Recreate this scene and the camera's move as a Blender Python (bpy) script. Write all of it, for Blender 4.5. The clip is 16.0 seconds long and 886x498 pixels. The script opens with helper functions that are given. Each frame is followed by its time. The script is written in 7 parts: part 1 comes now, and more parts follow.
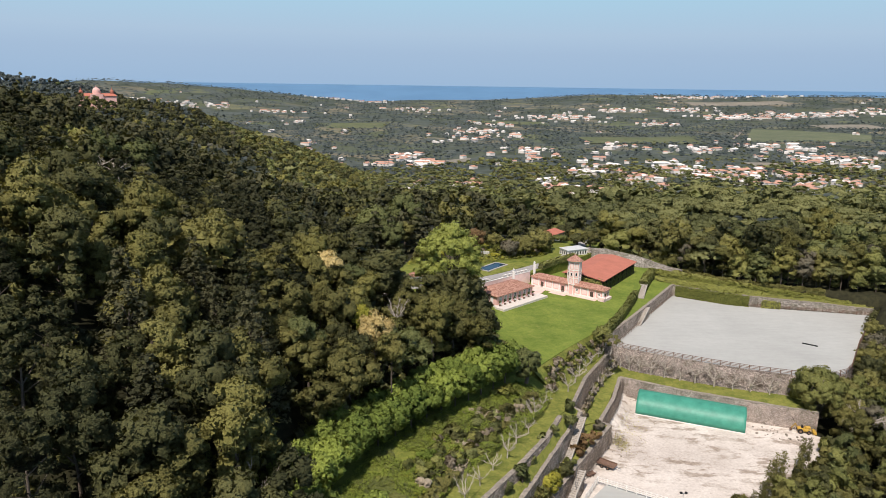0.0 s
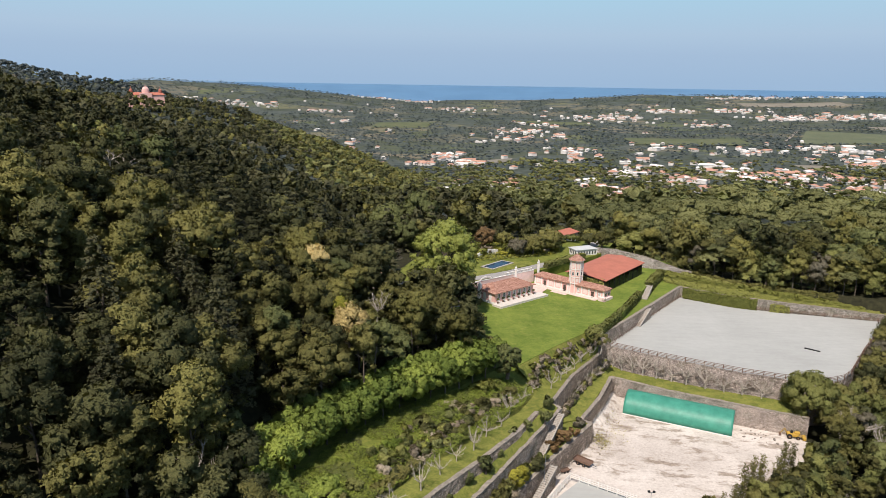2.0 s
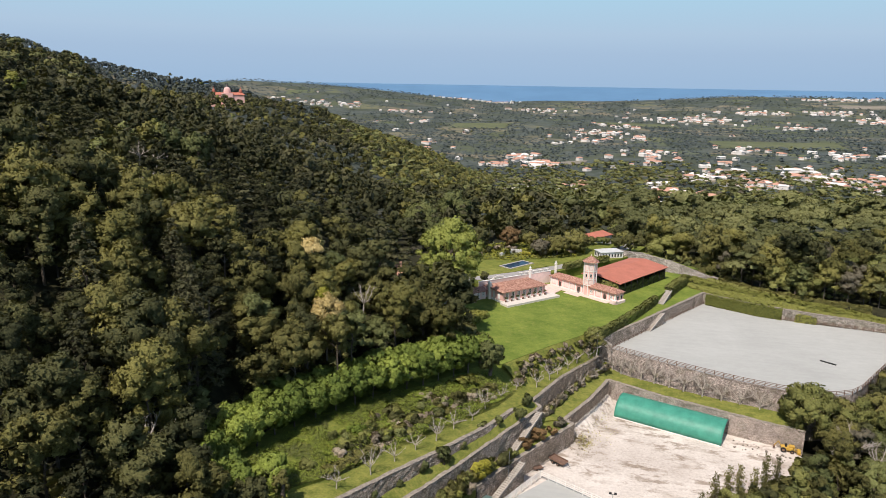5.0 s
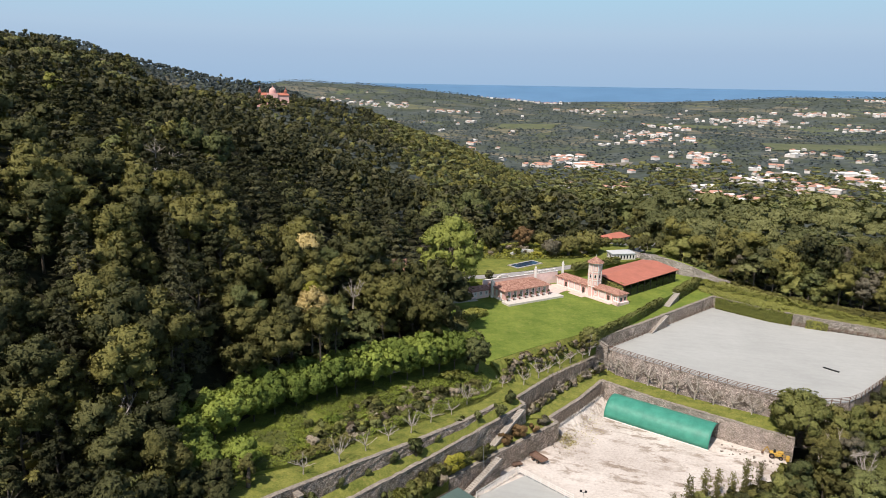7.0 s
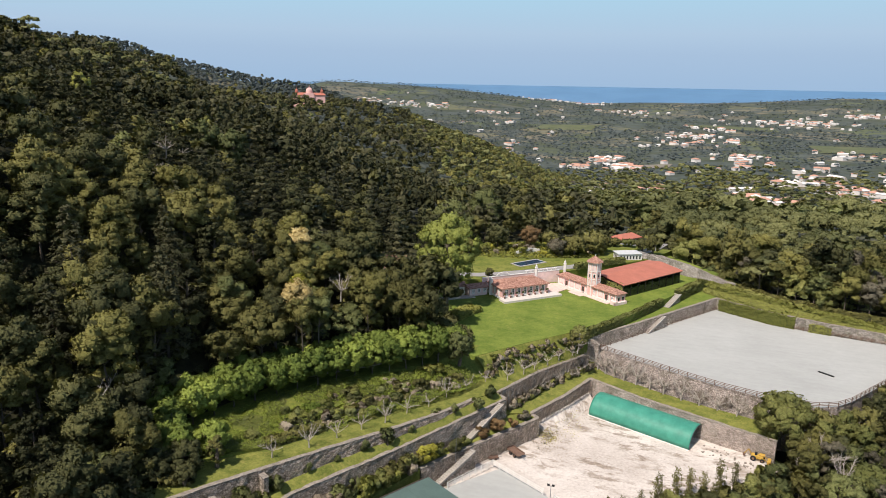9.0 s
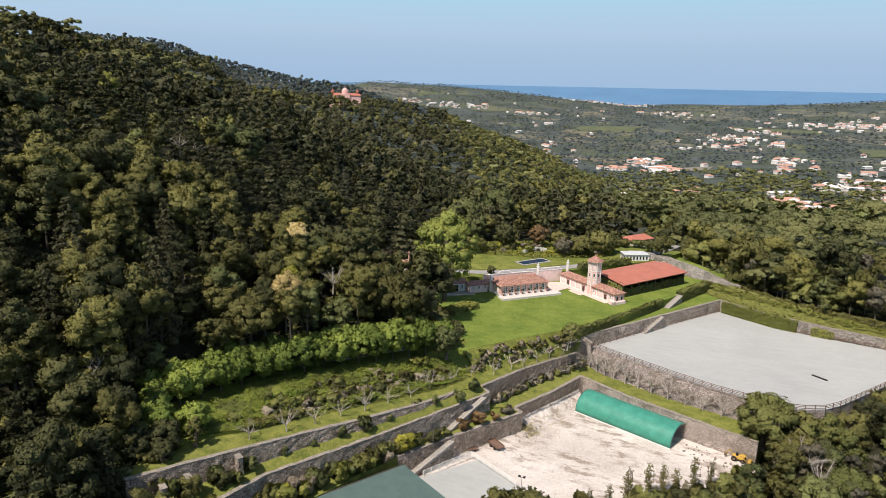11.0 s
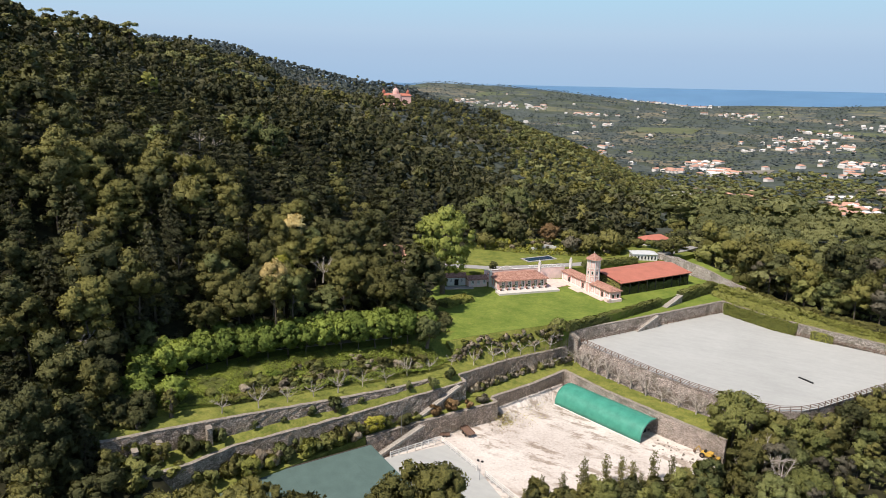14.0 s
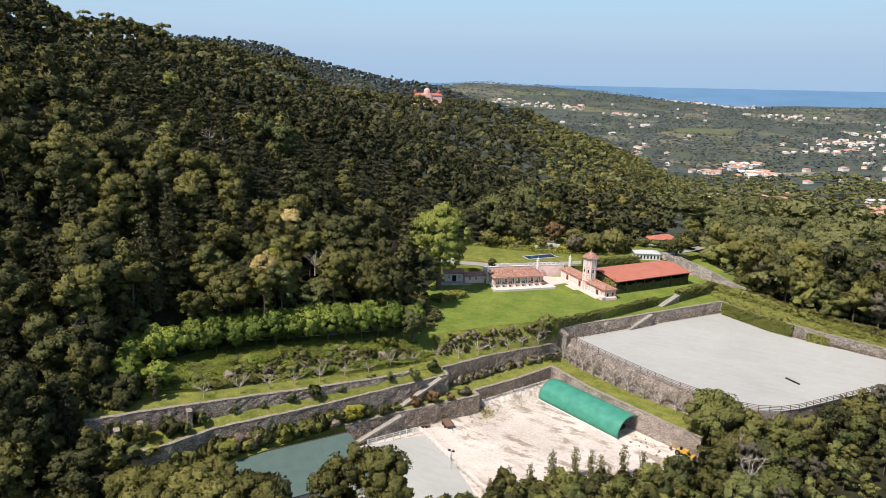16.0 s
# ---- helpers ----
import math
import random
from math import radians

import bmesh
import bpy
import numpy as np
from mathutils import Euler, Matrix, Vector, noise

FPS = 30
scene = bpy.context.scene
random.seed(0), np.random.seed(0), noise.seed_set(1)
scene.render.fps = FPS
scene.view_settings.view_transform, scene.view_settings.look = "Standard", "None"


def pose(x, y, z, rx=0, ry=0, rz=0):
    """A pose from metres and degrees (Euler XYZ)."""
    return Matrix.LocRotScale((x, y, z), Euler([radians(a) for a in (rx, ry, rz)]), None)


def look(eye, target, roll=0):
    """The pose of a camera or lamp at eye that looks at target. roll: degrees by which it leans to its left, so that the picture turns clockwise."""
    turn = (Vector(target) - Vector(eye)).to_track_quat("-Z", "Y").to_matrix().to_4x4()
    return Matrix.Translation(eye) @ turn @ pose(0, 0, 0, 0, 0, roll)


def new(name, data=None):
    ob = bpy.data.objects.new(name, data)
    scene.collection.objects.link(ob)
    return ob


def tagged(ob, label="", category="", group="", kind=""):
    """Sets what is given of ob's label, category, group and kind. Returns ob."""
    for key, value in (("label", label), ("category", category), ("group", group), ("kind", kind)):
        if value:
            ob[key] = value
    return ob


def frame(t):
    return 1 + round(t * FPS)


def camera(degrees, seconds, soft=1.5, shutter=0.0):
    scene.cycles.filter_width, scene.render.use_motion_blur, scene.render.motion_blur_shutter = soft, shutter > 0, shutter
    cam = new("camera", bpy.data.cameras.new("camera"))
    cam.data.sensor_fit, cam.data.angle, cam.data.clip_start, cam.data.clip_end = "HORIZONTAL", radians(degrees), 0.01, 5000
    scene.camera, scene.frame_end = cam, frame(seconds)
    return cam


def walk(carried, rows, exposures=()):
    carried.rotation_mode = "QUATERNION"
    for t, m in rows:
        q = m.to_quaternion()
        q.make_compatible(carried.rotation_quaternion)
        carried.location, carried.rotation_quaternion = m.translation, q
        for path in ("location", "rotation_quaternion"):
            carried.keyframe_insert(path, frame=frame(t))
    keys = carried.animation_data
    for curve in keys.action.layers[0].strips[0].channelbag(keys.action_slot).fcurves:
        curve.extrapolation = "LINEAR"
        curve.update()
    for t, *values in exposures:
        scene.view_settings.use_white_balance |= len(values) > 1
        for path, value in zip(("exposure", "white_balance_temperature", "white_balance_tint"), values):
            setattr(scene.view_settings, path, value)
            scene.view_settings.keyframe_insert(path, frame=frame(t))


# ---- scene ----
cam = camera(65.8, 16.0, 0.75)
METRES, EYE, TILT, LEAN, TURN = 115.0, 83.1, -13.4, -0.8, 0.0
ROWS = [
    (0.0, 0.0, 0.0, 0.0, 0.0, 0.0, -0.0),
    (0.5, 0.0308, -0.0071, -0.0034, 0.93, -0.0, -0.25),
    (1.0, 0.0625, -0.0129, -0.0059, 1.75, 0.0, -0.46),
    (1.5, 0.0951, -0.0175, -0.0073, 2.63, -0.02, -0.7),
    (2.0, 0.1282, -0.0216, -0.0079, 3.83, -0.03, -1.01),
    (2.5, 0.1615, -0.0249, -0.0089, 5.05, -0.05, -1.32),
    (3.0, 0.1945, -0.0278, -0.0095, 6.27, -0.08, -1.62),
    (3.5, 0.227, -0.0302, -0.0097, 7.46, -0.1, -1.92),
    (4.0, 0.2595, -0.0322, -0.0104, 8.51, -0.12, -2.18),
    (6.5, 0.4219, -0.0326, -0.0098, 13.58, -0.32, -3.37),
    (7.0, 0.4534, -0.0306, -0.01, 14.57, -0.36, -3.6),
    (7.5, 0.4846, -0.0282, -0.0099, 15.46, -0.41, -3.84),
    (8.0, 0.5155, -0.0259, -0.0103, 16.29, -0.44, -4.05),
    (8.5, 0.5459, -0.0245, -0.0107, 17.15, -0.5, -4.26),
    (9.0, 0.5753, -0.0232, -0.0115, 17.99, -0.56, -4.48),
    (11.5, 0.7231, -0.016, -0.0127, 22.2, -0.83, -5.57),
    (12.0, 0.7528, -0.0137, -0.0127, 23.03, -0.9, -5.76),
    (12.5, 0.7827, -0.0107, -0.0126, 23.85, -0.98, -5.96),
    (13.0, 0.8126, -0.0072, -0.0122, 24.69, -1.07, -6.14),
    (13.5, 0.8425, -0.0031, -0.0119, 25.53, -1.14, -6.32),
    (14.0, 0.8724, 0.0018, -0.0117, 26.33, -1.23, -6.51),
    (14.5, 0.9023, 0.0074, -0.0112, 27.1, -1.29, -6.67),
    (15.0, 0.9321, 0.0136, -0.0108, 27.87, -1.39, -6.84),
    (15.5, 0.962, 0.0209, -0.0099, 28.66, -1.49, -7.01),
    (16.0, 0.9923, 0.0295, -0.0081, 29.51, -1.6, -7.19),
]
walk(cam, [(t, pose(0, 0, EYE, TILT, LEAN, TURN) @ pose(METRES * x, METRES * y, METRES * z, 90 + pitch, roll, yaw)) for t, x, y, z, yaw, pitch, roll in ROWS], [(0.0, 0.04), (6.5, 0.09), (13.0, 0.16), (16.0, 0.22)])

# ---- light ----
SUN_AZ, SUN_EL = (-0.36, -0.933), 57.0
world = bpy.data.worlds.new("World")
scene.world = world
world.use_nodes = True
wn, wl = world.node_tree.nodes, world.node_tree.links
sky = wn.new("ShaderNodeTexSky")
sky.sky_type = 'NISHITA'
sky.sun_disc = False
sky.sun_elevation = radians(SUN_EL)
sky.sun_rotation = radians(201)
sky.altitude = 200
sky.air_density, sky.dust_density, sky.ozone_density = 1.0, 1.2, 1.5
# sea haze low over the horizon, clear sky above it
tc, sep, ramp, mixer = wn.new("ShaderNodeTexCoord"), wn.new("ShaderNodeSeparateXYZ"), wn.new("ShaderNodeValToRGB"), wn.new("ShaderNodeMix")
wl.new(tc.outputs["Generated"], sep.inputs[0])
rise = wn.new("ShaderNodeMapRange")
rise.inputs["From Min"].default_value, rise.inputs["From Max"].default_value = -0.02, 0.30
wl.new(sep.outputs["Z"], rise.inputs["Value"])
for p, c in ((0.0, (0.300, 0.440, 0.620)), (0.07, (0.315, 0.450, 0.630)), (0.20, (0.350, 0.475, 0.640)), (0.28, (0.390, 0.520, 0.670)), (0.45, (0.370, 0.580, 0.730)), (1.0, (0.30, 0.52, 0.74))):
    e = ramp.color_ramp.elements[0] if p == 0 else ramp.color_ramp.elements[-1] if p == 1 else ramp.color_ramp.elements.new(p)
    e.color = tuple(10.0 * v for v in c) + (1,)
wl.new(rise.outputs[0], ramp.inputs["Fac"])
mixer.data_type = 'RGBA'
high = wn.new("ShaderNodeMapRange")
high.inputs["From Min"].default_value, high.inputs["From Max"].default_value = 0.16, 0.6
wl.new(sep.outputs["Z"], high.inputs["Value"])
wl.new(high.outputs[0], mixer.inputs[0])
wl.new(ramp.outputs["Color"], mixer.inputs[6])
wl.new(sky.outputs[0], mixer.inputs[7])
wl.new(mixer.outputs[2], wn["Background"].inputs[0])
wn["Background"].inputs[1].default_value = 0.105
sun = new("sun", bpy.data.lights.new("sun", 'SUN'))
sun.data.energy, sun.data.angle, sun.data.color = 5.0, radians(0.53), (1.0, 0.90, 0.82)
ce = math.cos(radians(SUN_EL))
sun.matrix_world = look((SUN_AZ[0] * ce * 900, SUN_AZ[1] * ce * 900, 900 * math.sin(radians(SUN_EL))), (0, 0, 0))


# ---- materials ----
class Mat:
    """A node material with a few shortcuts."""

    def __init__(self, name, rough=0.8, metal=0.0, spec=0.3):
        self.m = bpy.data.materials.new(name)
        self.m.use_nodes = True
        self.n, self.l = self.m.node_tree.nodes, self.m.node_tree.links
        self.b = self.n["Principled BSDF"]
        self.b.inputs["Roughness"].default_value = rough
        self.b.inputs["Metallic"].default_value = metal
        self.b.inputs["Specular IOR Level"].default_value = spec
        self.pos = self.n.new("ShaderNodeNewGeometry")

    def noise(self, scale, detail=4.0, rough=0.6, vec=None):
        t = self.n.new("ShaderNodeTexNoise")
        t.inputs["Scale"].default_value, t.inputs["Detail"].default_value, t.inputs["Roughness"].default_value = scale, detail, rough
        self.l.new(vec or self.pos.outputs["Position"], t.inputs["Vector"])
        return t.outputs["Fac"]

    def voronoi(self, scale, out="Distance", feature='F1', vec=None):
        t = self.n.new("ShaderNodeTexVoronoi")
        t.feature = feature
        t.inputs["Scale"].default_value = scale
        self.l.new(vec or self.pos.outputs["Position"], t.inputs["Vector"])
        return t.outputs[out]

    def scaled(self, x, y, z):
        t = self.n.new("ShaderNodeMapping")
        t.inputs["Scale"].default_value = (x, y, z)
        self.l.new(self.pos.outputs["Position"], t.inputs["Vector"])
        return t.outputs["Vector"]

    def ramp(self, fac, stops):
        t = self.n.new("ShaderNodeValToRGB")
        while len(t.color_ramp.elements) < len(stops):
            t.color_ramp.elements.new(0.5)
        for e, (p, c) in zip(t.color_ramp.elements, stops):
            e.position, e.color = p, (*c, 1)
        self.l.new(fac, t.inputs["Fac"])
        return t.outputs["Color"]

    def mix(self, fac, a, b, kind='MIX'):
        t = self.n.new("ShaderNodeMix")
        t.data_type, t.blend_type = 'RGBA', kind
        for sock, v in ((t.inputs[0], fac), (t.inputs[6], a), (t.inputs[7], b)):
            if isinstance(v, (int, float)):
                sock.default_value = v
            elif isinstance(v, tuple):
                sock.default_value = (*v, 1)
            else:
                self.l.new(v, sock)
        return t.outputs[2]

    def maths(self, op, a, b=0.0):
        t = self.n.new("ShaderNodeMath")
        t.operation = op
        for sock, v in zip(t.inputs, (a, b)):
            if isinstance(v, (int, float)):
                sock.default_value = v
            else:
                self.l.new(v, sock)
        return t.outputs[0]

    def colour(self, c):
        if isinstance(c, tuple):
            self.b.inputs["Base Color"].default_value = (*c, 1)
        else:
            self.l.new(c, self.b.inputs["Base Color"])
        return self

    def bump(self, h, strength=0.5, dist=0.1):
        t = self.n.new("ShaderNodeBump")
        t.inputs["Strength"].default_value, t.inputs["Distance"].default_value = strength, dist
        self.l.new(h, t.inputs["Height"])
        self.l.new(t.outputs[0], self.b.inputs["Normal"])
        return self


def leaf_mat(name, dark, light, per_object=True, translucent=0.16):
    """Foliage: tint from tree to tree, from leaf spray to leaf spray, and in drifts over the wood."""
    m = Mat(name, rough=0.6, spec=0.12)
    if per_object:
        tree = m.n.new("ShaderNodeObjectInfo").outputs["Random"]
    else:
        a = m.n.new("ShaderNodeAttribute")
        a.attribute_name = "tint"
        tree = a.outputs["Fac"]
    isl = m.pos.outputs["Random Per Island"]
    fine, mid_n = m.noise(5.0, 3, 0.7), m.noise(1.3, 2)
    f = m.maths('ADD', m.maths('MULTIPLY', tree, 0.78), m.maths('ADD', m.maths('MULTIPLY', isl, 0.16), m.maths('ADD', m.maths('MULTIPLY', m.maths('SUBTRACT', fine, 0.5), 0.45), m.maths('MULTIPLY', mid_n, 0.34))))
    mid = tuple((p + q) / 2 for p, q in zip(dark, light))
    c = m.ramp(f, [(0.12, dark), (0.58, mid), (1.0, light)])
    # painted shade for the gaps between leaves: fine noise, then coarser tufts
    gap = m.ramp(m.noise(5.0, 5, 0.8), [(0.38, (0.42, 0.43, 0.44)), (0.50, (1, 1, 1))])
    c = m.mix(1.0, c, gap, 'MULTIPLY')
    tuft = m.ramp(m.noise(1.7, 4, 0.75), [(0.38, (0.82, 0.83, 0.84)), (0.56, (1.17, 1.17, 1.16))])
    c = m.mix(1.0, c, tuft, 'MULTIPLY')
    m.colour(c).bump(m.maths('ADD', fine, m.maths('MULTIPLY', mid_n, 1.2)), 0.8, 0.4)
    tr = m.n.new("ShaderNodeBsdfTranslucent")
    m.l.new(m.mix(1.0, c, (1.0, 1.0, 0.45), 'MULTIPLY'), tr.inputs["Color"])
    mx = m.n.new("ShaderNodeMixShader")
    mx.inputs[0].default_value = translucent
    m.l.new(m.b.outputs[0], mx.inputs[1])
    m.l.new(tr.outputs[0], mx.inputs[2])
    m.l.new(mx.outputs[0], m.n["Material Output"].inputs["Surface"])
    return m.m


def leaf_pair(name, dark, light, translucent=0.16):
    return leaf_mat(name, dark, light, True, translucent), leaf_mat(name + "_wood", dark, light, False, translucent)


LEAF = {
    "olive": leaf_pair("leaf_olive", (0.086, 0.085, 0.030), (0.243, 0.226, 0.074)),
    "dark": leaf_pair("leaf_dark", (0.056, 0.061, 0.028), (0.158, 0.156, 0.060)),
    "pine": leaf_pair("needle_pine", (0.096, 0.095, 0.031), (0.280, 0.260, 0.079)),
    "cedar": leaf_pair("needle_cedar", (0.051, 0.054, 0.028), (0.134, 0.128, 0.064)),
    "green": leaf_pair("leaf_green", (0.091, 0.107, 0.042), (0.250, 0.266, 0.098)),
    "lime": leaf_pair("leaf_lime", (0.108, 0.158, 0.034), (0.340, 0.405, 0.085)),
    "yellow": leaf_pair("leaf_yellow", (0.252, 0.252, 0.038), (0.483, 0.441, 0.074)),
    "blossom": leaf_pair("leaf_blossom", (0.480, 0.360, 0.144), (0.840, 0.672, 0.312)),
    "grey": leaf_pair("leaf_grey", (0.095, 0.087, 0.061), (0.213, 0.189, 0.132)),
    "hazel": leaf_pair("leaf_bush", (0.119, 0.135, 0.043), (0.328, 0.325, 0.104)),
    # conifer green taken near black: shadow painted into the leaf
    "shade": leaf_pair("leaf_conifer_shade", (0.031, 0.034, 0.017), (0.083, 0.085, 0.037)),
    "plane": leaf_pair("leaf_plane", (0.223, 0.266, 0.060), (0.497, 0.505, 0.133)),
    # the next two carry distance haze as a blue-grey leaf colour
    "far": leaf_pair("leaf_far_haze", (0.048, 0.066, 0.070), (0.118, 0.137, 0.133)),
    "ridge": leaf_pair("leaf_ridge_haze", (0.070, 0.090, 0.092), (0.132, 0.152, 0.148)),
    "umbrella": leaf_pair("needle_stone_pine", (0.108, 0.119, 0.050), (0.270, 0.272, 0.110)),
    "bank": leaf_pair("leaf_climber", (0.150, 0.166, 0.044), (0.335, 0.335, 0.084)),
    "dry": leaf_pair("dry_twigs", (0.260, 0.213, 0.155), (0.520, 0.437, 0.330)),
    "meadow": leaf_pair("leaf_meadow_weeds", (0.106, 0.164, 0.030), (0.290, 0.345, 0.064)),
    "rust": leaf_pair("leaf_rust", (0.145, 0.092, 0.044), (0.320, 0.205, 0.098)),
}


def bark_mat():
    m = Mat("bark", rough=0.9)
    n = m.noise(6, 6)
    return m.colour(m.ramp(n, [(0.3, (0.05, 0.038, 0.028)), (0.7, (0.17, 0.14, 0.11))])).bump(n, 0.8, 0.05).m


def pale_bark_mat(name, dark, light):
    m = Mat(name, rough=0.9)
    n = m.noise(5, 5)
    return m.colour(m.ramp(n, [(0.3, dark), (0.7, light)])).m


def ground_mat():
    """Wood floor, scrub and fields of the plain; distance haze is put into the scrub colour."""
    m = Mat("ground", rough=0.95, spec=0.1)
    sep = m.n.new("ShaderNodeSeparateXYZ")
    m.l.new(m.pos.outputs["Position"], sep.inputs[0])
    big, fine = m.noise(0.012, 6), m.noise(0.6, 6)
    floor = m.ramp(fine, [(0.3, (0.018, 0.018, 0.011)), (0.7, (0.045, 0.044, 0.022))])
    cell = m.n.new("ShaderNodeTexVoronoi")
    cell.inputs["Scale"].default_value = 0.0065
    m.l.new(m.pos.outputs["Position"], cell.inputs["Vector"])
    csep = m.n.new("ShaderNodeSeparateColor")
    m.l.new(cell.outputs["Color"], csep.inputs[0])
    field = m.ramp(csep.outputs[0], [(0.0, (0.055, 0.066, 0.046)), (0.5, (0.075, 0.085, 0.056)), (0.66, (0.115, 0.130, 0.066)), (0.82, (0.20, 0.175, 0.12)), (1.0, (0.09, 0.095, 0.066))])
    # scrub tones shifted to blue-grey, haze painted into the ground
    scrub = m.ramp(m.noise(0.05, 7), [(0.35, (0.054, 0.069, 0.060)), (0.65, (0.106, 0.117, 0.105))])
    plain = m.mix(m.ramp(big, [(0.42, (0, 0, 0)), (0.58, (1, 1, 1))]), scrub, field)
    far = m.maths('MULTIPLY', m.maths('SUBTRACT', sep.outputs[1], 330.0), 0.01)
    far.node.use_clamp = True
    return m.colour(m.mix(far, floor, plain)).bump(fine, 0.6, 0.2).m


def grass_mat(name, dark, light, scale=1.0):
    m = Mat(name, rough=0.9, spec=0.1)
    a, b, c = m.noise(0.12 * scale, 5), m.noise(2.8, 6, 0.75), m.noise(0.7, 4)
    v = m.maths('ADD', m.maths('MULTIPLY', a, 0.40), m.maths('ADD', m.maths('MULTIPLY', b, 0.38), m.maths('MULTIPLY', c, 0.22)))
    mid = tuple((p + q) / 2 for p, q in zip(dark, light))
    c2 = m.ramp(v, [(0.40, dark), (0.5, mid), (0.60, light)])
    dry = m.ramp(m.noise(0.33 * scale, 6, 0.7), [(0.54, (0, 0, 0)), (0.68, (1, 1, 1))])
    return m.colour(m.mix(m.maths('MULTIPLY', dry, 0.45), c2, (light[0] * 1.35, light[1] * 1.12, light[2] * 1.5))).bump(b, 0.8, 0.08).m


def stone_mat(name, dark, light, scale=3.4, ivy=0.0, stems=0.0):
    """Rubble stone: split faces, mortar joints, weather stains, moss, and the dry stems of climbers."""
    m = Mat(name, rough=0.95, spec=0.1)
    vec = m.scaled(1, 1, 1.5)
    col = m.n.new("ShaderNodeTexVoronoi")
    col.inputs["Scale"].default_value = scale
    m.l.new(vec, col.inputs["Vector"])
    cs = m.n.new("ShaderNodeSeparateColor")
    m.l.new(col.outputs["Color"], cs.inputs[0])
    edge = m.voronoi(scale, "Distance", 'DISTANCE_TO_EDGE', vec)
    stone = m.ramp(cs.outputs[0], [(0.0, dark), (0.5, tuple((p + q) / 2 for p, q in zip(dark, light))), (1.0, light)])
    joint = m.ramp(edge, [(0.02, (0.36, 0.335, 0.31)), (0.10, (1, 1, 1))])
    c = m.mix(1.0, stone, joint, 'MULTIPLY')
    stain = m.ramp(m.noise(0.22, 6, 0.65), [(0.42, (0.78, 0.77, 0.76)), (0.60, (1.08, 1.07, 1.05))])
    c = m.mix(1.0, c, stain, 'MULTIPLY')
    moss = m.ramp(m.noise(0.35, 6), [(0.50 - ivy, (0, 0, 0)), (0.60 - ivy, (1, 1, 1))])
    c = m.mix(m.maths('MULTIPLY', moss, 0.35), c, (0.085, 0.095, 0.045))
    if stems:
        run = m.ramp(m.noise(1.0, 5, 0.7, m.scaled(4.2, 4.2, 0.35)), [(0.46, (0, 0, 0)), (0.58, (1, 1, 1))])
        zone = m.ramp(m.noise(0.13, 3), [(0.40, (0, 0, 0)), (0.55, (1, 1, 1))])
        c = m.mix(m.maths('MULTIPLY', m.maths('MULTIPLY', run, zone), stems), c, (0.135, 0.108, 0.080))
    h = m.maths('ADD', m.ramp(edge, [(0.0, (0, 0, 0)), (0.2, (1, 1, 1))]), cs.outputs[1])
    return m.colour(c).bump(h, 1.0, 0.16).m


def sand_mat():
    m = Mat("arena_sand", rough=0.95, spec=0.1)
    a, b = m.noise(0.05, 5), m.noise(0.8, 6)
    rake = m.noise(0.25, 4, vec=m.scaled(0.6, 3.0, 1))
    v = m.maths('ADD', m.maths('MULTIPLY', a, 0.5), m.maths('ADD', m.maths('MULTIPLY', b, 0.2), m.maths('MULTIPLY', rake, 0.3)))
    return m.colour(m.ramp(v, [(0.35, (0.345, 0.348, 0.325)), (0.65, (0.420, 0.422, 0.395))])).m


def yard_mat():
    """Pale trodden limestone dirt with drifts of rubble and dry weed."""
    m = Mat("yard_dirt", rough=0.95, spec=0.1)
    a, b = m.noise(0.08, 6), m.noise(1.6, 6)
    base = m.ramp(m.maths('ADD', m.maths('MULTIPLY', a, 0.6), m.maths('MULTIPLY', b, 0.4)), [(0.34, (0.42, 0.365, 0.315)), (0.60, (0.66, 0.600, 0.535))])
    streak = m.n.new("ShaderNodeMapping")
    streak.inputs["Rotation"].default_value = (0, 0, radians(32))
    streak.inputs["Scale"].default_value = (0.17, 0.42, 1)
    m.l.new(m.pos.outputs["Position"], streak.inputs["Vector"])
    s = m.ramp(m.noise(1.0, 7, 0.68, streak.outputs[0]), [(0.49, (0, 0, 0)), (0.57, (1, 1, 1))])
    patch = m.ramp(m.noise(0.09, 5), [(0.43, (0, 0, 0)), (0.56, (1, 1, 1))])
    crumbs = m.ramp(m.noise(0.75, 8, 0.8), [(0.56, (0, 0, 0)), (0.63, (1, 1, 1))])
    dirt = m.ramp(b, [(0.35, (0.15, 0.110, 0.075)), (0.65, (0.30, 0.230, 0.165))])
    return m.colour(m.mix(m.maths('MULTIPLY', m.maths('MAXIMUM', m.maths('MULTIPLY', s, patch), m.maths('MULTIPLY', crumbs, 0.55)), 0.72), base, dirt)).bump(b, 0.6, 0.1).m


def paint_mat(name, c, var=0.12, rough=0.75, scale=1.2, metal=0.0):
    m = Mat(name, rough=rough, metal=metal)
    n = m.maths('ADD', m.maths('MULTIPLY', m.noise(scale, 5), 0.6), m.maths('MULTIPLY', m.noise(scale * 9, 4), 0.4))
    return m.colour(m.ramp(n, [(0.35, tuple(v * (1 - var) for v in c)), (0.65, tuple(min(1, v * (1 + var)) for v in c))])).m


def tile_mat(name, dark, light):
    m = Mat(name, rough=0.85)
    v = m.voronoi(3.2, "Color")
    cs = m.n.new("ShaderNodeSeparateColor")
    m.l.new(v, cs.inputs[0])
    f = m.maths('ADD', m.maths('MULTIPLY', cs.outputs[0], 0.5), m.maths('MULTIPLY', m.noise(0.7, 5), 0.5))
    return m.colour(m.ramp(f, [(0.25, dark), (0.75, light)])).bump(cs.outputs[1], 0.6, 0.08).m


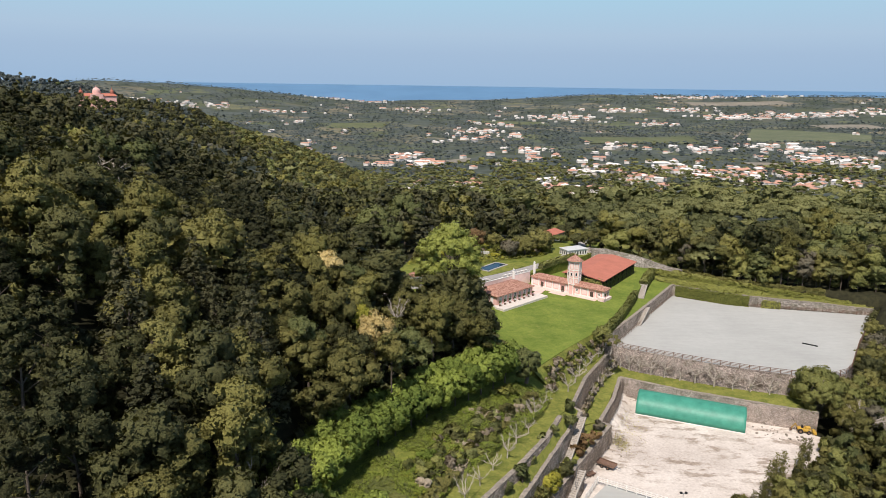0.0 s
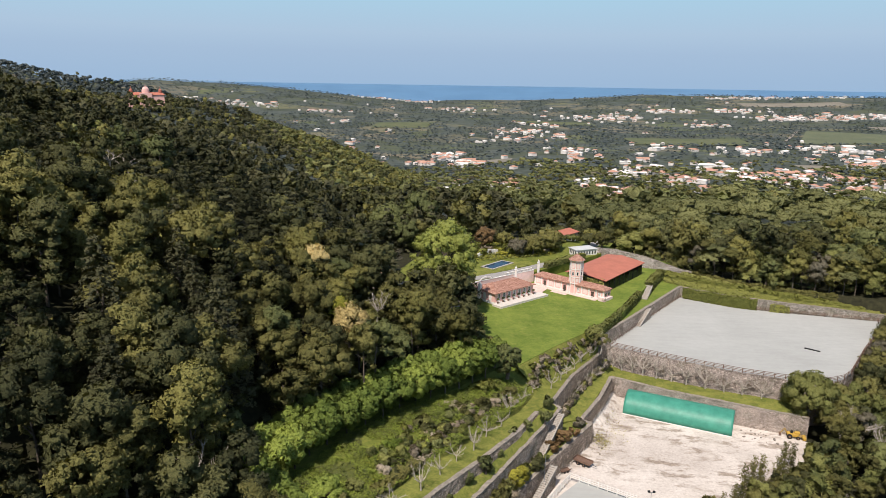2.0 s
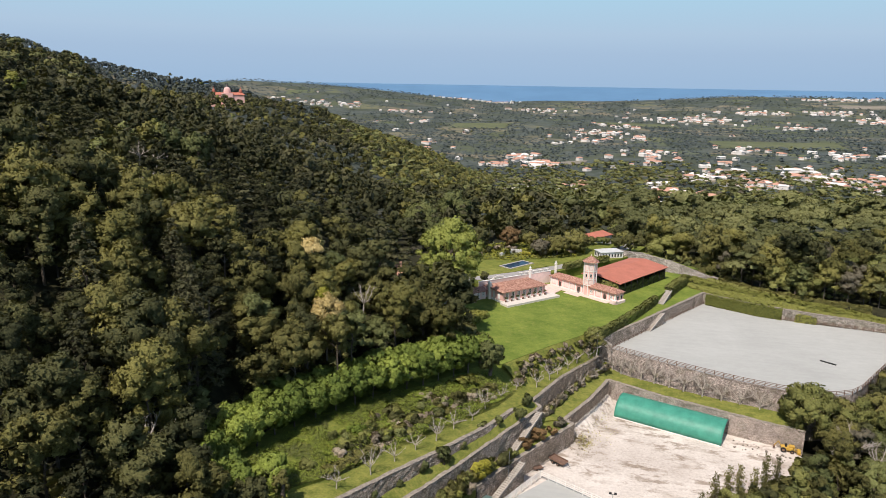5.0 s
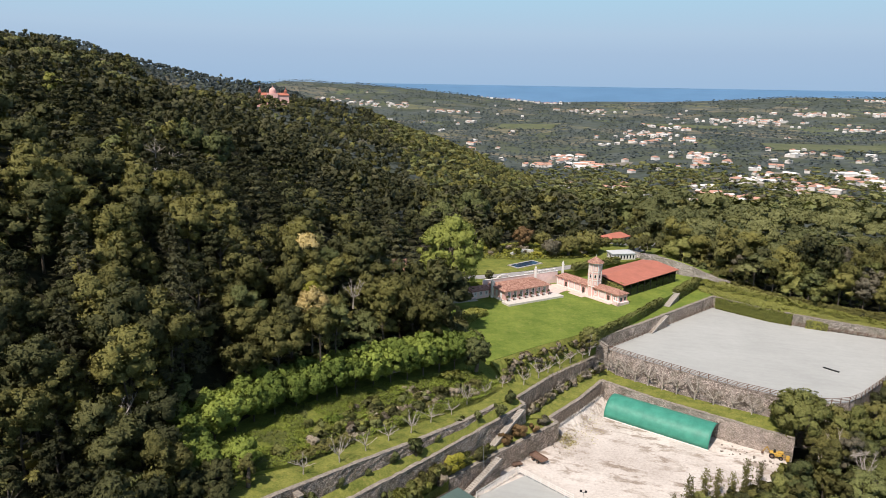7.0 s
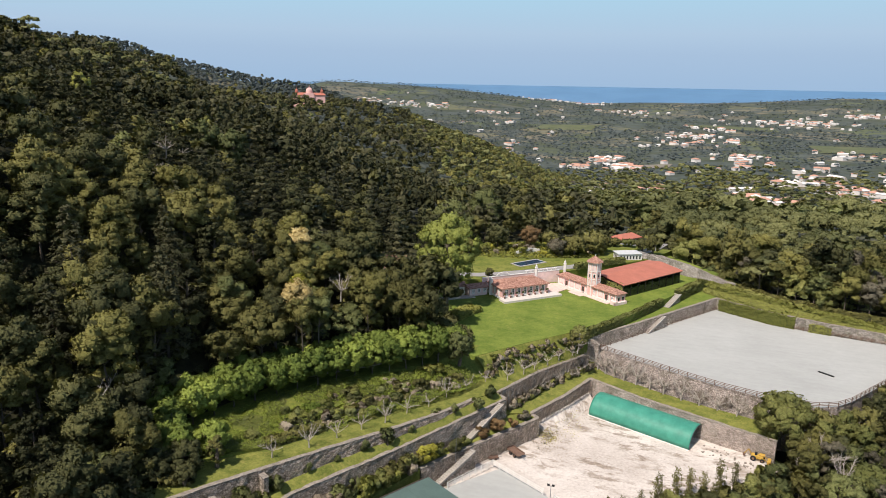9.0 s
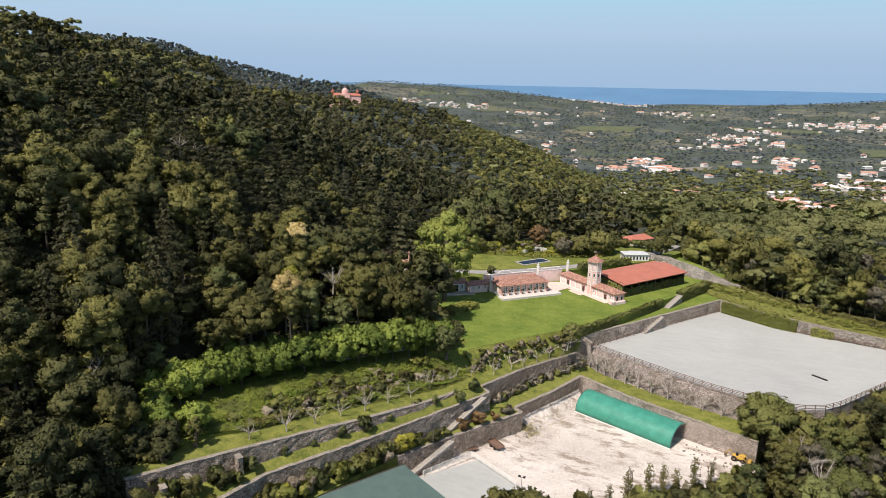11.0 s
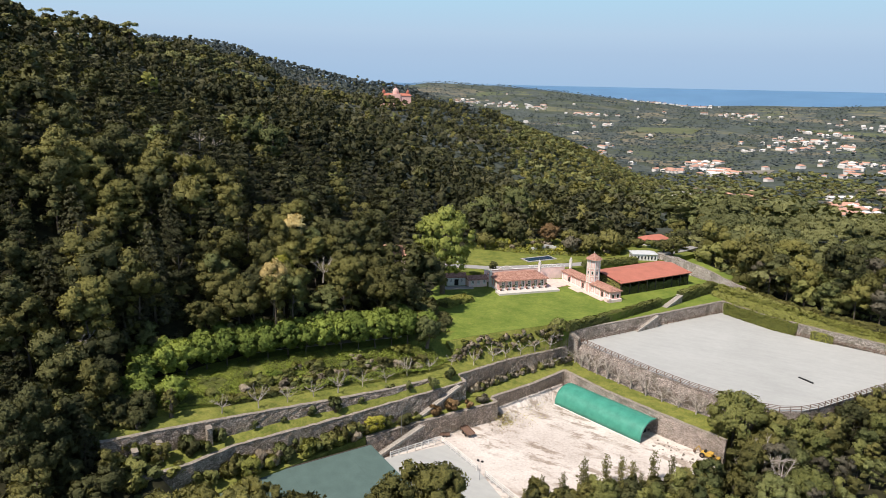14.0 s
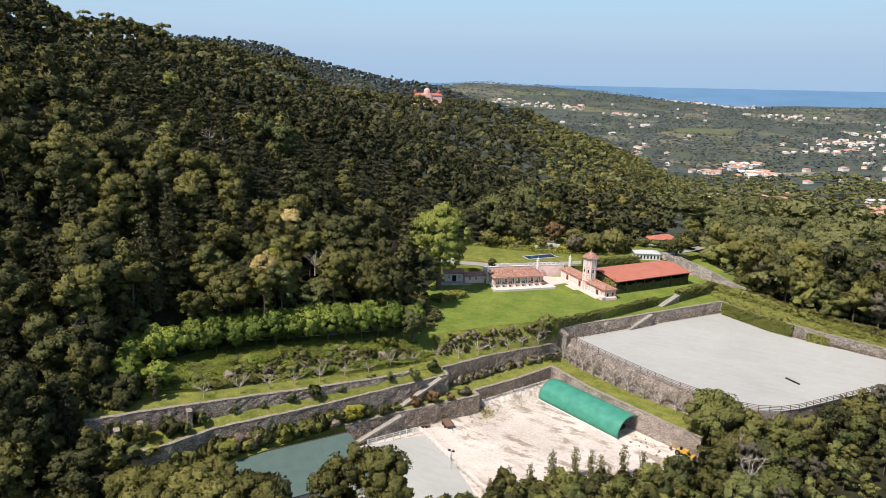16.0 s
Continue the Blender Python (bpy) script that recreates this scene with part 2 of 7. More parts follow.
def tunnel_mat():
    m = Mat("green_sheet", rough=0.5, spec=0.4)
    a = m.noise(0.5, 5)
    return m.colour(m.ramp(a, [(0.35, (0.042, 0.215, 0.150)), (0.65, (0.062, 0.285, 0.20))])).bump(m.noise(1.4, 3), 0.3, 0.1).m


BARK, GROUND = bark_mat(), ground_mat()
PALE_BARK = pale_bark_mat("pale_bark", (0.26, 0.225, 0.19), (0.54, 0.48, 0.41))
STEM_BARK = pale_bark_mat("dry_stem_bark", (0.14, 0.110, 0.088), (0.31, 0.255, 0.205))
LAWN = grass_mat("lawn_grass", (0.089, 0.134, 0.022), (0.194, 0.236, 0.046))
ORCHARD = grass_mat("orchard_grass", (0.092, 0.114, 0.023), (0.232, 0.234, 0.056), 2.5)
MEADOW = grass_mat("meadow", (0.078, 0.106, 0.020), (0.200, 0.212, 0.046), 2.0)
FIELD_MAT = {"green": grass_mat("pasture", (0.098, 0.114, 0.070), (0.145, 0.158, 0.092), 0.1), "dull": grass_mat("rough_pasture", (0.085, 0.100, 0.052), (0.135, 0.145, 0.075), 0.15), "tan": grass_mat("dry_field", (0.17, 0.155, 0.12), (0.26, 0.235, 0.185), 0.15)}
STONE_DARK = stone_mat("grey_rubble", (0.39, 0.322, 0.272), (0.79, 0.672, 0.580), 2.1, 0.0, 0.2)
STONE_PALE = stone_mat("pale_rubble", (0.49, 0.412, 0.360), (0.80, 0.690, 0.615), 3.0)
STONE_IVY = stone_mat("creeper_grown_rubble", (0.32, 0.290, 0.255), (0.74, 0.670, 0.600), 2.1, 0.04, 0.3)
STONE_WARM = stone_mat("warm_grey_rubble", (0.34, 0.285, 0.250), (0.68, 0.585, 0.515), 3.0, 0.0, 0.35)
PLASTER_OLD = stone_mat("flaking_wall_plaster", (0.42, 0.375, 0.34), (0.70, 0.640, 0.59), 2.0, -0.02)
COPING = paint_mat("coping_stone", (0.26, 0.225, 0.185), 0.5, 0.95, 1.6)
SAND, YARD = sand_mat(), yard_mat()
PINK = paint_mat("pink_plaster", (0.74, 0.45, 0.40), 0.10, 0.9, 0.8)
PINK_PALE = paint_mat("pale_pink_plaster", (0.80, 0.62, 0.57), 0.10, 0.9, 0.8)
WHITE = paint_mat("white_paint", (0.74, 0.71, 0.66), 0.07, 0.8)
PAVING = paint_mat("pale_paving", (0.60, 0.55, 0.49), 0.12, 0.9, 1.0)
STEP = paint_mat("step_stone", (0.36, 0.325, 0.28), 0.3, 0.95, 2.5)
PAVING_PINK = paint_mat("pink_paving", (0.66, 0.50, 0.43), 0.14, 0.9, 1.0)
TILE = tile_mat("old_roof_tiles", (0.22, 0.10, 0.070), (0.47, 0.27, 0.20))
TILE_RED = paint_mat("red_roof_sheet", (0.42, 0.150, 0.100), 0.14, 0.75, 0.35)
VILLAGE_WALL = paint_mat("village_plaster", (0.74, 0.69, 0.64), 0.14, 0.85, 0.05)
TILE_ORANGE = paint_mat("orange_roof_tiles", (0.50, 0.28, 0.20), 0.2, 0.85, 0.5)
WOOD_DARK = paint_mat("dark_stained_wood", (0.075, 0.058, 0.045), 0.25, 0.8, 2.0)
GLASS = Mat("window_glass", rough=0.08, spec=0.6).colour((0.03, 0.035, 0.04)).m
DARK = paint_mat("dark_interior", (0.02, 0.02, 0.02), 0.2, 0.95)
GREEN_SHEET = tunnel_mat()
GREEN_ROOF = paint_mat("green_roof_felt", (0.085, 0.13, 0.115), 0.12, 0.75, 0.4)
STEEL = paint_mat("grey_steel", (0.30, 0.31, 0.32), 0.15, 0.45, 2.0, 0.8)
ASPHALT = paint_mat("old_asphalt", (0.30, 0.285, 0.265), 0.12, 0.9, 0.7)
GRAVEL = paint_mat("gravel", (0.36, 0.33, 0.29), 0.15, 0.95, 2.0)
WATER = Mat("pool_water", rough=0.08, spec=0.12).colour((0.014, 0.040, 0.075)).m
YELLOW = paint_mat("yellow_machine_paint", (0.50, 0.31, 0.05), 0.2, 0.5, 2.0)
RUBBER = paint_mat("black_rubber", (0.02, 0.02, 0.02), 0.2, 0.85)
RUST = paint_mat("weathered_planks", (0.17, 0.105, 0.075), 0.3, 0.9, 2.0)


# ---- builders ----
def mesh_from(name, verts, faces, mats, index=None, smooth=False):
    me = bpy.data.meshes.new(name)
    me.from_pydata([tuple(v) for v in verts], [], [tuple(f) for f in faces])
    for m in mats if isinstance(mats, (list, tuple)) else [mats]:
        me.materials.append(m)
    if index is not None:
        me.polygons.foreach_set("material_index", index)
    if smooth:
        me.polygons.foreach_set("use_smooth", [True] * len(me.polygons))
    me.update()
    return me


def quads_mesh(name, q, mats, tint=None):
    """A mesh of loose leaf sprays, q of shape (n, 4, 6): places, and the soft normals of their clump.
    A spray without a fourth corner (nan) is a triangle."""
    n = len(q)
    keep = ~np.isnan(q[:, :, 0])
    count = keep.sum(1)
    flat = q[keep]
    me = bpy.data.meshes.new(name)
    me.vertices.add(len(flat))
    me.vertices.foreach_set("co", np.ascontiguousarray(flat[:, :3], dtype=np.float32).ravel())
    me.loops.add(len(flat))
    me.loops.foreach_set("vertex_index", np.arange(len(flat), dtype=np.int32))
    me.polygons.add(n)
    me.polygons.foreach_set("loop_start", np.concatenate([[0], np.cumsum(count)[:-1]]).astype(np.int32))
    if tint is not None:
        a = me.attributes.new("tint", 'FLOAT', 'POINT')
        a.data.foreach_set("value", np.repeat(tint, count).astype(np.float32))
    me.materials.append(mats)
    me.update(calc_edges=True)
    a = me.attributes.new("custom_normal", 'FLOAT_VECTOR', 'POINT')
    a.data.foreach_set("vector", np.ascontiguousarray(flat[:, 3:], dtype=np.float32).ravel())
    return me


def bm_mesh(name, bm, material):
    me = bpy.data.meshes.new(name)
    bm.to_mesh(me)
    bm.free()
    me.materials.append(material)
    return me


def part(name, bm, material, parent, label=""):
    """Links a bmesh as one mesh object under a thing or under a part."""
    ob = new(name, bm if isinstance(bm, bpy.types.Mesh) else bm_mesh(name, bm, material))
    ob.parent = parent
    return tagged(ob, label=label)


def thing(name, m, label, category, group="", kind=""):
    ob = new(name)
    ob.matrix_world = m
    return tagged(ob, label, category, group, kind)


def boxes(*specs, bevel=0.0):
    """One bmesh of boxes, each (x0, y0, z0, x1, y1, z1)."""
    bm = bmesh.new()
    for x0, y0, z0, x1, y1, z1 in specs:
        bmesh.ops.create_cube(bm, size=1, matrix=Matrix.LocRotScale(((x0 + x1) / 2, (y0 + y1) / 2, (z0 + z1) / 2), None, (x1 - x0, y1 - y0, z1 - z0)))
    if bevel:
        bmesh.ops.bevel(bm, geom=bm.edges[:], offset=bevel, segments=1, affect='EDGES')
    return bm


def rod(bm, a, b, r0, r1=None, sides=6):
    """A tapered rod between two points, added to bm."""
    a, b = Vector(a), Vector(b)
    d = b - a
    m = Matrix.Translation((a + b) / 2) @ d.to_track_quat('Z', 'Y').to_matrix().to_4x4()
    bmesh.ops.create_cone(bm, cap_ends=True, segments=sides, radius1=r0, radius2=r0 if r1 is None else r1, depth=d.length, matrix=m)
    return bm


def prism(name, poly, bottom, material, label, category="ground", kind="structure", side=None):
    """A solid platform: poly of (x, y, z) round its top, down to bottom."""
    n = len(poly)
    bm = bmesh.new()
    top = [bm.verts.new(p) for p in poly]
    low = [bm.verts.new((p[0], p[1], bottom)) for p in poly]
    f = bm.faces.new(top)
    if f.normal.z == 0:
        f.normal_update()
    for i in range(n):
        s = bm.faces.new((top[i], top[(i + 1) % n], low[(i + 1) % n], low[i]))
        s.material_index = 1 if side else 0
    bmesh.ops.triangulate(bm, faces=[f])
    bmesh.ops.recalc_face_normals(bm, faces=bm.faces[:])
    me = bm_mesh(name, bm, material)
    if side:
        me.materials.append(side)
    return tagged(new(name, me), label, category, "", kind)


def smooth01(v):
    v = np.clip(v, 0, 1)
    return v * v * (3 - 2 * v)


def inside(poly, x, y):
    """Whether points lie in a polygon of (x, y)."""
    x, y = np.asarray(x, float), np.asarray(y, float)
    r = np.zeros(x.shape, bool)
    for (x0, y0), (x1, y1) in zip(poly, poly[1:] + poly[:1]):
        c = (y0 > y) != (y1 > y)
        with np.errstate(divide='ignore', invalid='ignore'):
            r ^= c & (x < (x1 - x0) * (y - y0) / (y1 - y0 if y1 != y0 else 1e-9) + x0)
    return r


def edge_distance(poly, x, y):
    x, y = np.asarray(x, float), np.asarray(y, float)
    d = np.full(x.shape, 1e9)
    for (x0, y0), (x1, y1) in zip(poly, poly[1:] + poly[:1]):
        ex, ey = x1 - x0, y1 - y0
        t = np.clip(((x - x0) * ex + (y - y0) * ey) / (ex * ex + ey * ey), 0, 1)
        d = np.minimum(d, np.hypot(x - x0 - t * ex, y - y0 - t * ey))
    return d


# ---- the land ----
ESTATE = [(-6, 80), (20, 76), (44, 92), (70, 112), (92, 134), (95, 158), (112, 166), (128, 189), (150, 222), (134, 232), (100, 240), (92, 262), (66, 290), (22, 268), (-4, 230), (0, 190), (16, 158), (-8, 126), (-16, 104)]


def land(x, y):
    """Height of the ground: a wooded hill beside a valley that runs out to a plain."""
    x, y = np.asarray(x, float), np.asarray(y, float)
    r = np.hypot(x, y)
    ye = y + (r - y) * smooth01((y - 900) / 1500)
    base = np.interp(ye, [-600, 60, 90, 150, 200, 290, 400, 523, 658, 1000, 1400, 2100, 3100, 5200], [30, 9, 15.5, 16, 16, 11, 6, -13, -34, -60, -76, -70, -52, -52])
    # the rim of the plain: a bay, a headland and a low rise before the sea
    az = np.degrees(np.arctan2(x, np.maximum(y, 1)))
    rim = np.interp(az, [-40, -30, -25, -21.8, -16, -11.4, -6, 2, 12, 40], [96, 92, 86, 76, 48, 17, -14, -2, 46, 52])
    base = base + (rim - base) * smooth01((ye - 2900) / 1400) - 90 * smooth01((ye - 4320) / 300)
    # the near bank falls away to the yard side
    s = (x - 0.7) * 0.84 - (y - 91.6) * 0.54
    base = base - np.where(y < 210, (20 - 5 * smooth01((x - 90) / 40)) * smooth01((s + 2) / 42.0) * smooth01((210 - y) / 25.0), 0)
    base = base - 10 * smooth01((x - 150) / 250) * smooth01((700 - y) / 300)
    foot = np.interp(y, [-200, 60, 90, 120, 150, 165, 200, 290, 415, 700, 950, 1150, 1500, 2500, 5000], [-14, -16, -24, -14, 6, 4, -8, -45, -92, -165, -108, -112, -205, -900, -1800])
    d = np.maximum(foot - x, 0)
    k = np.interp(y, [60, 105, 150, 400, 700, 950, 1100, 1300, 1500, 1800, 2600, 3300], [0.60, 0.70, 0.38, 0.345, 0.345, 0.305, 0.32, 0.30, 0.28, 0.22, 0.12, 0.02])
    h = k * (np.minimum(d, 150) + 0.5 * np.clip(d - 150, 0, 90) + 1.3 * np.clip(d - 240, 0, 80) + np.interp(y, [200, 281, 417, 520, 655, 950], [-0.2, -0.2, 0.1, 0.4, 1.0, 1.0]) * smooth01((-34.0 - az) / 2.5) * np.clip(d - 265, 0, 70) + 0.3 * np.clip(d - 320, 0, 100)) - 0.1 * np.maximum(d - 410, 0) * (d < 1500)
    z = base + h + 1.2 * np.sin(x * 0.05 + 1) * np.cos(y * 0.043) * smooth01(d / 60) + 4.0 * np.sin(x * 0.018 + y * 0.052 + 0.7) * smooth01((d - 25) / 120) * smooth01((y - 150) / 90) + 5 * np.sin(x * 0.011 + y * 0.006) * smooth01(d / 150)
    # the long ridge that runs out behind the palace
    crest = np.interp(az, [-60, -42, -40, -38.7, -36, -32.4, -30, -26.7, -24, -20], [180, 154, 144, 124, 109, 87, 75, 66, 38, -80])
    z = np.where((az < -20) & (y > 500), np.maximum(z, crest - 0.26 * np.abs(r - 1550)), z)
    # the far headland, and the rim of the plain before the sea
    z = z + 8 * np.sin(x * 0.0042 + 2) * np.sin(y * 0.0031) * smooth01((r - 1200) / 800)
    # the floor of the valley, lower than the plain beside it
    z = z - 26 * np.exp(-((az + 6) / 7.5) ** 2) * smooth01((r - 650) / 500) * smooth01((2900 - r) / 700)
    pit = inside(ESTATE, x, y) * smooth01(edge_distance(ESTATE, x, y) / 3.5)
    return np.where(pit > 0, z + (np.minimum(z, -3) - z) * pit, z)


def land1(x, y):
    return float(land(np.array([x]), np.array([y]))[0])


def grow(a, b, step, far, ratio=1.13):
    v = list(np.arange(a, b + 0.01, step))
    s, lo, hi = step, a, b
    while lo > -far or hi < far:
        s = min(s * ratio, 130)
        lo, hi = lo - s, hi + s
        v = [max(lo, -far)] * (lo > -far - s) + v + [min(hi, far)] * (hi < far + s)
    return np.array(sorted(set(v)))


def build_ground():
    xs, ys = grow(-140, 220, 3.5, 4900), grow(30, 330, 3.5, 4900)
    ys = ys[ys > -700]
    gx, gy = np.meshgrid(xs, ys)
    gz = land(gx, gy)
    nx, ny = len(xs), len(ys)
    i = np.arange(nx * ny).reshape(ny, nx)
    f = np.stack([i[:-1, :-1], i[:-1, 1:], i[1:, 1:], i[1:, :-1]], -1).reshape(-1, 4)
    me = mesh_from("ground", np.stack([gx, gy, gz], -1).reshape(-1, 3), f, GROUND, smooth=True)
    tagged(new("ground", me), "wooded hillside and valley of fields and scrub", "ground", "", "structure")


build_ground()


def build_sea():
    m = Mat("sea", rough=0.35, spec=0.3)
    m.colour(m.ramp(m.noise(0.004, 4), [(0.4, (0.090, 0.185, 0.31)), (0.6, (0.105, 0.21, 0.345))]))
    v, f = [], []
    for i in range(97):
        a = radians(-100 + 200 * i / 96)
        for r, z in ((4200, -26.0), (4990, 82.8)):
            v.append((r * math.sin(a), r * math.cos(a), z))
        if i:
            f.append((2 * i - 2, 2 * i, 2 * i + 1, 2 * i - 1))
    tagged(new("sea", mesh_from("sea", v, f, m.m)), "calm blue sea along the horizon", "sea", "", "structure")


build_sea()

# ---- platforms of the estate ----
LAWN_Z, ARENA_Z = 15.4, 9.3
prism("lawn", [(45.6, 185.8, LAWN_Z), (57.5, 202.5, LAWN_Z), (72, 234.5, LAWN_Z), (80, 252, LAWN_Z), (92, 262, LAWN_Z), (66, 294, LAWN_Z), (20, 274, LAWN_Z), (-10, 232, LAWN_Z), (-4, 192, LAWN_Z), (8, 158, LAWN_Z), (22.8, 156.5, LAWN_Z), (28.6, 164.5, LAWN_Z), (34.6, 172.5, LAWN_Z)], -5, LAWN, "mown green lawn below the pink house", "lawn")
prism("grass_strip", [(46, 183, 13), (49, 189, 13), (84.8, 241.6, 13), (92, 246, 13.2), (84, 260, 13.4), (74, 240, 13)], -5, LAWN, "narrow strip of grass above the arena wall", "lawn")
ARENA = [(51, 189.6), (85.6, 242.0), (101, 231.5), (115, 227), (131, 224.2), (148, 220.5), (142, 214.5), (125.5, 193), (113.2, 175.6), (109.5, 171.7), (105, 169.4), (100, 168.8), (93.9, 170.0), (84, 173.2), (75.2, 177), (61.6, 183.8)]
prism("arena_floor", [(x, y, ARENA_Z) for x, y in ARENA], -5, SAND, "pale grey sand floor of the riding arena", "riding arena", side=STONE_PALE)
YARD_POLY = [(48, 180), (66, 169), (90, 158), (96, 152), (94, 134), (72, 112), (46, 94), (26, 100), (22, 117), (30, 133)]
prism("arena_bank", [(80.4, 251.4, 13.4), (85.2, 242.4, 12.7), (101.6, 232.9, 12.5), (115.6, 228.4, 12.3), (131.6, 225.6, 11.7), (149.2, 221.9, 10.7), (166, 227.6, 10.8), (138.2, 232.4, 12.0), (120.2, 236.4, 13.0), (104.2, 242.4, 13.8), (88.2, 253.4, 14.6), (84, 256, 14.6)], -5, MEADOW, "steep grassy bank between the arena and the boundary wall", "bank")
prism("yard", [(x, y, 0.0) for x, y in YARD_POLY], -5, YARD, "pale trodden dirt yard", "yard")
prism("grass_terrace_low", [(50.2, 177.2, 5.0), (64, 168.9, 5.3), (75.8, 163.7, 5.4), (86.3, 159.9, 5.2), (95, 157.3, 4.9), (98, 172, 5.2), (60, 186, 5.3), (49, 190, 7.0), (30, 152, 6.4), (33, 147, 5.7), (39.2, 151.3, 4.9)], -5, ORCHARD, "grass terrace below the arena wall", "terrace")
prism("shrub_terrace", [(22.9, 120.4, 4.7), (40.8, 149.4, 4.7), (39, 151.4, 4.8), (32, 149, 5.2), (18, 122, 5.2), (2, 92, 5.2), (-2, 82, 5.2), (6, 80, 4.6)], -5, ORCHARD, "grass terrace with a row of shrubs", "terrace")
prism("orchard_terrace_low", [(-1.2, 75, 10.8), (3.6, 84.8, 10.4), (5.7, 93.6, 10.3), (16.4, 113.5, 10.0), (33, 146.6, 9.6), (31, 147.6, 10.6), (27.4, 141.4, 11.2), (22.5, 130.2, 11.7), (8.6, 105.9, 11.7), (0.5, 91.6, 11.4), (-10.5, 74.6, 11.0)], -5, ORCHARD, "orchard terrace of rough grass", "terrace")
prism("orchard_terrace_high", [(-8.6, 75.6, 16.2), (-2.8, 85.8, 15.7), (0.5, 91.7, 15.2), (8.6, 105.9, 14.1), (15.4, 117.2, 13.2), (22.5, 130.2, 12.2), (27.2, 141.2, 11.3), (31.0, 147.6, 10.8), (37.6, 164.9, 9.95), (48.0, 184, 8.9), (40, 186, 9.2), (28, 160, 10.6), (12.5, 131, 12.3), (6, 118, 13.3), (-2, 100, 14.8), (-14, 84, 16.2)], -5, ORCHARD, "upper orchard terrace of rough grass", "terrace")
# the bank below the avenue: foot and crest, as (x, y, z)
BANK_FOOT = [(-16, 82, 16.8), (-1.8, 99.6, 15.4), (6.6, 117.8, 13.9), (12.8, 130.2, 13.0), (20.8, 144.4, 12.2), (29.5, 159.6, 12.0)]
BANK_CREST = [(-22, 95, 16.7), (-15.5, 112.5, 16.4), (-5, 125, 16.2), (5, 136.5, 16.1), (15, 149.5, 15.8), (24, 163, 15.3)]
prism("meadow_bank", BANK_FOOT + BANK_CREST[::-1], -5, MEADOW, "overgrown meadow bank with yellow flowers", "meadow")
prism("avenue_terrace", BANK_CREST + [(24, 166, 15.3), (0, 150, 16.4), (-24, 120, 16.8), (-30, 96, 17)], -5, MEADOW, "grass terrace under the avenue", "terrace")


def bank_z(x, y):
    f, c = np.array(BANK_FOOT).T, np.array(BANK_CREST).T
    xf, zf, xc, zc = np.interp(y, f[1], f[0]), np.interp(y, f[1], f[2]), np.interp(y, c[1], c[0]), np.interp(y, c[1], c[2])
    return zc + (zf - zc) * np.clip((x - xc) / np.maximum(xf - xc, 0.1), 0, 1)


prism("paddock", [(36.3, 131.2, 0.5), (47.5, 124.4, 0.5), (60, 114, 0.5), (48, 96, 0.5), (26, 108, 0.5), (27, 119.5, 0.5)], -5, SAND, "pale sand paddock inside a white fence", "paddock")


def slope(name, high, low, material, label, rough=0.0, rows=5):
    """A sloping face between two lines of (x, y, z), finely stepped and uneven, closed underneath."""
    rng = random.Random(name)
    n = 40
    hi, lo = np.array(high, float), np.array(low, float)
    t = np.linspace(0, 1, n + 1)
    line = [np.stack([np.interp(t, np.linspace(0, 1, len(p)), p[:, k]) for k in range(3)], -1) for p in (hi, lo)]
    v, f = [], []
    for j in range(rows + 1):
        for i in range(n + 1):
            p = line[0][i] + (line[1][i] - line[0][i]) * j / rows
            v.append((p[0], p[1], p[2] + (rng.uniform(-rough, rough) if 0 < j < rows else 0)))
            if i and j:
                q = j * (n + 1) + i
                f.append((q - 1, q, q - n - 1, q - n - 2))
    k = len(v)
    v += [(p[0], p[1], p[2] - 3.0) for p in line[0]] + [(p[0], p[1], p[2] - 3.0) for p in line[1]]
    for i in range(n):
        f += [(k + i, k + i + 1, k + n + 2 + i, k + n + 1 + i), (rows * (n + 1) + i + 1, rows * (n + 1) + i, k + n + 1 + i, k + n + 2 + i), (i, i + 1, k + i + 1, k + i)]
    return tagged(new(name, mesh_from(name, v, f, material)), label, "bank", "", "structure")


slope("arena_slope", [(50.8, 188.6, 9.35), (61.3, 183.2, 9.35), (75, 176.3, 9.35), (84, 172.5, 9.35), (94, 169.3, 9.35)], [(50.6, 183.6, 5.6), (58.4, 178.8, 5.2), (70, 172.9, 5.2), (80.6, 169.0, 5.2), (93, 165.6, 5.1)], STONE_WARM, "pale rubble slope below the arena fence", 0.16)
slope("lawn_bank", [(23.0, 156.4, LAWN_Z + 0.02), (28.8, 164.4, LAWN_Z + 0.02), (34.8, 172.4, LAWN_Z + 0.02), (45.8, 185.7, LAWN_Z + 0.02)], [(28.6, 152.9, 10.7), (33.4, 162.3, 10.2), (38.6, 170.9, 9.75), (47.4, 184.2, 9.1)], ORCHARD, "rough grass bank under the edge of the lawn", 0.15)
slope("yard_berm", [(39.8, 151.4, 1.9), (45.6, 163.2, 2.2), (50.4, 175.4, 1.7)], [(43.6, 150.4, 0.03), (48.6, 161.4, 0.03), (52.6, 171.6, 0.03)], YARD, "heap of earth along the foot of the yard wall", 0.12)

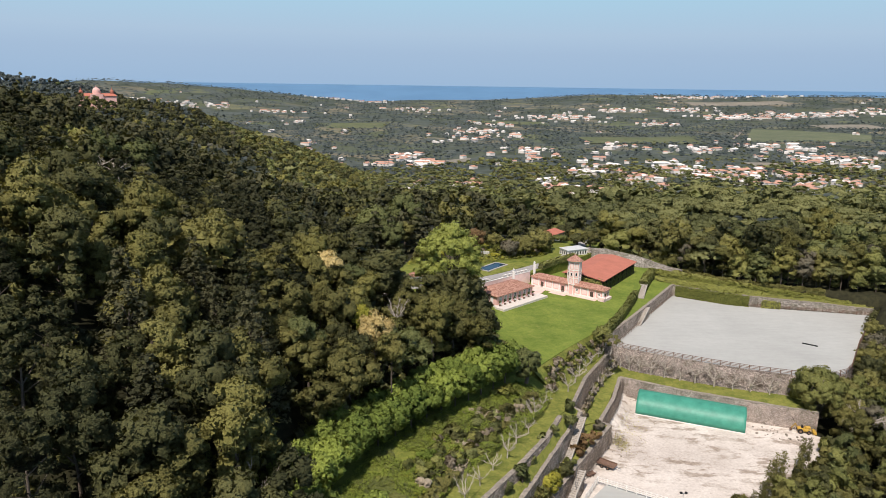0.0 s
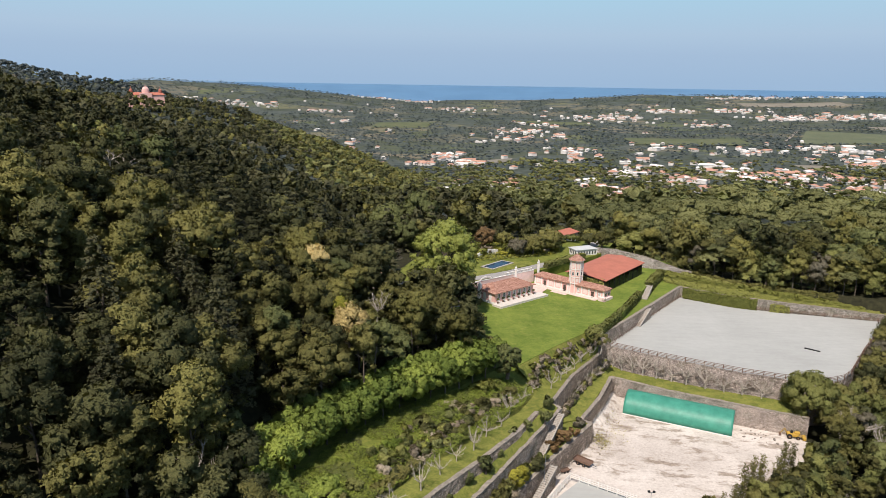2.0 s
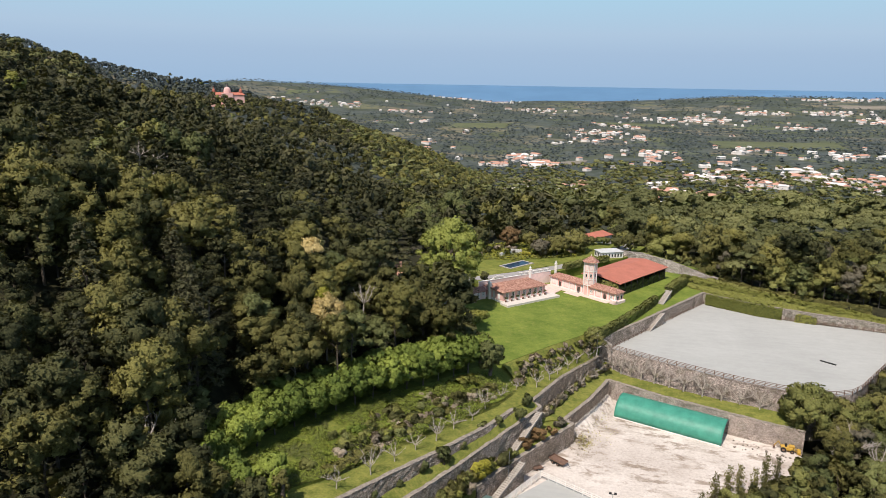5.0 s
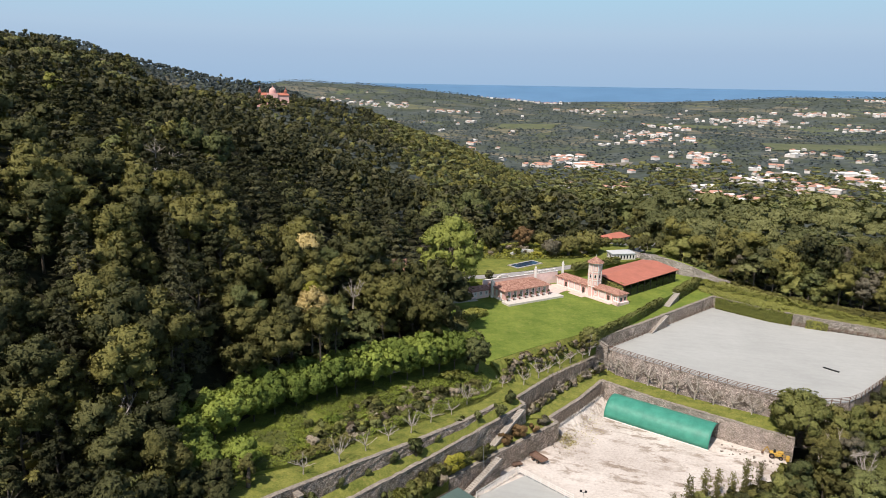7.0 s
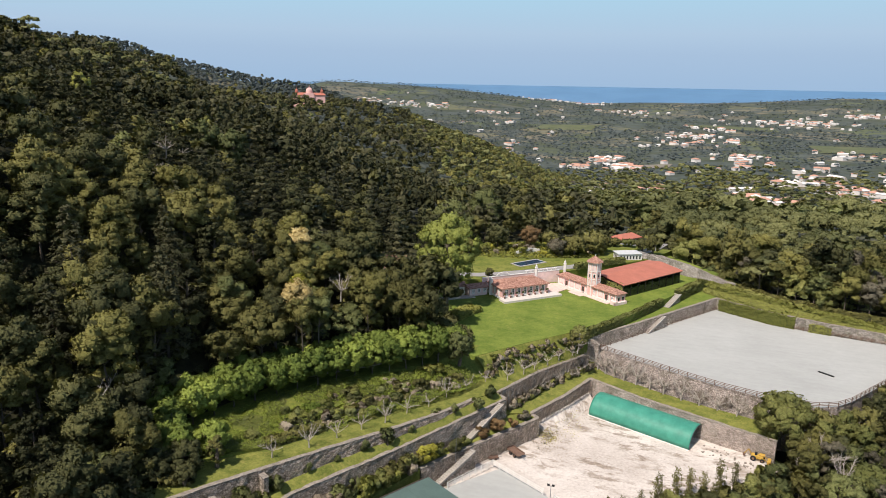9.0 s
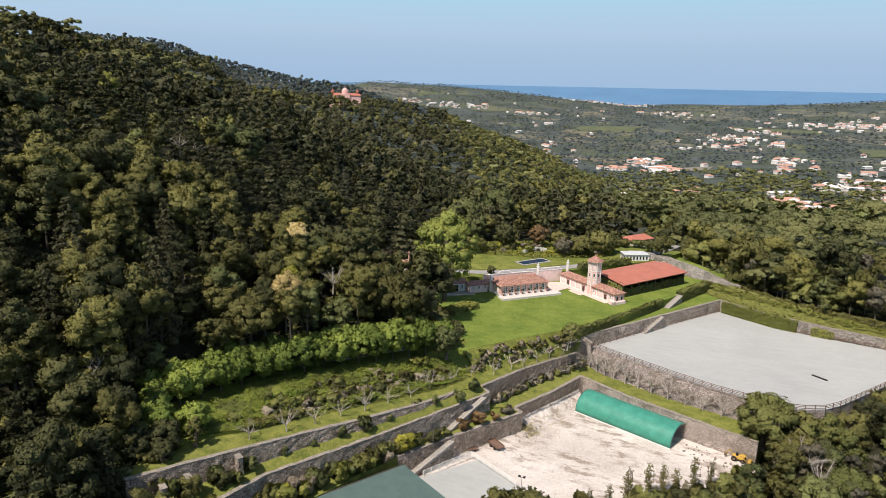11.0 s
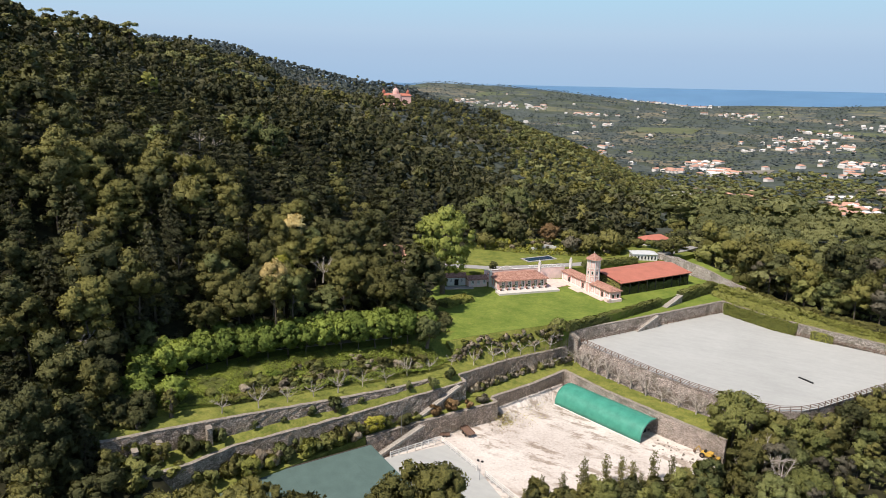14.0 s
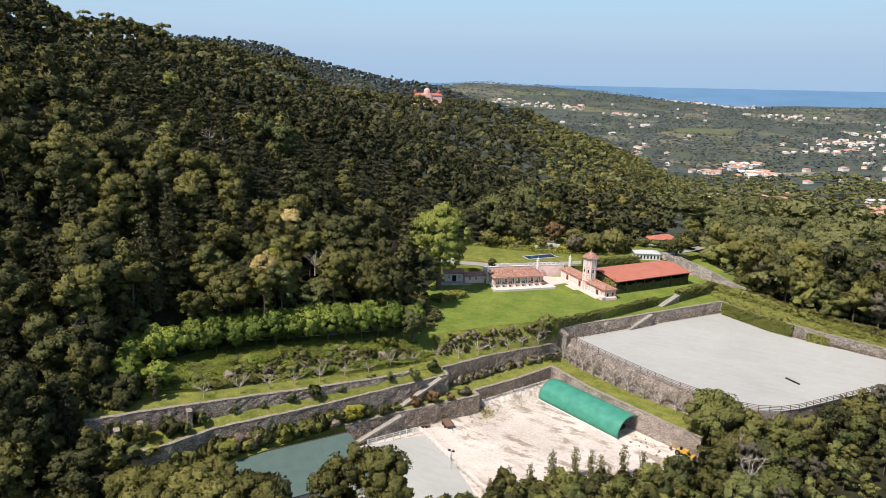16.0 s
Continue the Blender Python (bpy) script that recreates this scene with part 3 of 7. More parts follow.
# ---- terrace walls ----
def wall(name, pts, thick, material, label, cap=True):
    """A rubble wall along pts of (x, y, top, foot): uneven faces, a rough crest, and a line of coping."""
    rng = random.Random(name)
    fine = []
    for (x0, y0, t0, b0), (x1, y1, t1, b1) in zip(pts, pts[1:]):
        n = max(1, int(math.hypot(x1 - x0, y1 - y0) / 1.3))
        fine += [tuple(p + (q - p) * i / n for p, q in zip((x0, y0, t0, b0), (x1, y1, t1, b1))) for i in range(n)]
    fine.append(pts[-1])
    v, f, cv, cf = [], [], [], []
    rows = 6
    for i, (x, y, t, b) in enumerate(fine):
        p, q = fine[max(i - 1, 0)], fine[min(i + 1, len(fine) - 1)]
        d = Vector((q[0] - p[0], q[1] - p[1])).normalized()
        nx, ny = d.y, -d.x
        t += rng.uniform(-0.07, 0.07)
        ring = []
        for side in (1, -1):
            for r in (range(rows) if side == 1 else reversed(range(rows))):
                z = b + (t - b) * r / (rows - 1)
                batter = thick / 2 + 0.22 * (1 - r / (rows - 1)) + rng.uniform(-0.09, 0.09)
                ring.append((x + nx * side * batter, y + ny * side * batter, z))
        v += ring
        w = thick / 2 + 0.04
        cv += [(x + nx * w, y + ny * w, t - 0.02), (x + nx * w, y + ny * w, t + 0.05 + rng.uniform(-.05, .05)), (x - nx * w, y - ny * w, t + 0.05 + rng.uniform(-.05, .05)), (x - nx * w, y - ny * w, t - 0.02)]
        if i:
            k = 2 * rows
            f += [(k * (i - 1) + j, k * i + j, k * i + (j + 1) % k, k * (i - 1) + (j + 1) % k) for j in range(k)]
            cf += [(4 * (i - 1) + j, 4 * i + j, 4 * i + (j + 1) % 4, 4 * (i - 1) + (j + 1) % 4) for j in range(4)]
    k, e = 2 * rows, len(fine) - 1
    f += [tuple(range(k))[::-1], tuple(k * e + j for j in range(k))]
    cf += [(3, 2, 1, 0), tuple(4 * e + j for j in range(4))]
    ob = tagged(new(name, mesh_from(name, v, f, material)), label, "wall", "", "structure")
    if cap:
        part("coping", mesh_from("coping", cv, cf, COPING), None, ob, "pale flat coping stones")
    return ob


wall("wall_orchard_high", [(-9, 75, 16.3, 9), (-2.7, 85.7, 15.8, 9.5), (0.7, 91.6, 15.35, 10), (8.8, 105.8, 14.25, 10.4), (15.6, 117.1, 13.35, 10.4), (22.7, 130.1, 12.35, 10.4), (27.4, 141.2, 11.4, 10)], 0.9, STONE_DARK, "dark grey rubble retaining wall of the upper orchard terrace")
wall("wall_orchard_low", [(-1, 74.5, 10.8, 3), (3.8, 84.9, 10.5, 3.5), (5.8, 93.6, 10.4, 4), (16.6, 113.5, 10.1, 4.4), (33.2, 146.8, 9.7, 4.6)], 0.9, STONE_DARK, "long dark grey rubble retaining wall below the orchard")
wall("wall_orchard_return", [(33.2, 146.8, 9.7, 4.6), (31.2, 147.8, 10.2, 4.6)], 0.9, STONE_DARK, "short return of the orchard retaining wall")
wall("wall_orchard_far", [(31.2, 147.4, 10.9, 4.6), (37.9, 164.9, 10.1, 4.6), (48.4, 184.4, 9.1, 4.6)], 0.8, STONE_DARK, "grey rubble wall below the bare fruit trees")
wall("wall_shrub_terrace", [(21.8, 118.4, 4.8, -1), (29.7, 131.7, 4.8, -1), (41, 149.5, 4.8, -1)], 0.9, STONE_DARK, "dark rubble wall above the paddock")
wall("wall_shrub_return", [(41, 149.5, 4.8, -1), (38.9, 150.8, 4.9, -1)], 0.9, STONE_DARK, "rubble wall end beside the yard")
wall("wall_yard_side", [(38.9, 151, 5.0, -1), (45.2, 163.6, 5.0, -1), (50.3, 177, 5.0, -1)], 0.9, STONE_DARK, "dark rubble wall along the dirt yard")
wall("wall_yard_back", [(50.3, 177, 5.1, -1), (64, 168.6, 5.45, -1), (75.8, 163.4, 5.55, -1), (86.3, 159.6, 5.35, -1), (95, 157, 5.05, -1)], 0.9, STONE_PALE, "pale rubble wall behind the green tunnel shelter")
wall("wall_arena_left", [(48.2, 187.6, 13.1, 8.5), (61.4, 206.5, 13.1, 8.6), (85, 241.6, 13.2, 8.8)], 0.9, STONE_DARK, "grey rubble wall between the lawn and the riding arena")
wall("wall_arena_corner", [(48.2, 187.6, 13.1, 5), (51.4, 186.6, 11.4, 5)], 0.9, STONE_PALE, "pale rubble corner of the arena wall")
wall("wall_arena_front", [(50.6, 189.2, 9.5, 4), (61.4, 183.4, 9.5, 4), (75, 176.6, 9.5, 4), (84, 172.8, 9.5, 4), (94, 169.6, 9.5, 3)], 0.8, STONE_WARM, "pale rubble retaining wall under the arena fence", False)
wall("wall_arena_back", [(85, 241.9, 13.2, 8.8), (101.4, 232.3, 13.0, 8.8), (115.4, 227.8, 12.8, 8.8), (131.4, 225, 12.2, 8.8), (149, 221.3, 11.2, 8.8)], 0.9, STONE_IVY, "overgrown rubble wall behind the riding arena")
wall("boundary_wall", [(56, 271, 20.2, 14), (66, 267, 20.4, 14), (76, 259, 19.8, 13), (88, 254, 16.6, 11), (104, 243, 15.2, 10), (120, 237, 14.4, 9.5), (138, 233, 13.8, 9), (165, 229, 13.2, 7)], 0.8, PLASTER_OLD, "old pale boundary wall with flaking plaster")
wall("wall_old_ramp", [(-14, 80, 13.2, 4), (-6, 77.5, 12.6, 3)], 1.2, STONE_DARK, "ruined rubble buttress wall")


# ---- trees ----
def unit(v):
    return v / np.maximum(np.linalg.norm(v, axis=-1, keepdims=True), 1e-9)


def sprays(P, N, size, rng, jitter=0.55, flat=0.35, soft=0.35):
    """Irregular three-cornered leaf sprays at P, facing about N, that take the light as the clump under them does."""
    n = len(P)
    N = unit(np.asarray(N, float))
    G = unit(N + rng.normal(0, jitter, (n, 3)))
    T = unit(np.cross(G, rng.normal(0, 1, (n, 3))))
    B = np.cross(G, T)
    s = (np.asarray(size) * rng.uniform(0.65, 1.4, n))[:, None]
    q = np.full((n, 4, 6), np.nan)
    q[:, :3, 3:] = unit(N + (G - N) * soft)[:, None]
    for k, (a, b) in enumerate(((1.15, 0.0), (-0.6, 0.95), (-0.6, -0.95))):
        w = rng.uniform(0.7, 1.3, (n, 1))
        q[:, k, :3] = P + (T * a + B * b) * s * w - G * s * flat * rng.uniform(0, 1, (n, 1)) * (k > 0)
    return q


def ball_faces(k):
    """Unit directions of a ball made of 6 k k four-cornered faces."""
    t = np.tan(np.linspace(-np.pi / 4, np.pi / 4, k + 1))
    out = []
    for ax in range(3):
        for s in (1, -1):
            for i in range(k):
                for j in range(k):
                    c = [(t[i], t[j]), (t[i + 1], t[j]), (t[i + 1], t[j + 1]), (t[i], t[j + 1])]
                    f = []
                    for u, v in c if s == 1 else c[::-1]:
                        p = [0, 0, 0]
                        p[ax], p[(ax + 1) % 3], p[(ax + 2) % 3] = s, u, v
                        f.append(p)
                    out.append(f)
    return unit(np.array(out, float))


BALL = ball_faces(1)


def clumps(c, r, squash, rng):
    """Uneven leafy masses at c of radius r: the body of the crown under its sprays."""
    d = BALL
    out = []
    for ci, ri in zip(c, r):
        ph = rng.uniform(0, 6.283, 3)
        g = 1 + 0.16 * np.sin(3.1 * d[..., 0] + ph[0]) + 0.16 * np.sin(3.7 * d[..., 1] + ph[1]) + 0.14 * np.sin(4.3 * d[..., 2] + ph[2])
        q = np.empty(d.shape[:2] + (6,))
        q[..., :3] = ci + d * (g * ri)[..., None] * (1, 1, squash)
        q[..., 3:] = d
        out.append(q)
    return np.concatenate(out)


def leafy(c, lr, u, squash, per, size, rng, core=0.82, soft=0.20):
    """Leaf sprays round lumps at c of radius lr that look out along u, with a darker core in each."""
    lumps = len(c)
    body = clumps(c, lr * core, squash, rng)
    body[..., 3:] = unit(body[..., 3:] + np.repeat(u, len(body) // lumps, 0)[:, None] * 0.65)
    i = np.repeat(np.arange(lumps), max(1, per))
    n = unit(rng.normal(0, 1, (len(i), 3)) + u[i] * 0.7 + (0, 0, 0.3))
    reach = np.minimum(rng.normal(0.96, 0.09, len(i)), 1.3)
    P = c[i] + n * (lr[i] * reach)[:, None] * (1, 1, squash)
    return np.concatenate([body, sprays(P, unit(n * 0.85 + u[i] * 0.65), size, rng, 0.65, 0.5, soft)])


def lumps_crown(rng, R, H, z0, lumps, per, size, squash=0.8, top=0.0, heads=1):
    """A crown of overlapping billows of leaves on one or more heads; z0 is the height of its lower side."""
    u = unit(rng.normal(0, 1, (lumps, 3)) + (0, 0, 0.45 + top))
    if heads > 1:
        a = rng.uniform(0, 6.283) + np.arange(heads) * 6.283 / heads + rng.uniform(-.4, .4, heads)
        off = R * rng.uniform(0.28, 0.52, heads)
        hr, hh = R * rng.uniform(0.44, 0.64, heads), H * rng.uniform(0.34, 0.60, heads)
        peak = z0 + H * np.concatenate([[1.0], rng.uniform(0.68, 0.97, heads - 1)])
        k = rng.integers(0, heads, lumps)
        mid = np.stack([np.cos(a) * off, np.sin(a) * off, peak - hh / 2], -1)[k]
        low = rng.uniform(0, 1, lumps) < 0.22
        mid[low, 2] -= rng.uniform(0.2, 0.8, low.sum()) * (mid[low, 2] - z0)
        c = mid + u * np.stack([hr, hr, hh / 2], -1)[k] * rng.uniform(0.62, 0.95, (lumps, 1))
    else:
        c = u * rng.uniform(0.50, 0.92, (lumps, 1)) * (R, R, H / 2) + (0, 0, z0 + H / 2)
    lr = R * rng.uniform(0.22, 0.40, lumps) * ((40 / max(lumps, 40)) ** 0.5 if lumps > 12 else 1.25 if lumps > 5 else 1.6)
    return leafy(c, lr, u, squash, per, size, rng)


def cone_crown(rng, R, H, z0, lumps, per, size):
    """A dense conifer: ragged boughs round a tapering spire."""
    f = 1 - np.sqrt(rng.uniform(0, 1, lumps))
    a = rng.uniform(0, 6.283, lumps)
    r = R * ((1 - f) ** 0.75) * rng.uniform(0.45, 0.95, lumps)
    c = np.stack([r * np.cos(a), r * np.sin(a), z0 + H * f * 0.97 + 0.3], -1)
    u = unit(np.stack([np.cos(a), np.sin(a), 0.15 + 0.5 * f], -1))
    lr = R * (0.13 + 0.20 * (1 - f)) * rng.uniform(0.75, 1.25, lumps)
    return leafy(c, lr, u, 0.62, per, size, rng, 0.7, 0.45)


def far_crown(rng, R, H, z0, detail, cone=False, flat=False):
    """A small distant crown: a few uneven bosses under loose leaf sprays."""
    n = int(max(2, min(9, detail // 22)))
    u = unit(rng.normal(0, 1, (n, 3)) + (0, 0, 0.5))
    u[0] = (0, 0, 1)
    spread = np.array((R * 0.55, R * 0.55, H * (0.16 if flat else 0.26)))
    c = np.array((0, 0, z0 + H * (0.6 if flat else 0.46))) + u * spread * rng.uniform(0.75, 1.15, (n, 1))
    if cone:
        c[:, :2] *= np.clip(1.25 - (c[:, 2:] - z0) / H, 0.1, 1.2)
    lr = R * rng.uniform(0.34, 0.52, n) * (1.25 if n < 4 else 1.0 if n < 7 else 0.86)
    left = max(n, detail - 12 * n)
    return leafy(c, lr, u, 0.62 if flat else 0.9, max(1, left // n), R * (0.22 if detail > 100 else 0.25), rng, 0.86, 0.15)


def umbrella_crown(rng, R, H, z0, lumps, per, size):
    a, r = rng.uniform(0, 6.283, lumps), R * np.sqrt(rng.uniform(0.02, 1, lumps)) * 0.88
    c = np.stack([r * np.cos(a), r * np.sin(a), z0 + H * (0.72 - 0.5 * (r / R) ** 2.4) + rng.normal(0, 0.12, lumps)], -1)
    lr = R * rng.uniform(0.18, 0.28, lumps) * (1.0 if lumps > 14 else 1.5)
    u = unit(np.stack([np.cos(a) * r / R, np.sin(a) * r / R, np.full(lumps, 1.1)], -1))
    return leafy(c, lr, u, 0.5, per, size, rng, 0.86, 0.12)


def tier_crown(rng, R, H, z0, tiers, per, size):
    """A conifer: drooping boughs in tiers."""
    P, N = [], []
    for t in range(tiers):
        f = t / tiers
        boughs = 7 if f < 0.7 else 5
        for k in range(boughs):
            a = 6.283 * (k + rng.uniform(-.35, .35)) / boughs + t
            L = R * (1 - f) ** 0.8 * rng.uniform(0.7, 1.1) + 0.3
            m = max(4, int(per * (1 - 0.6 * f)))
            s = np.sqrt(rng.uniform(0.02, 1, m))
            w = rng.normal(0, 0.20 * L, m) * (1.1 - s)
            z = z0 + H * f + rng.normal(0, 0.2, m) - 0.22 * L * s + 0.15
            P.append(np.stack([np.cos(a) * L * s - np.sin(a) * w, np.sin(a) * L * s + np.cos(a) * w, z], -1))
            N.append(np.tile((np.cos(a) * 0.5, np.sin(a) * 0.5, 0.9), (m, 1)))
    return sprays(np.concatenate(P), np.concatenate(N), size, rng, 0.4)


def trunk_mesh(rng, h, r, limbs, reach, mat, lean=0.5, sides=7):
    bm = bmesh.new()
    p, top = Vector((0, 0, -0.4)), Vector((rng.uniform(-lean, lean), rng.uniform(-lean, lean), h))
    mid = (p + top) / 2 + Vector((rng.uniform(-.3, .3), rng.uniform(-.3, .3), 0))
    rod(bm, p, mid, r, r * 0.75, sides)
    rod(bm, mid, top, r * 0.75, r * 0.35, sides)
    for k in range(limbs):
        a, f = 6.283 * k / limbs + rng.uniform(-.4, .4), rng.uniform(0.45, 0.95)
        s = p.lerp(top, f) if f > .5 else mid
        e = s + Vector((math.cos(a) * reach, math.sin(a) * reach, reach * rng.uniform(0.5, 1.1)))
        rod(bm, s, e, r * 0.35, r * 0.1, 5)
    return bm_mesh("trunk", bm, mat)


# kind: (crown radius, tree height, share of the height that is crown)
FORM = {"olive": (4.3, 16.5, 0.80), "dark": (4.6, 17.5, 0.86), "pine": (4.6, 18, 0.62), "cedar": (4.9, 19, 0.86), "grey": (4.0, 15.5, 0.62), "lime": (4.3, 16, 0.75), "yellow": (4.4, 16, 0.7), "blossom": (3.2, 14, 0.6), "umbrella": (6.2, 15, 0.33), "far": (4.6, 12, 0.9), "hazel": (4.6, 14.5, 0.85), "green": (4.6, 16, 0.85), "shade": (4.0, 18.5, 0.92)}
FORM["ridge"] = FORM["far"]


def crown_of(kind, rng, detail):
    """Leaf sprays of one crown of that kind; detail is about the number of triangles."""
    R, H, c = FORM[kind]
    z0, hc = H * (1 - c), H * c
    if detail < 190:
        return far_crown(rng, R, hc, z0, detail, kind in ("cedar", "shade"), kind == "umbrella")
    if kind == "cedar":
        tiers = max(5, min(13, detail // 90))
        per = detail // (tiers * 5)
        return tier_crown(rng, R, hc, z0, tiers, per, 0.66 * math.sqrt(3.2 * R * (R + hc) / detail))
    n = max(10, min(70, detail // 56))
    per = (detail - 12 * n) // n
    size = 0.66 * math.sqrt(3.0 * R * (R + hc) / (n * per))
    if kind == "umbrella":
        return umbrella_crown(rng, R, hc, z0, n, per, size * 0.8)
    if kind == "shade":
        return cone_crown(rng, R, hc, z0, n, per, size * 0.85)
    heads = {"olive": 4, "pine": 5, "grey": 4, "dark": 3, "green": 3}.get(kind, 2)
    return lumps_crown(rng, R, hc, z0, n, per, size, 0.85, 0.0, heads)


TREE_LABEL = {"olive": "tall olive-green broadleaf tree with a lumpy crown", "dark": "dark green evergreen tree with a dense crown", "pine": "yellowish green pine with a clumped crown", "cedar": "dark cedar with drooping tiered boughs", "grey": "grey-green tree with a thin dusty crown", "lime": "fresh green leafy tree", "yellow": "yellow-green tree in young leaf", "blossom": "tree covered with cream-coloured blossom", "umbrella": "stone pine with a broad umbrella crown", "green": "green broadleaf tree with a billowing crown", "hazel": "light green bushy tree", "shade": "very dark green conifer with a dense crown, shade in its colour"}
TREE_NAME = {"olive": "broadleaf_tree", "dark": "evergreen_tree", "pine": "pine_tree", "cedar": "cedar_tree", "grey": "thin_tree", "lime": "leafy_tree"}
PROTO = {}


def tree(kind, x, y, z, scale=1.0, tall=1.0, variant=0, detail=900, group="wood on the hillside", label=""):
    """A tree of its own: trunk and crown. Alike trees share their meshes."""
    key = (kind, variant % 3, detail)
    R, H, c = FORM[kind]
    if key not in PROTO:
        rng, r2 = np.random.default_rng(sum(map(ord, kind)) * 10 + variant % 3), random.Random(variant % 3)
        crown = quads_mesh("crown", crown_of(kind, rng, detail), LEAF[kind][0])
        PROTO[key] = (trunk_mesh(r2, H * (1 - 0.55 * c), 0.26, 5, R * 0.5, BARK), crown)
    ob = thing(TREE_NAME.get(kind, "tree"), Matrix.Translation((x, y, z)) @ pose(0, 0, 0, 0, 0, (x * 77 + y * 131) % 360) @ Matrix.Diagonal((scale, scale, scale * tall, 1)), label or TREE_LABEL[kind], "tree", group)
    part("trunk", PROTO[key][0], None, ob)
    part("crown", PROTO[key][1], None, ob)
    return ob


def in_view(x, y, margin=12):
    """Ground that lies ahead of the flight, with a margin."""
    left = (x - 114) * 0.44 + (y - 3) * 0.9
    right = x * 0.83 - y * 0.56
    return (left > -margin) & (right < margin * 1.5 + 6) & (y > 20)


def scatter(x0, x1, y0, y1, step, rng):
    gx, gy = np.meshgrid(np.arange(x0, x1, step), np.arange(y0, y1, step))
    gx = gx + (np.arange(gx.shape[0]) % 2)[:, None] * step / 2
    p = np.stack([gx.ravel(), gy.ravel()], -1) + rng.uniform(-0.42, 0.42, (gx.size, 2)) * step
    return p[in_view(p[:, 0], p[:, 1])]


def woodland(name, pts, z, kinds, detail, scale, label, rng, tall=1.0):
    """Trees too many to count, joined kind by kind into single meshes."""
    lib = {k: [crown_of(k, np.random.default_rng(50 + i + 7 * len(k)), detail) for i in range(4)] for k in set(kinds)}
    for kind in sorted(set(kinds)):
        sel = np.array([i for i, k in enumerate(kinds) if k == kind])
        out, tint = [], []
        for i in sel:
            q = lib[kind][rng.integers(4)]
            a, s = rng.uniform(0, 6.283), scale[i]
            c, sn = math.cos(a), math.sin(a)
            rot = np.array(((c, sn, 0), (-sn, c, 0), (0, 0, tall * rng.uniform(0.82, 1.18))))
            w = np.empty_like(q)
            w[..., :3] = q[..., :3] @ rot * s + (pts[i, 0], pts[i, 1], z[i])
            w[..., 3:] = q[..., 3:] @ np.array(((c, sn, 0), (-sn, c, 0), (0, 0, 1)))
            out.append(w)
            tint.append(np.full(len(q), rng.uniform()))
        if out:
            me = quads_mesh(name, np.concatenate(out), LEAF[kind][1], np.concatenate(tint))
            tagged(new(name, me), label, "trees", "", "stuff")


def hill_kinds(pts, rng, drift=0.02):
    """Dark conifers fill the hollow of the flank, coloured near black to stand in for shadow; the open slopes carry
    olive-green trees.
    """
    out = pick(pts, FAR_HILL_MIX, rng, drift)
    sunny = pick(pts, [("olive", 2.6), ("pine", 1.0), ("green", 1.6), ("hazel", 0.5), ("dark", 2.2), ("umbrella", 1.4), ("grey", 0.7)], rng, drift)
    out = [s if y > 520 and x > -5 - 0.42 * (y - 300) else o for o, s, (x, y) in zip(out, sunny, pts)]
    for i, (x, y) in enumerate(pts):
        # trees of the long ridge wear the haze-tinted leaf
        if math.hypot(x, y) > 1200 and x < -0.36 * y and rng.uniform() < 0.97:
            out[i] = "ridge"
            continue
        # how far the shadow-coloured conifers take over in the hollow
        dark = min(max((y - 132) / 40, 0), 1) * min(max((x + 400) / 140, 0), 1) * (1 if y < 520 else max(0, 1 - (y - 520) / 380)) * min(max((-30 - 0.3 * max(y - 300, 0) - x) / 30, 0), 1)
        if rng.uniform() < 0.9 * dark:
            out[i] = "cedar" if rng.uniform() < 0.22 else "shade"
    return out


def pick(pts, mixed, rng, drift=0.02):
    """A kind for every place, in drifts: mixed is a list of (kind, share)."""
    names, share = zip(*mixed)
    edges = np.cumsum(share) / sum(share)
    out = []
    for x, y in pts:
        v = 0.5 + 0.55 * noise.noise(Vector((x * drift, y * drift, 3.1)))
        v = min(max(0.55 * v + 0.45 * rng.uniform(), 0), 0.9999)
        v = (rng.uniform() * 0.5 + v * 0.5 - 0.12) / 0.76
        out.append(names[int(np.searchsorted(edges, min(max(v, 0), 0.9999)))])
    return out


HILL_MIX = [("dark", 2.2), ("cedar", 1.0), ("olive", 3.4), ("green", 0.9), ("grey", 0.3), ("pine", 2.2)]
FAR_HILL_MIX = [("dark", 3.4), ("cedar", 1.8), ("shade", 2.6), ("olive", 2.0), ("green", 0.4), ("grey", 0.3), ("pine", 0.6)]
# ground kept clear of wild trees
CLEAR = [[(-26, 92), (-20, 116), (17, 156), (15.5, 166), (11, 178), (4, 190), (-12, 200), (-16, 216), (-10, 232), (-40, 262), (-10, 292), (26, 276), (40, 300), (66, 292), (92, 262), (104, 246), (122, 239.5), (138, 235.5), (150, 235), (150, 219), (128, 189), (114, 172), (100, 160), (99, 152), (88, 138), (74, 126), (60, 104), (30, 76), (8, 76), (-4, 66), (-12, 74), (-16, 84)]]


def is_clear(p):
    spur = (np.abs(p[:, 0] + 470) < 32) & (np.abs(p[:, 1] - 948) < 24)
    glade = np.hypot(p[:, 0] + 13, p[:, 1] - 193) < 9
    glade |= np.hypot(p[:, 0] - 50, p[:, 1] - 294) < 11
    return ~inside(CLEAR[0], p[:, 0], p[:, 1]) & ~spur & ~glade & off_fields(p)


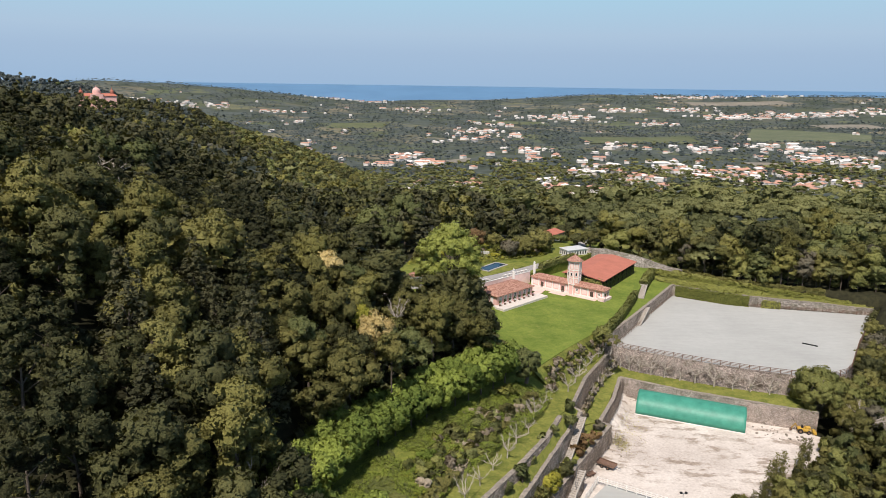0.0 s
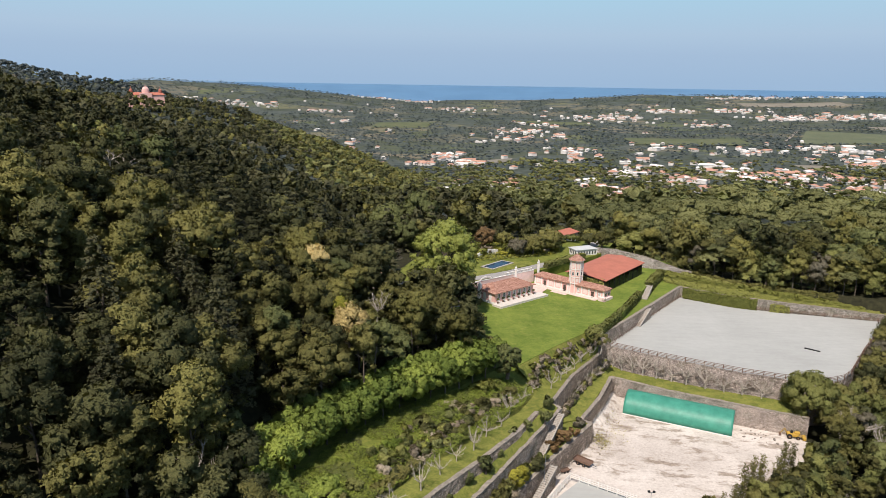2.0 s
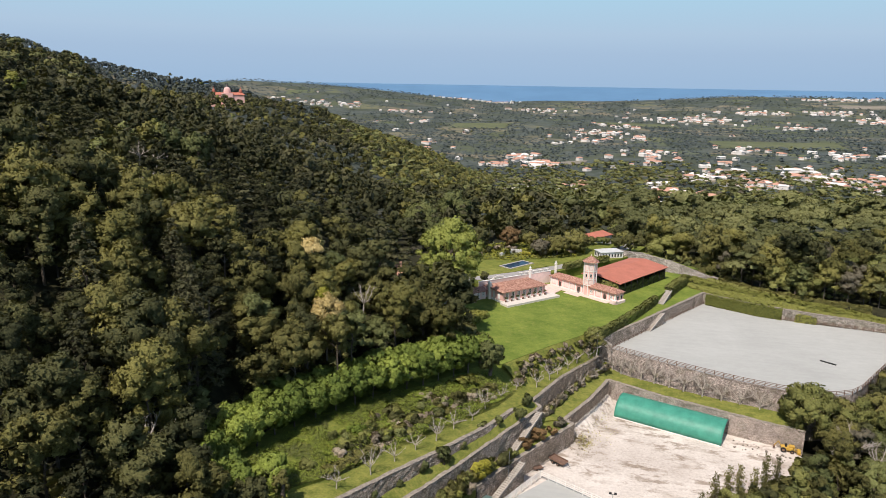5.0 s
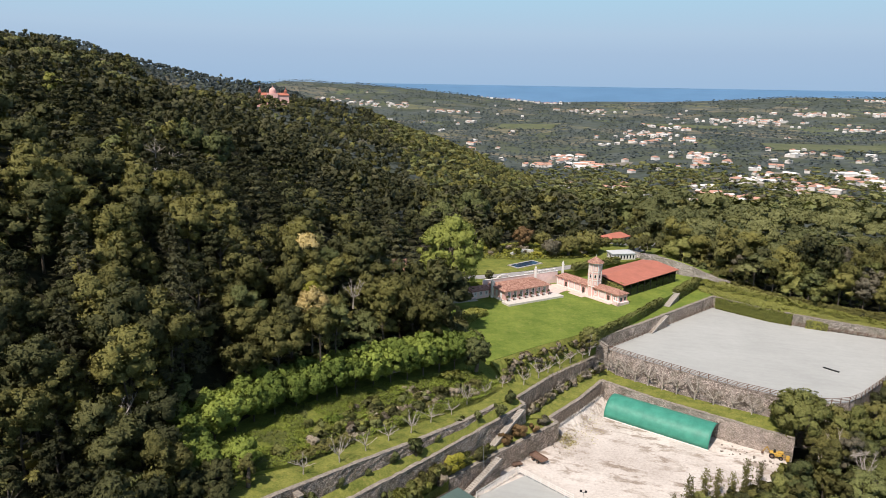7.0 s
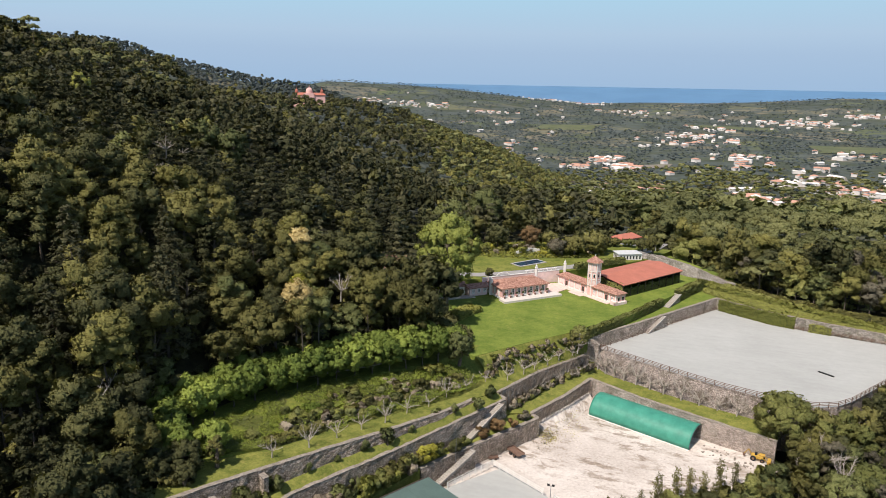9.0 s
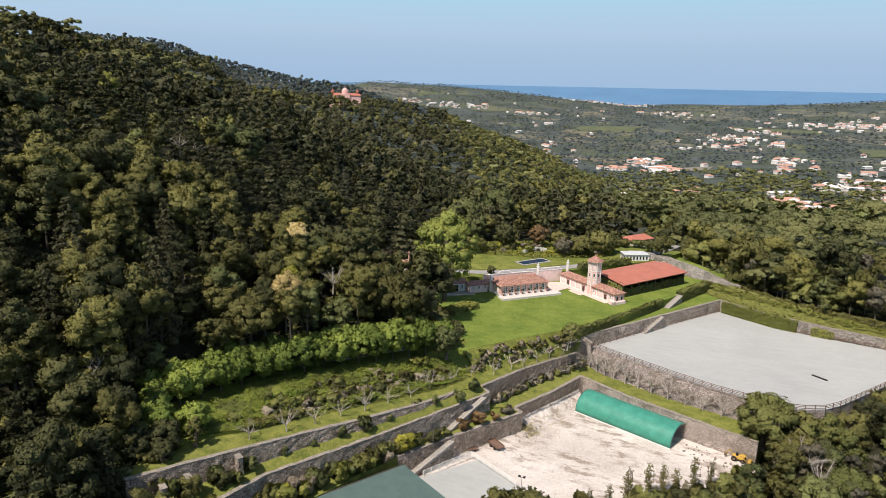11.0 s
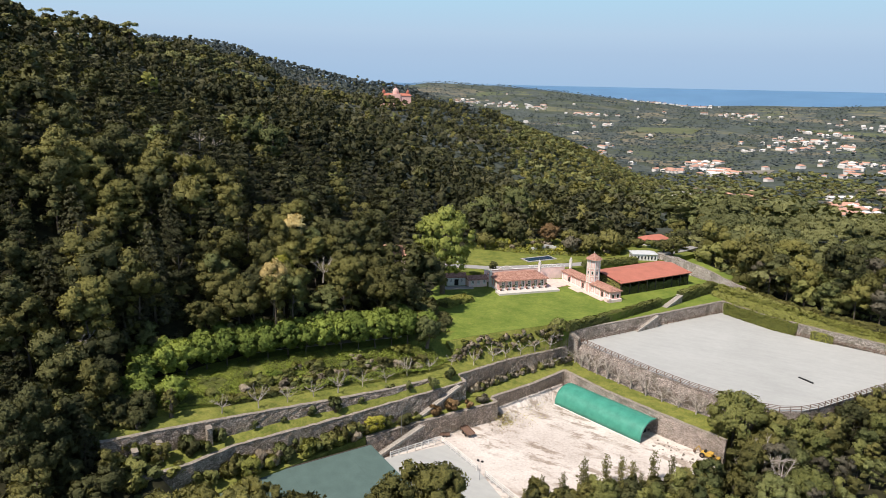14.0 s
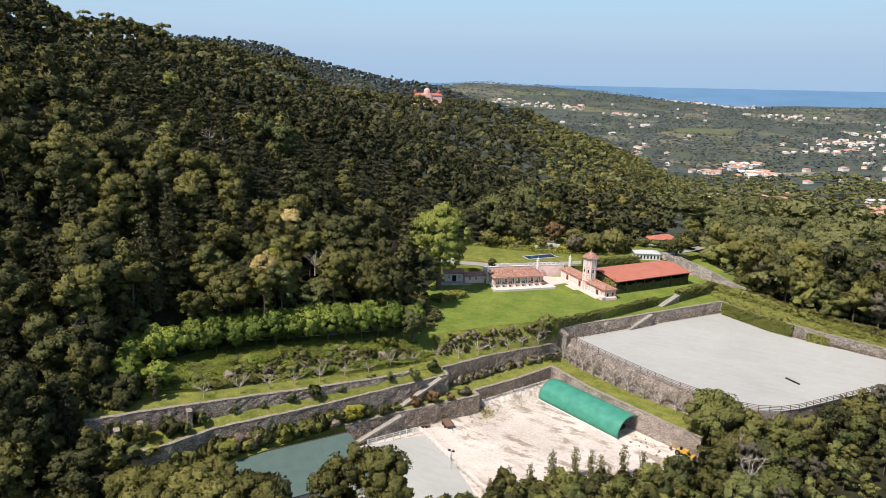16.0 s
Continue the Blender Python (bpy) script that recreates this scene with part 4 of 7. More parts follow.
# centre, half width and depth, number of houses
VILLAGES = [(168, 925, 35, 150, 30), (277, 1250, 48, 110, 18), (329, 1140, 39, 120, 24), (486, 1285, 79, 130, 38), (600, 1301, 59, 130, 28), (541, 1055, 59, 120, 22), (648, 1119, 53, 130, 20), (853, 1552, 117, 210, 46), (219, 1692, 49, 170, 24), (-153, 1635, 55, 50, 16), (-96, 1792, 45, 75, 22), (-40, 1610, 40, 75, 18), (50, 1083, 20, 50, 7), (-46, 1184, 8, 30, 2)]
TOWNS = [(925, 1890, 104, 150, 26), (649, 1769, 78, 120, 16), (474, 1885, 64, 130, 10), (213, 2227, 55, 150, 10), (106, 2273, 113, 200, 38), (186, 2627, 87, 150, 20), (535, 3041, 229, 130, 60), (792, 3300, 196, 90, 32), (1118, 3317, 144, 100, 34), (1250, 3043, 163, 120, 60), (1556, 3015, 308, 110, 90), (1841, 3045, 117, 80, 22), (811, 2795, 144, 90, 16), (-1076, 3192, 168, 85, 26), (-716, 3101, 132, 80, 14), (-96, 3566, 177, 140, 24), (-1279, 3211, 115, 110, 16), (-383, 1844, 63, 250, 10)]
OUTLYING = [(-1382, 3127, 85, 110, 12), (-579, 2711, 46, 120, 7), (-560, 4060, 260, 80, 44), (1447, 3851, 420, 60, 60), (-900, 1380, 40, 30, 8), (420, 1500, 300, 160, 26), (1000, 1500, 260, 200, 26)]
VILLAGES += TOWNS + OUTLYING
# open fields: corners, colour
FIELDS = [([(905, 2060), (1290, 2075), (1400, 2260), (1121, 2516)], "green"), ([(-415, 1105), (-345, 1120), (-300, 1230), (-440, 1330)], "green"), ([(420, 1950), (760, 1980), (800, 2250), (430, 2200)], "dull"), ([(650, 1420), (735, 1420), (745, 1490), (655, 1490)], "tan"), ([(870, 1310), (990, 1320), (1010, 1420), (870, 1420)], "green"), ([(1380, 2500), (1640, 2520), (1640, 2680), (1400, 2660)], "tan"), ([(330, 1400), (372, 1400), (380, 1460), (330, 1460)], "tan"), ([(-420, 2500), (-220, 2520), (-200, 2680), (-420, 2660)], "dull"), ([(-40, 1560), (60, 1560), (70, 1640), (-40, 1640)], "tan"), ([(1250, 3500), (1700, 3400), (1720, 3560), (1260, 3640)], "tan"), ([(100, 2700), (420, 2700), (420, 2860), (100, 2860)], "dull")]


def off_villages(p):
    ok = np.ones(len(p), bool)
    for cx, cy, w, d, n in VILLAGES:
        ok &= ((p[:, 0] - cx) / w) ** 2 + ((p[:, 1] - cy + 25) / (d + 25)) ** 2 > 0.8
    return ok


def off_fields(p):
    ok = np.ones(len(p), bool)
    for poly, _ in FIELDS:
        ok &= ~inside(poly, p[:, 0], p[:, 1])
    return ok


def build_woods():
    rng = np.random.default_rng(11)
    # the hillside nearest to the flight: trees of their own
    p = scatter(-75, 30, 40, 168, 7.9, rng)
    p = p[is_clear(p)]
    z, kinds = land(p[:, 0], p[:, 1]), pick(p, HILL_MIX, rng)
    # a darker mix for the left and near edge, with the shadow-coloured conifer
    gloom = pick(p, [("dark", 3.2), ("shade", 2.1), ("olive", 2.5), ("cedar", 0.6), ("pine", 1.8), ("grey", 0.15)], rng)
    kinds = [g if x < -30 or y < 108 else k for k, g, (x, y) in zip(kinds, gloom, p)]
    fresh = (p[:, 0] > -26 - (p[:, 1] - 130) * 0.2) & (p[:, 1] > 112) & (rng.uniform(0, 1, len(p)) < 0.6)
    kinds = [("green", "pine", "olive", "pine")[i % 4] if f else k for i, (k, f) in enumerate(zip(kinds, fresh))]
    near = np.argsort(np.hypot(p[:, 0] - 40, p[:, 1]))[:190]
    for j, i in enumerate(near):
        tree(kinds[i], p[i, 0], p[i, 1], z[i], rng.uniform(0.86, 1.40), rng.uniform(0.82, 1.04), j, 3300)
    rest = np.setdiff1d(np.arange(len(p)), near)
    woodland("woodland", p[rest], z[rest], [kinds[i] for i in rest], 800, rng.uniform(0.74, 1.22, len(rest)), "dense mixed evergreen wood on the hillside", rng)
    # the rest of the hill, coarser with distance
    for x0, x1, y0, y1, step, detail, sc in ((-260, 60, 60, 330, 8.4, 700, 1.22), (-480, 60, 200, 520, 9.4, 186, 1.22), (-1150, 40, 500, 1700, 10.5, 70, 1.36)):
        p = scatter(x0, x1, y0, y1, step, rng)
        q = is_clear(p)
        if step < 9:
            q &= ~((p[:, 0] > -75) & (p[:, 0] < 30) & (p[:, 1] < 168)) & (np.hypot(p[:, 0], p[:, 1]) < 300)
        elif step < 10:
            q &= (np.hypot(p[:, 0], p[:, 1]) >= 300) & (p[:, 1] < 500)
        p = p[q]
        foot = np.interp(p[:, 1], [165, 200, 290, 415, 700, 950, 1350, 1600], [60, 60, 60, 20, -90, -70, -120, -330])
        p = p[p[:, 0] < foot]
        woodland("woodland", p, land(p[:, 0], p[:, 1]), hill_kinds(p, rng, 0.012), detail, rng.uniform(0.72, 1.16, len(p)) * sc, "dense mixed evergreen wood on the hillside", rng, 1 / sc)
    # the woods behind and beside the arena
    p = scatter(40, 320, 175, 430, 12.6, rng)
    p = p[is_clear(p) & (p[:, 0] > 60 - 0.2 * (p[:, 1] - 290)) & (p[:, 0] > 0.62 * p[:, 1] - 60 - 2.2 * np.maximum(p[:, 1] - 232, 0)) & ((p[:, 1] > 236) | (p[:, 0] > 160)) & ~((p[:, 1] > 322) & (p[:, 0] > 66 + 0.25 * np.abs(p[:, 1] - 370)))]
    woodland("woodland", p, land(p[:, 0], p[:, 1]) - 3.5 - 7 * smooth01((p[:, 1] - 270) / 80), pick(p, [("umbrella", 1.4), ("green", 2.4), ("olive", 2.4), ("dark", 2.6), ("hazel", 1.6), ("pine", 1.6), ("grey", 0.9), ("shade", 0.9), ("lime", 0.35)], rng, 0.02), 2100, rng.uniform(1.0, 1.6, len(p)), "mixed wood of broadleaf trees and stone pines", rng, 0.86)
    # undergrowth at the edges of the woods
    p = np.concatenate([scatter(70, 200, 232, 285, 4.6, rng), scatter(-40, 30, 100, 200, 4.6, rng), scatter(-40, 20, 60, 100, 4.6, rng)])
    d = edge_distance(CLEAR[0], p[:, 0], p[:, 1])
    p = p[is_clear(p) & (d < np.where(p[:, 0] > 60, 30, 14))]
    woodland("undergrowth", p, land(p[:, 0], p[:, 1]) - 1.2, pick(p, [("olive", 2), ("green", 1.4), ("dark", 1.2), ("grey", 0.3)], rng, 0.05), 120, rng.uniform(0.32, 0.6, len(p)), "bushy undergrowth at the edge of the wood", rng, 0.9)
    # low growth under the near trees
    p = scatter(-80, 30, 44, 172, 4.4, rng)
    p = p[is_clear(p)]
    woodland("undergrowth", p, land(p[:, 0], p[:, 1]) - 0.8, pick(p, [("dark", 3), ("olive", 2), ("shade", 1.5), ("green", 0.6)], rng, 0.05), 84, rng.uniform(0.36, 0.66, len(p)), "bushy undergrowth beneath the hillside wood", rng, 0.9)
    # trees that lean over the boundary wall
    r4 = random.Random(14)
    for row in (0, 1):
        for j in range(19):
            x = 80 + 4.9 * j + r4.uniform(-1, 1)
            y = float(np.interp(x, [76, 88, 104, 120, 138, 170], [259, 254, 243, 237, 233, 228])) + (1.6 if x > 92 else 2.6) + 6.5 * row + r4.uniform(-1, 1)
            k = ("hazel", "olive", "hazel", "pine", "umbrella", "green", "grey", "pine")[(j * 3 + row * 5) % 8]
            s = r4.uniform(0.78, 1.05) + 0.15 * row
            tree(k, x, y, land1(x, y) - 1.5, s, 0.85 + 0.1 * row, j, 1700, "trees behind the boundary wall")
    # stone pines along the crest beyond the arena
    p = scatter(60, 380, 312, 430, 12.0, rng)
    p = p[(p[:, 0] > 60 + 0.25 * np.abs(p[:, 1] - 370))]
    woodland("stone_pines", p, 22.5 + rng.uniform(-3.0, 1.5, len(p)) - 24, ["umbrella"] * len(p), 1500, rng.uniform(1.25, 1.8, len(p)), "spreading canopy of stone pines along the crest", rng)
    # the wooded side of the valley
    for x0, x1, y0, y1, step, detail, sc, cut in ((-300, 560, 400, 720, 11.5, 186, 1.55, 0.25), (-500, 1000, 700, 1500, 13.5, 60, 1.75, 0.24), (-1500, 1700, 1500, 2700, 19, 26, 2.0, 0.34), (-2400, 2300, 2700, 4150, 28, 24, 2.3, 0.40)):
        p = scatter(x0, x1, y0, y1, step, rng)
        w = np.array([0.5 + 0.5 * noise.noise(Vector((x * 0.006, y * 0.004, 8.0))) + 0.4 * noise.noise(Vector((x * 0.02, y * 0.012, 1.0))) for x, y in p])
        foot = np.interp(p[:, 1], [400, 700, 950, 1350, 1600, 1610], [20, -90, -70, -120, -330, -3000])
        p = p[(w > cut) & (p[:, 0] > foot) & off_fields(p) & (off_villages(p) | (rng.uniform(0, 1, len(p)) < (0.25 if y1 < 1600 else 0.5)))]
        # beyond the near valley the haze-tinted leaf is mixed in
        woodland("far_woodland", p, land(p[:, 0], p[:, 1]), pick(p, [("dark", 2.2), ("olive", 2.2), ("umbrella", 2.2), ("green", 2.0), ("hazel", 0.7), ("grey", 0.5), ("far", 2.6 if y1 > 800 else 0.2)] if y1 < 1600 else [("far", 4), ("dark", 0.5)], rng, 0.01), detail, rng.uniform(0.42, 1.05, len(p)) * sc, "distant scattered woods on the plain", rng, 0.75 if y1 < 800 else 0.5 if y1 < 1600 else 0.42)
    # stone pines standing clear along the skyline
    r3 = random.Random(9)
    for j in range(26):
        t = j / 25
        x, y = -440 + 90 * t + r3.uniform(-22, 22), 265 + 300 * t + r3.uniform(-10, 10)
        x -= 40 * smooth01((y - 420) / 120)
        tree("umbrella", x, y, land1(x, y) + r3.uniform(4, 9), r3.uniform(0.85, 1.25), r3.uniform(0.95, 1.15), j, 260, "stone pines along the skyline")


build_woods()


# ---- villages on the plain ----
def house_mesh(rng, w, d, h, hip):
    r = 0.5
    v = [(-w / 2, -d / 2, -3), (w / 2, -d / 2, -3), (w / 2, d / 2, -3), (-w / 2, d / 2, -3), (-w / 2, -d / 2, h), (w / 2, -d / 2, h), (w / 2, d / 2, h), (-w / 2, d / 2, h)]
    f = [(0, 1, 5, 4), (1, 2, 6, 5), (2, 3, 7, 6), (3, 0, 4, 7)]
    e = 0 if not hip else d * 0.45
    rv = [(-w / 2 - r, -d / 2 - r, h), (w / 2 + r, -d / 2 - r, h), (w / 2 + r, d / 2 + r, h), (-w / 2 - r, d / 2 + r, h), (-w / 2 + e, 0, h + d * 0.2), (w / 2 - e, 0, h + d * 0.2)]
    rf = [(0, 1, 5, 4), (2, 3, 4, 5), (1, 2, 5), (3, 0, 4), (3, 2, 1, 0)]
    return v, f, rv, rf



def build_villages():
    rng = random.Random(5)
    spots = []
    for cx, cy, w, d, n in VILLAGES:
        for _ in range(n):
            spots.append((cx + w * rng.gauss(0, 0.52), cy + d * rng.gauss(0, 0.52)))
    for _ in range(60):
        y = rng.uniform(900, 3700)
        spots.append((rng.uniform(-0.42, 0.66) * y, y))
    spots = [s for s in spots if in_view(s[0], s[1], 30)]
    spots.sort(key=lambda s: math.hypot(*s))
    protos = []
    for w, d, h, hip in ((13, 10, 5.2, True), (16, 10, 6, False), (11, 10, 6.2, True), (20, 11, 4.2, False), (15, 12, 6.5, True), (28, 12, 5, False)):
        v, f, rv, rf = house_mesh(rng, w, d, h, hip)
        protos.append((v, f, rv, rf, mesh_from("wall", v, f, VILLAGE_WALL), mesh_from("roof", rv, rf, TILE_ORANGE), mesh_from("roof", rv, rf, VILLAGE_WALL)))
    V, F, I = [], [], []
    for j, (x, y) in enumerate(spots):
        v, f, rv, rf, wm, rm, rw = protos[rng.randrange(6)]
        m = Matrix.Translation((x, y, land1(x, y))) @ pose(0, 0, 0, 0, 0, rng.uniform(0, 360)) @ Matrix.Scale(rng.uniform(0.75, 1.2), 4)
        if j < 280:
            ob = thing("house", m, "white village house with an orange tiled roof", "house", "houses of the village")
            part("wall", wm, None, ob)
            part("roof", rm if rng.random() < 0.76 else rw, None, ob, "tiled roof")
            continue
        k = len(V)
        V += [m @ Vector(p) for p in v]
        F += [tuple(i + k for i in q) for q in f]
        I += [0] * len(f)
        k = len(V)
        V += [m @ Vector(p) for p in rv]
        F += [tuple(i + k for i in q) for q in rf]
        I += [1 if rng.random() < 0.55 else 0] * len(rf)
    r5 = np.random.default_rng(6)
    p = np.array([(cx + w * r5.normal(0, 0.6), cy + d * r5.normal(0, 0.7)) for cx, cy, w, d, n in VILLAGES for _ in range(int(n * 2.6))])
    # some garden trees get the haze-tinted far leaf
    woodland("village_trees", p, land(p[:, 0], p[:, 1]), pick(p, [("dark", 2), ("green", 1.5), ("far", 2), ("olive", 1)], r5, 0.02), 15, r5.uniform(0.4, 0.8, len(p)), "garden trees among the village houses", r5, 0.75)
    tagged(new("far_houses", mesh_from("far_houses", V, F, [VILLAGE_WALL, TILE_ORANGE], I)), "distant white houses with orange roofs", "houses", "", "stuff")


build_villages()


def build_fields():
    """Fields and a track on the plain, following the lie of the land."""
    n = 9
    for (a, b, c, d), kind in FIELDS:
        v, f = [], []
        for j in range(n + 1):
            for i in range(n + 1):
                s, t = i / n, j / n
                x, y = ((1 - t) * ((1 - s) * a[k] + s * b[k]) + t * ((1 - s) * d[k] + s * c[k]) for k in (0, 1))
                v.append((x, y, land1(x, y) + 1.2))
                if i and j:
                    q = j * (n + 1) + i
                    f.append((q - n - 2, q - n - 1, q, q - 1))
        tagged(new("field", mesh_from("field", v, f, FIELD_MAT[kind])), "open field on the plain", "field", "", "structure")
    v, f = [], []
    for i in range(13):
        t = i / 12
        x, y = 905 + 190 * t, 2150 + 373 * t
        v += [(x - 5, y, land1(x, y) + 2.2), (x + 5, y, land1(x, y) + 2.2)]
        if i:
            f.append((2 * i - 2, 2 * i - 1, 2 * i + 1, 2 * i))
    tagged(new("track", mesh_from("track", v, f, COPING)), "pale dirt track beside a field", "track", "", "structure")


build_fields()


# ---- hedges and climbers ----
def leafy_box(pts, width, height, size, density, rng, lump=0.25):
    """Leaf sprays over a long clipped hedge along pts of (x, y, z)."""
    out = []
    for (x0, y0, z0), (x1, y1, z1) in zip(pts, pts[1:]):
        L = math.hypot(x1 - x0, y1 - y0)
        dx, dy = (x1 - x0) / L, (y1 - y0) / L
        n = int(L * (width + 2 * height) * density * 1.6)
        s, t = rng.uniform(0, 1, n), rng.uniform(-height, width + height, n)
        bulge = 1 + lump * np.sin(s * L * 1.7 + 3 * t) * 0.5 + rng.normal(0, 0.06, n)
        off = np.where(t < 0, -width / 2, np.where(t > width, width / 2, t - width / 2)) * bulge
        up = np.where(t < 0, height + t, np.where(t > width, height - (t - width), height)) * (1 + 0.06 * np.sin(s * L * 0.9))
        nx = np.where(t < 0, -1.0, np.where(t > width, 1.0, 0.0))
        N = np.stack([nx * dy, -nx * dx, 1 - np.abs(nx) * 0.75], -1)
        P = np.stack([x0 + (x1 - x0) * s + off * dy, y0 + (y1 - y0) * s - off * dx, z0 + (z1 - z0) * s + up], -1)
        out.append(sprays(P, N, size, rng))
    return np.concatenate(out)


def hedge(pts, width, height, kind, label, size=0.34, density=9, name="hedge"):
    rng = np.random.default_rng(len(pts) * 17 + abs(int(pts[0][0])))
    ob = thing(name, Matrix(), label, "hedge")
    part("foliage", quads_mesh("foliage", leafy_box(pts, width, height, size, density, rng), LEAF[kind][0]), None, ob)
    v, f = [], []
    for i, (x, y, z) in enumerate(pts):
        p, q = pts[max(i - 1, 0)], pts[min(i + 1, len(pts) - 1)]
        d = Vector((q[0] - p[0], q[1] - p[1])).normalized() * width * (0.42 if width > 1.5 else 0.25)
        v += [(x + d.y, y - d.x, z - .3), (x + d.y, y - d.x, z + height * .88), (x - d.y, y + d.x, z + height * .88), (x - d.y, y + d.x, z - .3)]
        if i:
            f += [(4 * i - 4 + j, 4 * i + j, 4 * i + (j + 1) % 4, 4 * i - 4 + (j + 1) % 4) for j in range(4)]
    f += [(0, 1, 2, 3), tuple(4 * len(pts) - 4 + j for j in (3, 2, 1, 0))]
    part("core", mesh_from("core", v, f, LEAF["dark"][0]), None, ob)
    return ob


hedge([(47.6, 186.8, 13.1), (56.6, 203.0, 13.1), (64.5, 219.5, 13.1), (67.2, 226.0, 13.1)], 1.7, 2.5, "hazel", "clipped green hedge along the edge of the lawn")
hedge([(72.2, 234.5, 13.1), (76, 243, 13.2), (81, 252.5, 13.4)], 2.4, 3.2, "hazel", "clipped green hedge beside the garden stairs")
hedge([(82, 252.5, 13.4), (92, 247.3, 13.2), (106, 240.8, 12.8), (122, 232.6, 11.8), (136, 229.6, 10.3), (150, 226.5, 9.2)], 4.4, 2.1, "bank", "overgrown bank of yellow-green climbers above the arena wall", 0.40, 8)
hedge([(86.2, 240.2, 9.4), (101.2, 231.2, 9.4), (108, 229, 9.4)], 1.1, 3.5, "bank", "ivy hanging over the arena wall", 0.34, 10, "ivy")
hedge([(88, 239.4, 9.6), (96, 234.6, 9.6), (106, 230, 9.6)], 1.5, 3.7, "bank", "yellow-green creeper on the arena wall", 0.3, 2.2, "creeper")
hedge([(112, 227.6, 9.4), (118, 226.3, 9.4)], 0.6, 2.6, "bank", "patchy ivy on the arena wall", 0.28, 4, "ivy")
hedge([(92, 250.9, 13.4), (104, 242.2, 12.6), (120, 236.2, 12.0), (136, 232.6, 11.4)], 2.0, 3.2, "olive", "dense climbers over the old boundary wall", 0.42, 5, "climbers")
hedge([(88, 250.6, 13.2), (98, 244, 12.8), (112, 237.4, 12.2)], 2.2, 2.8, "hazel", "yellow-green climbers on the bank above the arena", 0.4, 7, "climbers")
hedge([(9.0, 181.5, 15.4), (10.2, 186.5, 15.4), (12.8, 192.4, 15.4)], 4.6, 1.6, "bank", "low bed of yellow-green shrubs beside the lawn", 0.36, 9, "shrub_bed")
hedge([(36.5, 241, 18.7), (44, 250, 18.7), (52.5, 258, 18.7)], 1.8, 1.9, "hazel", "clipped hedge between the road and the red-roofed barn")
hedge([(3.0, 111.5, 13.9), (12.4, 131.4, 12.4), (20.6, 145.8, 11.4)], 1.8, 1.0, "dry", "bank of dry brush behind the fruit trees", 0.22, 6, "brush")
hedge([(-3, 99.2, 14.8), (3.0, 111.5, 13.9)], 2.4, 1.5, "olive", "thick green brush on the orchard bank", 0.32, 8, "brush")


# ---- shrubs and fruit trees ----
def shrub_mesh(seed, r, h, kind, n=240, size=0.2):
    rng = np.random.default_rng(seed)
    return quads_mesh("foliage", lumps_crown(rng, r, h, 0.05, 9, n // 9, size, 0.9), LEAF[kind][0])


SHRUBS = {}


def shrub(x, y, z, r, h, kind, label, stem=0.0, seed=0, group="shrubs on the terraces"):
    key = (kind, seed % 3)
    if key not in SHRUBS:
        SHRUBS[key] = shrub_mesh(seed % 3 + 5, 1.0, 2.0, kind, 560)
        bm = bmesh.new()
        for k in range(4):
            rod(bm, (0, 0, -0.8), (0.25 * math.cos(k * 1.6), 0.25 * math.sin(k * 1.6), 0.9), 0.07, 0.03, 5)
        SHRUBS["stem"] = bm_mesh("stem", bm, BARK)
    ob = thing("shrub", Matrix.Translation((x, y, z + stem)) @ pose(0, 0, 0, 0, 0, x * 91 % 360) @ Matrix.Diagonal((r, r, h / 2, 1)), label, "shrub", group)
    part("foliage", SHRUBS[key], None, ob)
    part("stem", SHRUBS["stem"], None, ob)
    return ob


for j, (x, y) in enumerate([(29.4, 138.2), (25.4, 133.6), (21.9, 130), (19.0, 122), (16.4, 115.6), (13.0, 111.6), (9.6, 106), (6.2, 100.6), (3.4, 93.2), (30.6, 145), (0.5, 87.6)]):
    shrub(x - 0.5, y - 0.4, 10.6, (1.25, 1.0, 1.1, 0.9, 1.5, 1.2, 0.8, 1.1, 1.7, 1.3, 1.6)[j], (2.6, 2.2, 2.3, 2.0, 3.2, 2.8, 1.8, 2.2, 3.0, 2.8, 3.0)[j], "green", "small dark green citrus tree on the orchard terrace", 0.3, j, "citrus trees of the orchard")
for j, (x, y, k) in enumerate([(23.8, 124.6, "hazel"), (26.6, 127.9, "dark"), (28.6, 131.3, "hazel"), (31.0, 135.6, "rust"), (33.6, 139.9, "rust"), (36.6, 143, "rust"), (38.2, 147.6, "grey"), (21.6, 121.6, "yellow"), (19.6, 118.6, "hazel"), (17.6, 114.2, "yellow"), (15.2, 110.2, "hazel"), (12.6, 105.8, "green"), (10.2, 101.4, "hazel"), (8.4, 97.6, "yellow"), (14.0, 107.5, "hazel"), (6.6, 93, "hazel"), (4.6, 89, "olive"), (11.4, 103.4, "olive"), (16.4, 112, "olive"), (18.6, 116.4, "olive"), (20.6, 119.8, "olive"), (9.2, 99.4, "olive"), (2.8, 85.6, "hazel"), (1, 82, "olive")]):
    shrub(x - 0.3 + (j > 6) * 0.7, y, 4.9, (1.5 if j < 7 else 1.9) + 0.35 * math.sin(j * 2.1), (2.2 if j < 7 else 3.0) + 0.6 * math.cos(j * 1.7), k, {"rust": "round russet shrub on the grass terrace", "grey": "pale feathery shrub on the grass terrace"}.get(k, "rounded green shrub below the retaining wall"), 0, j)


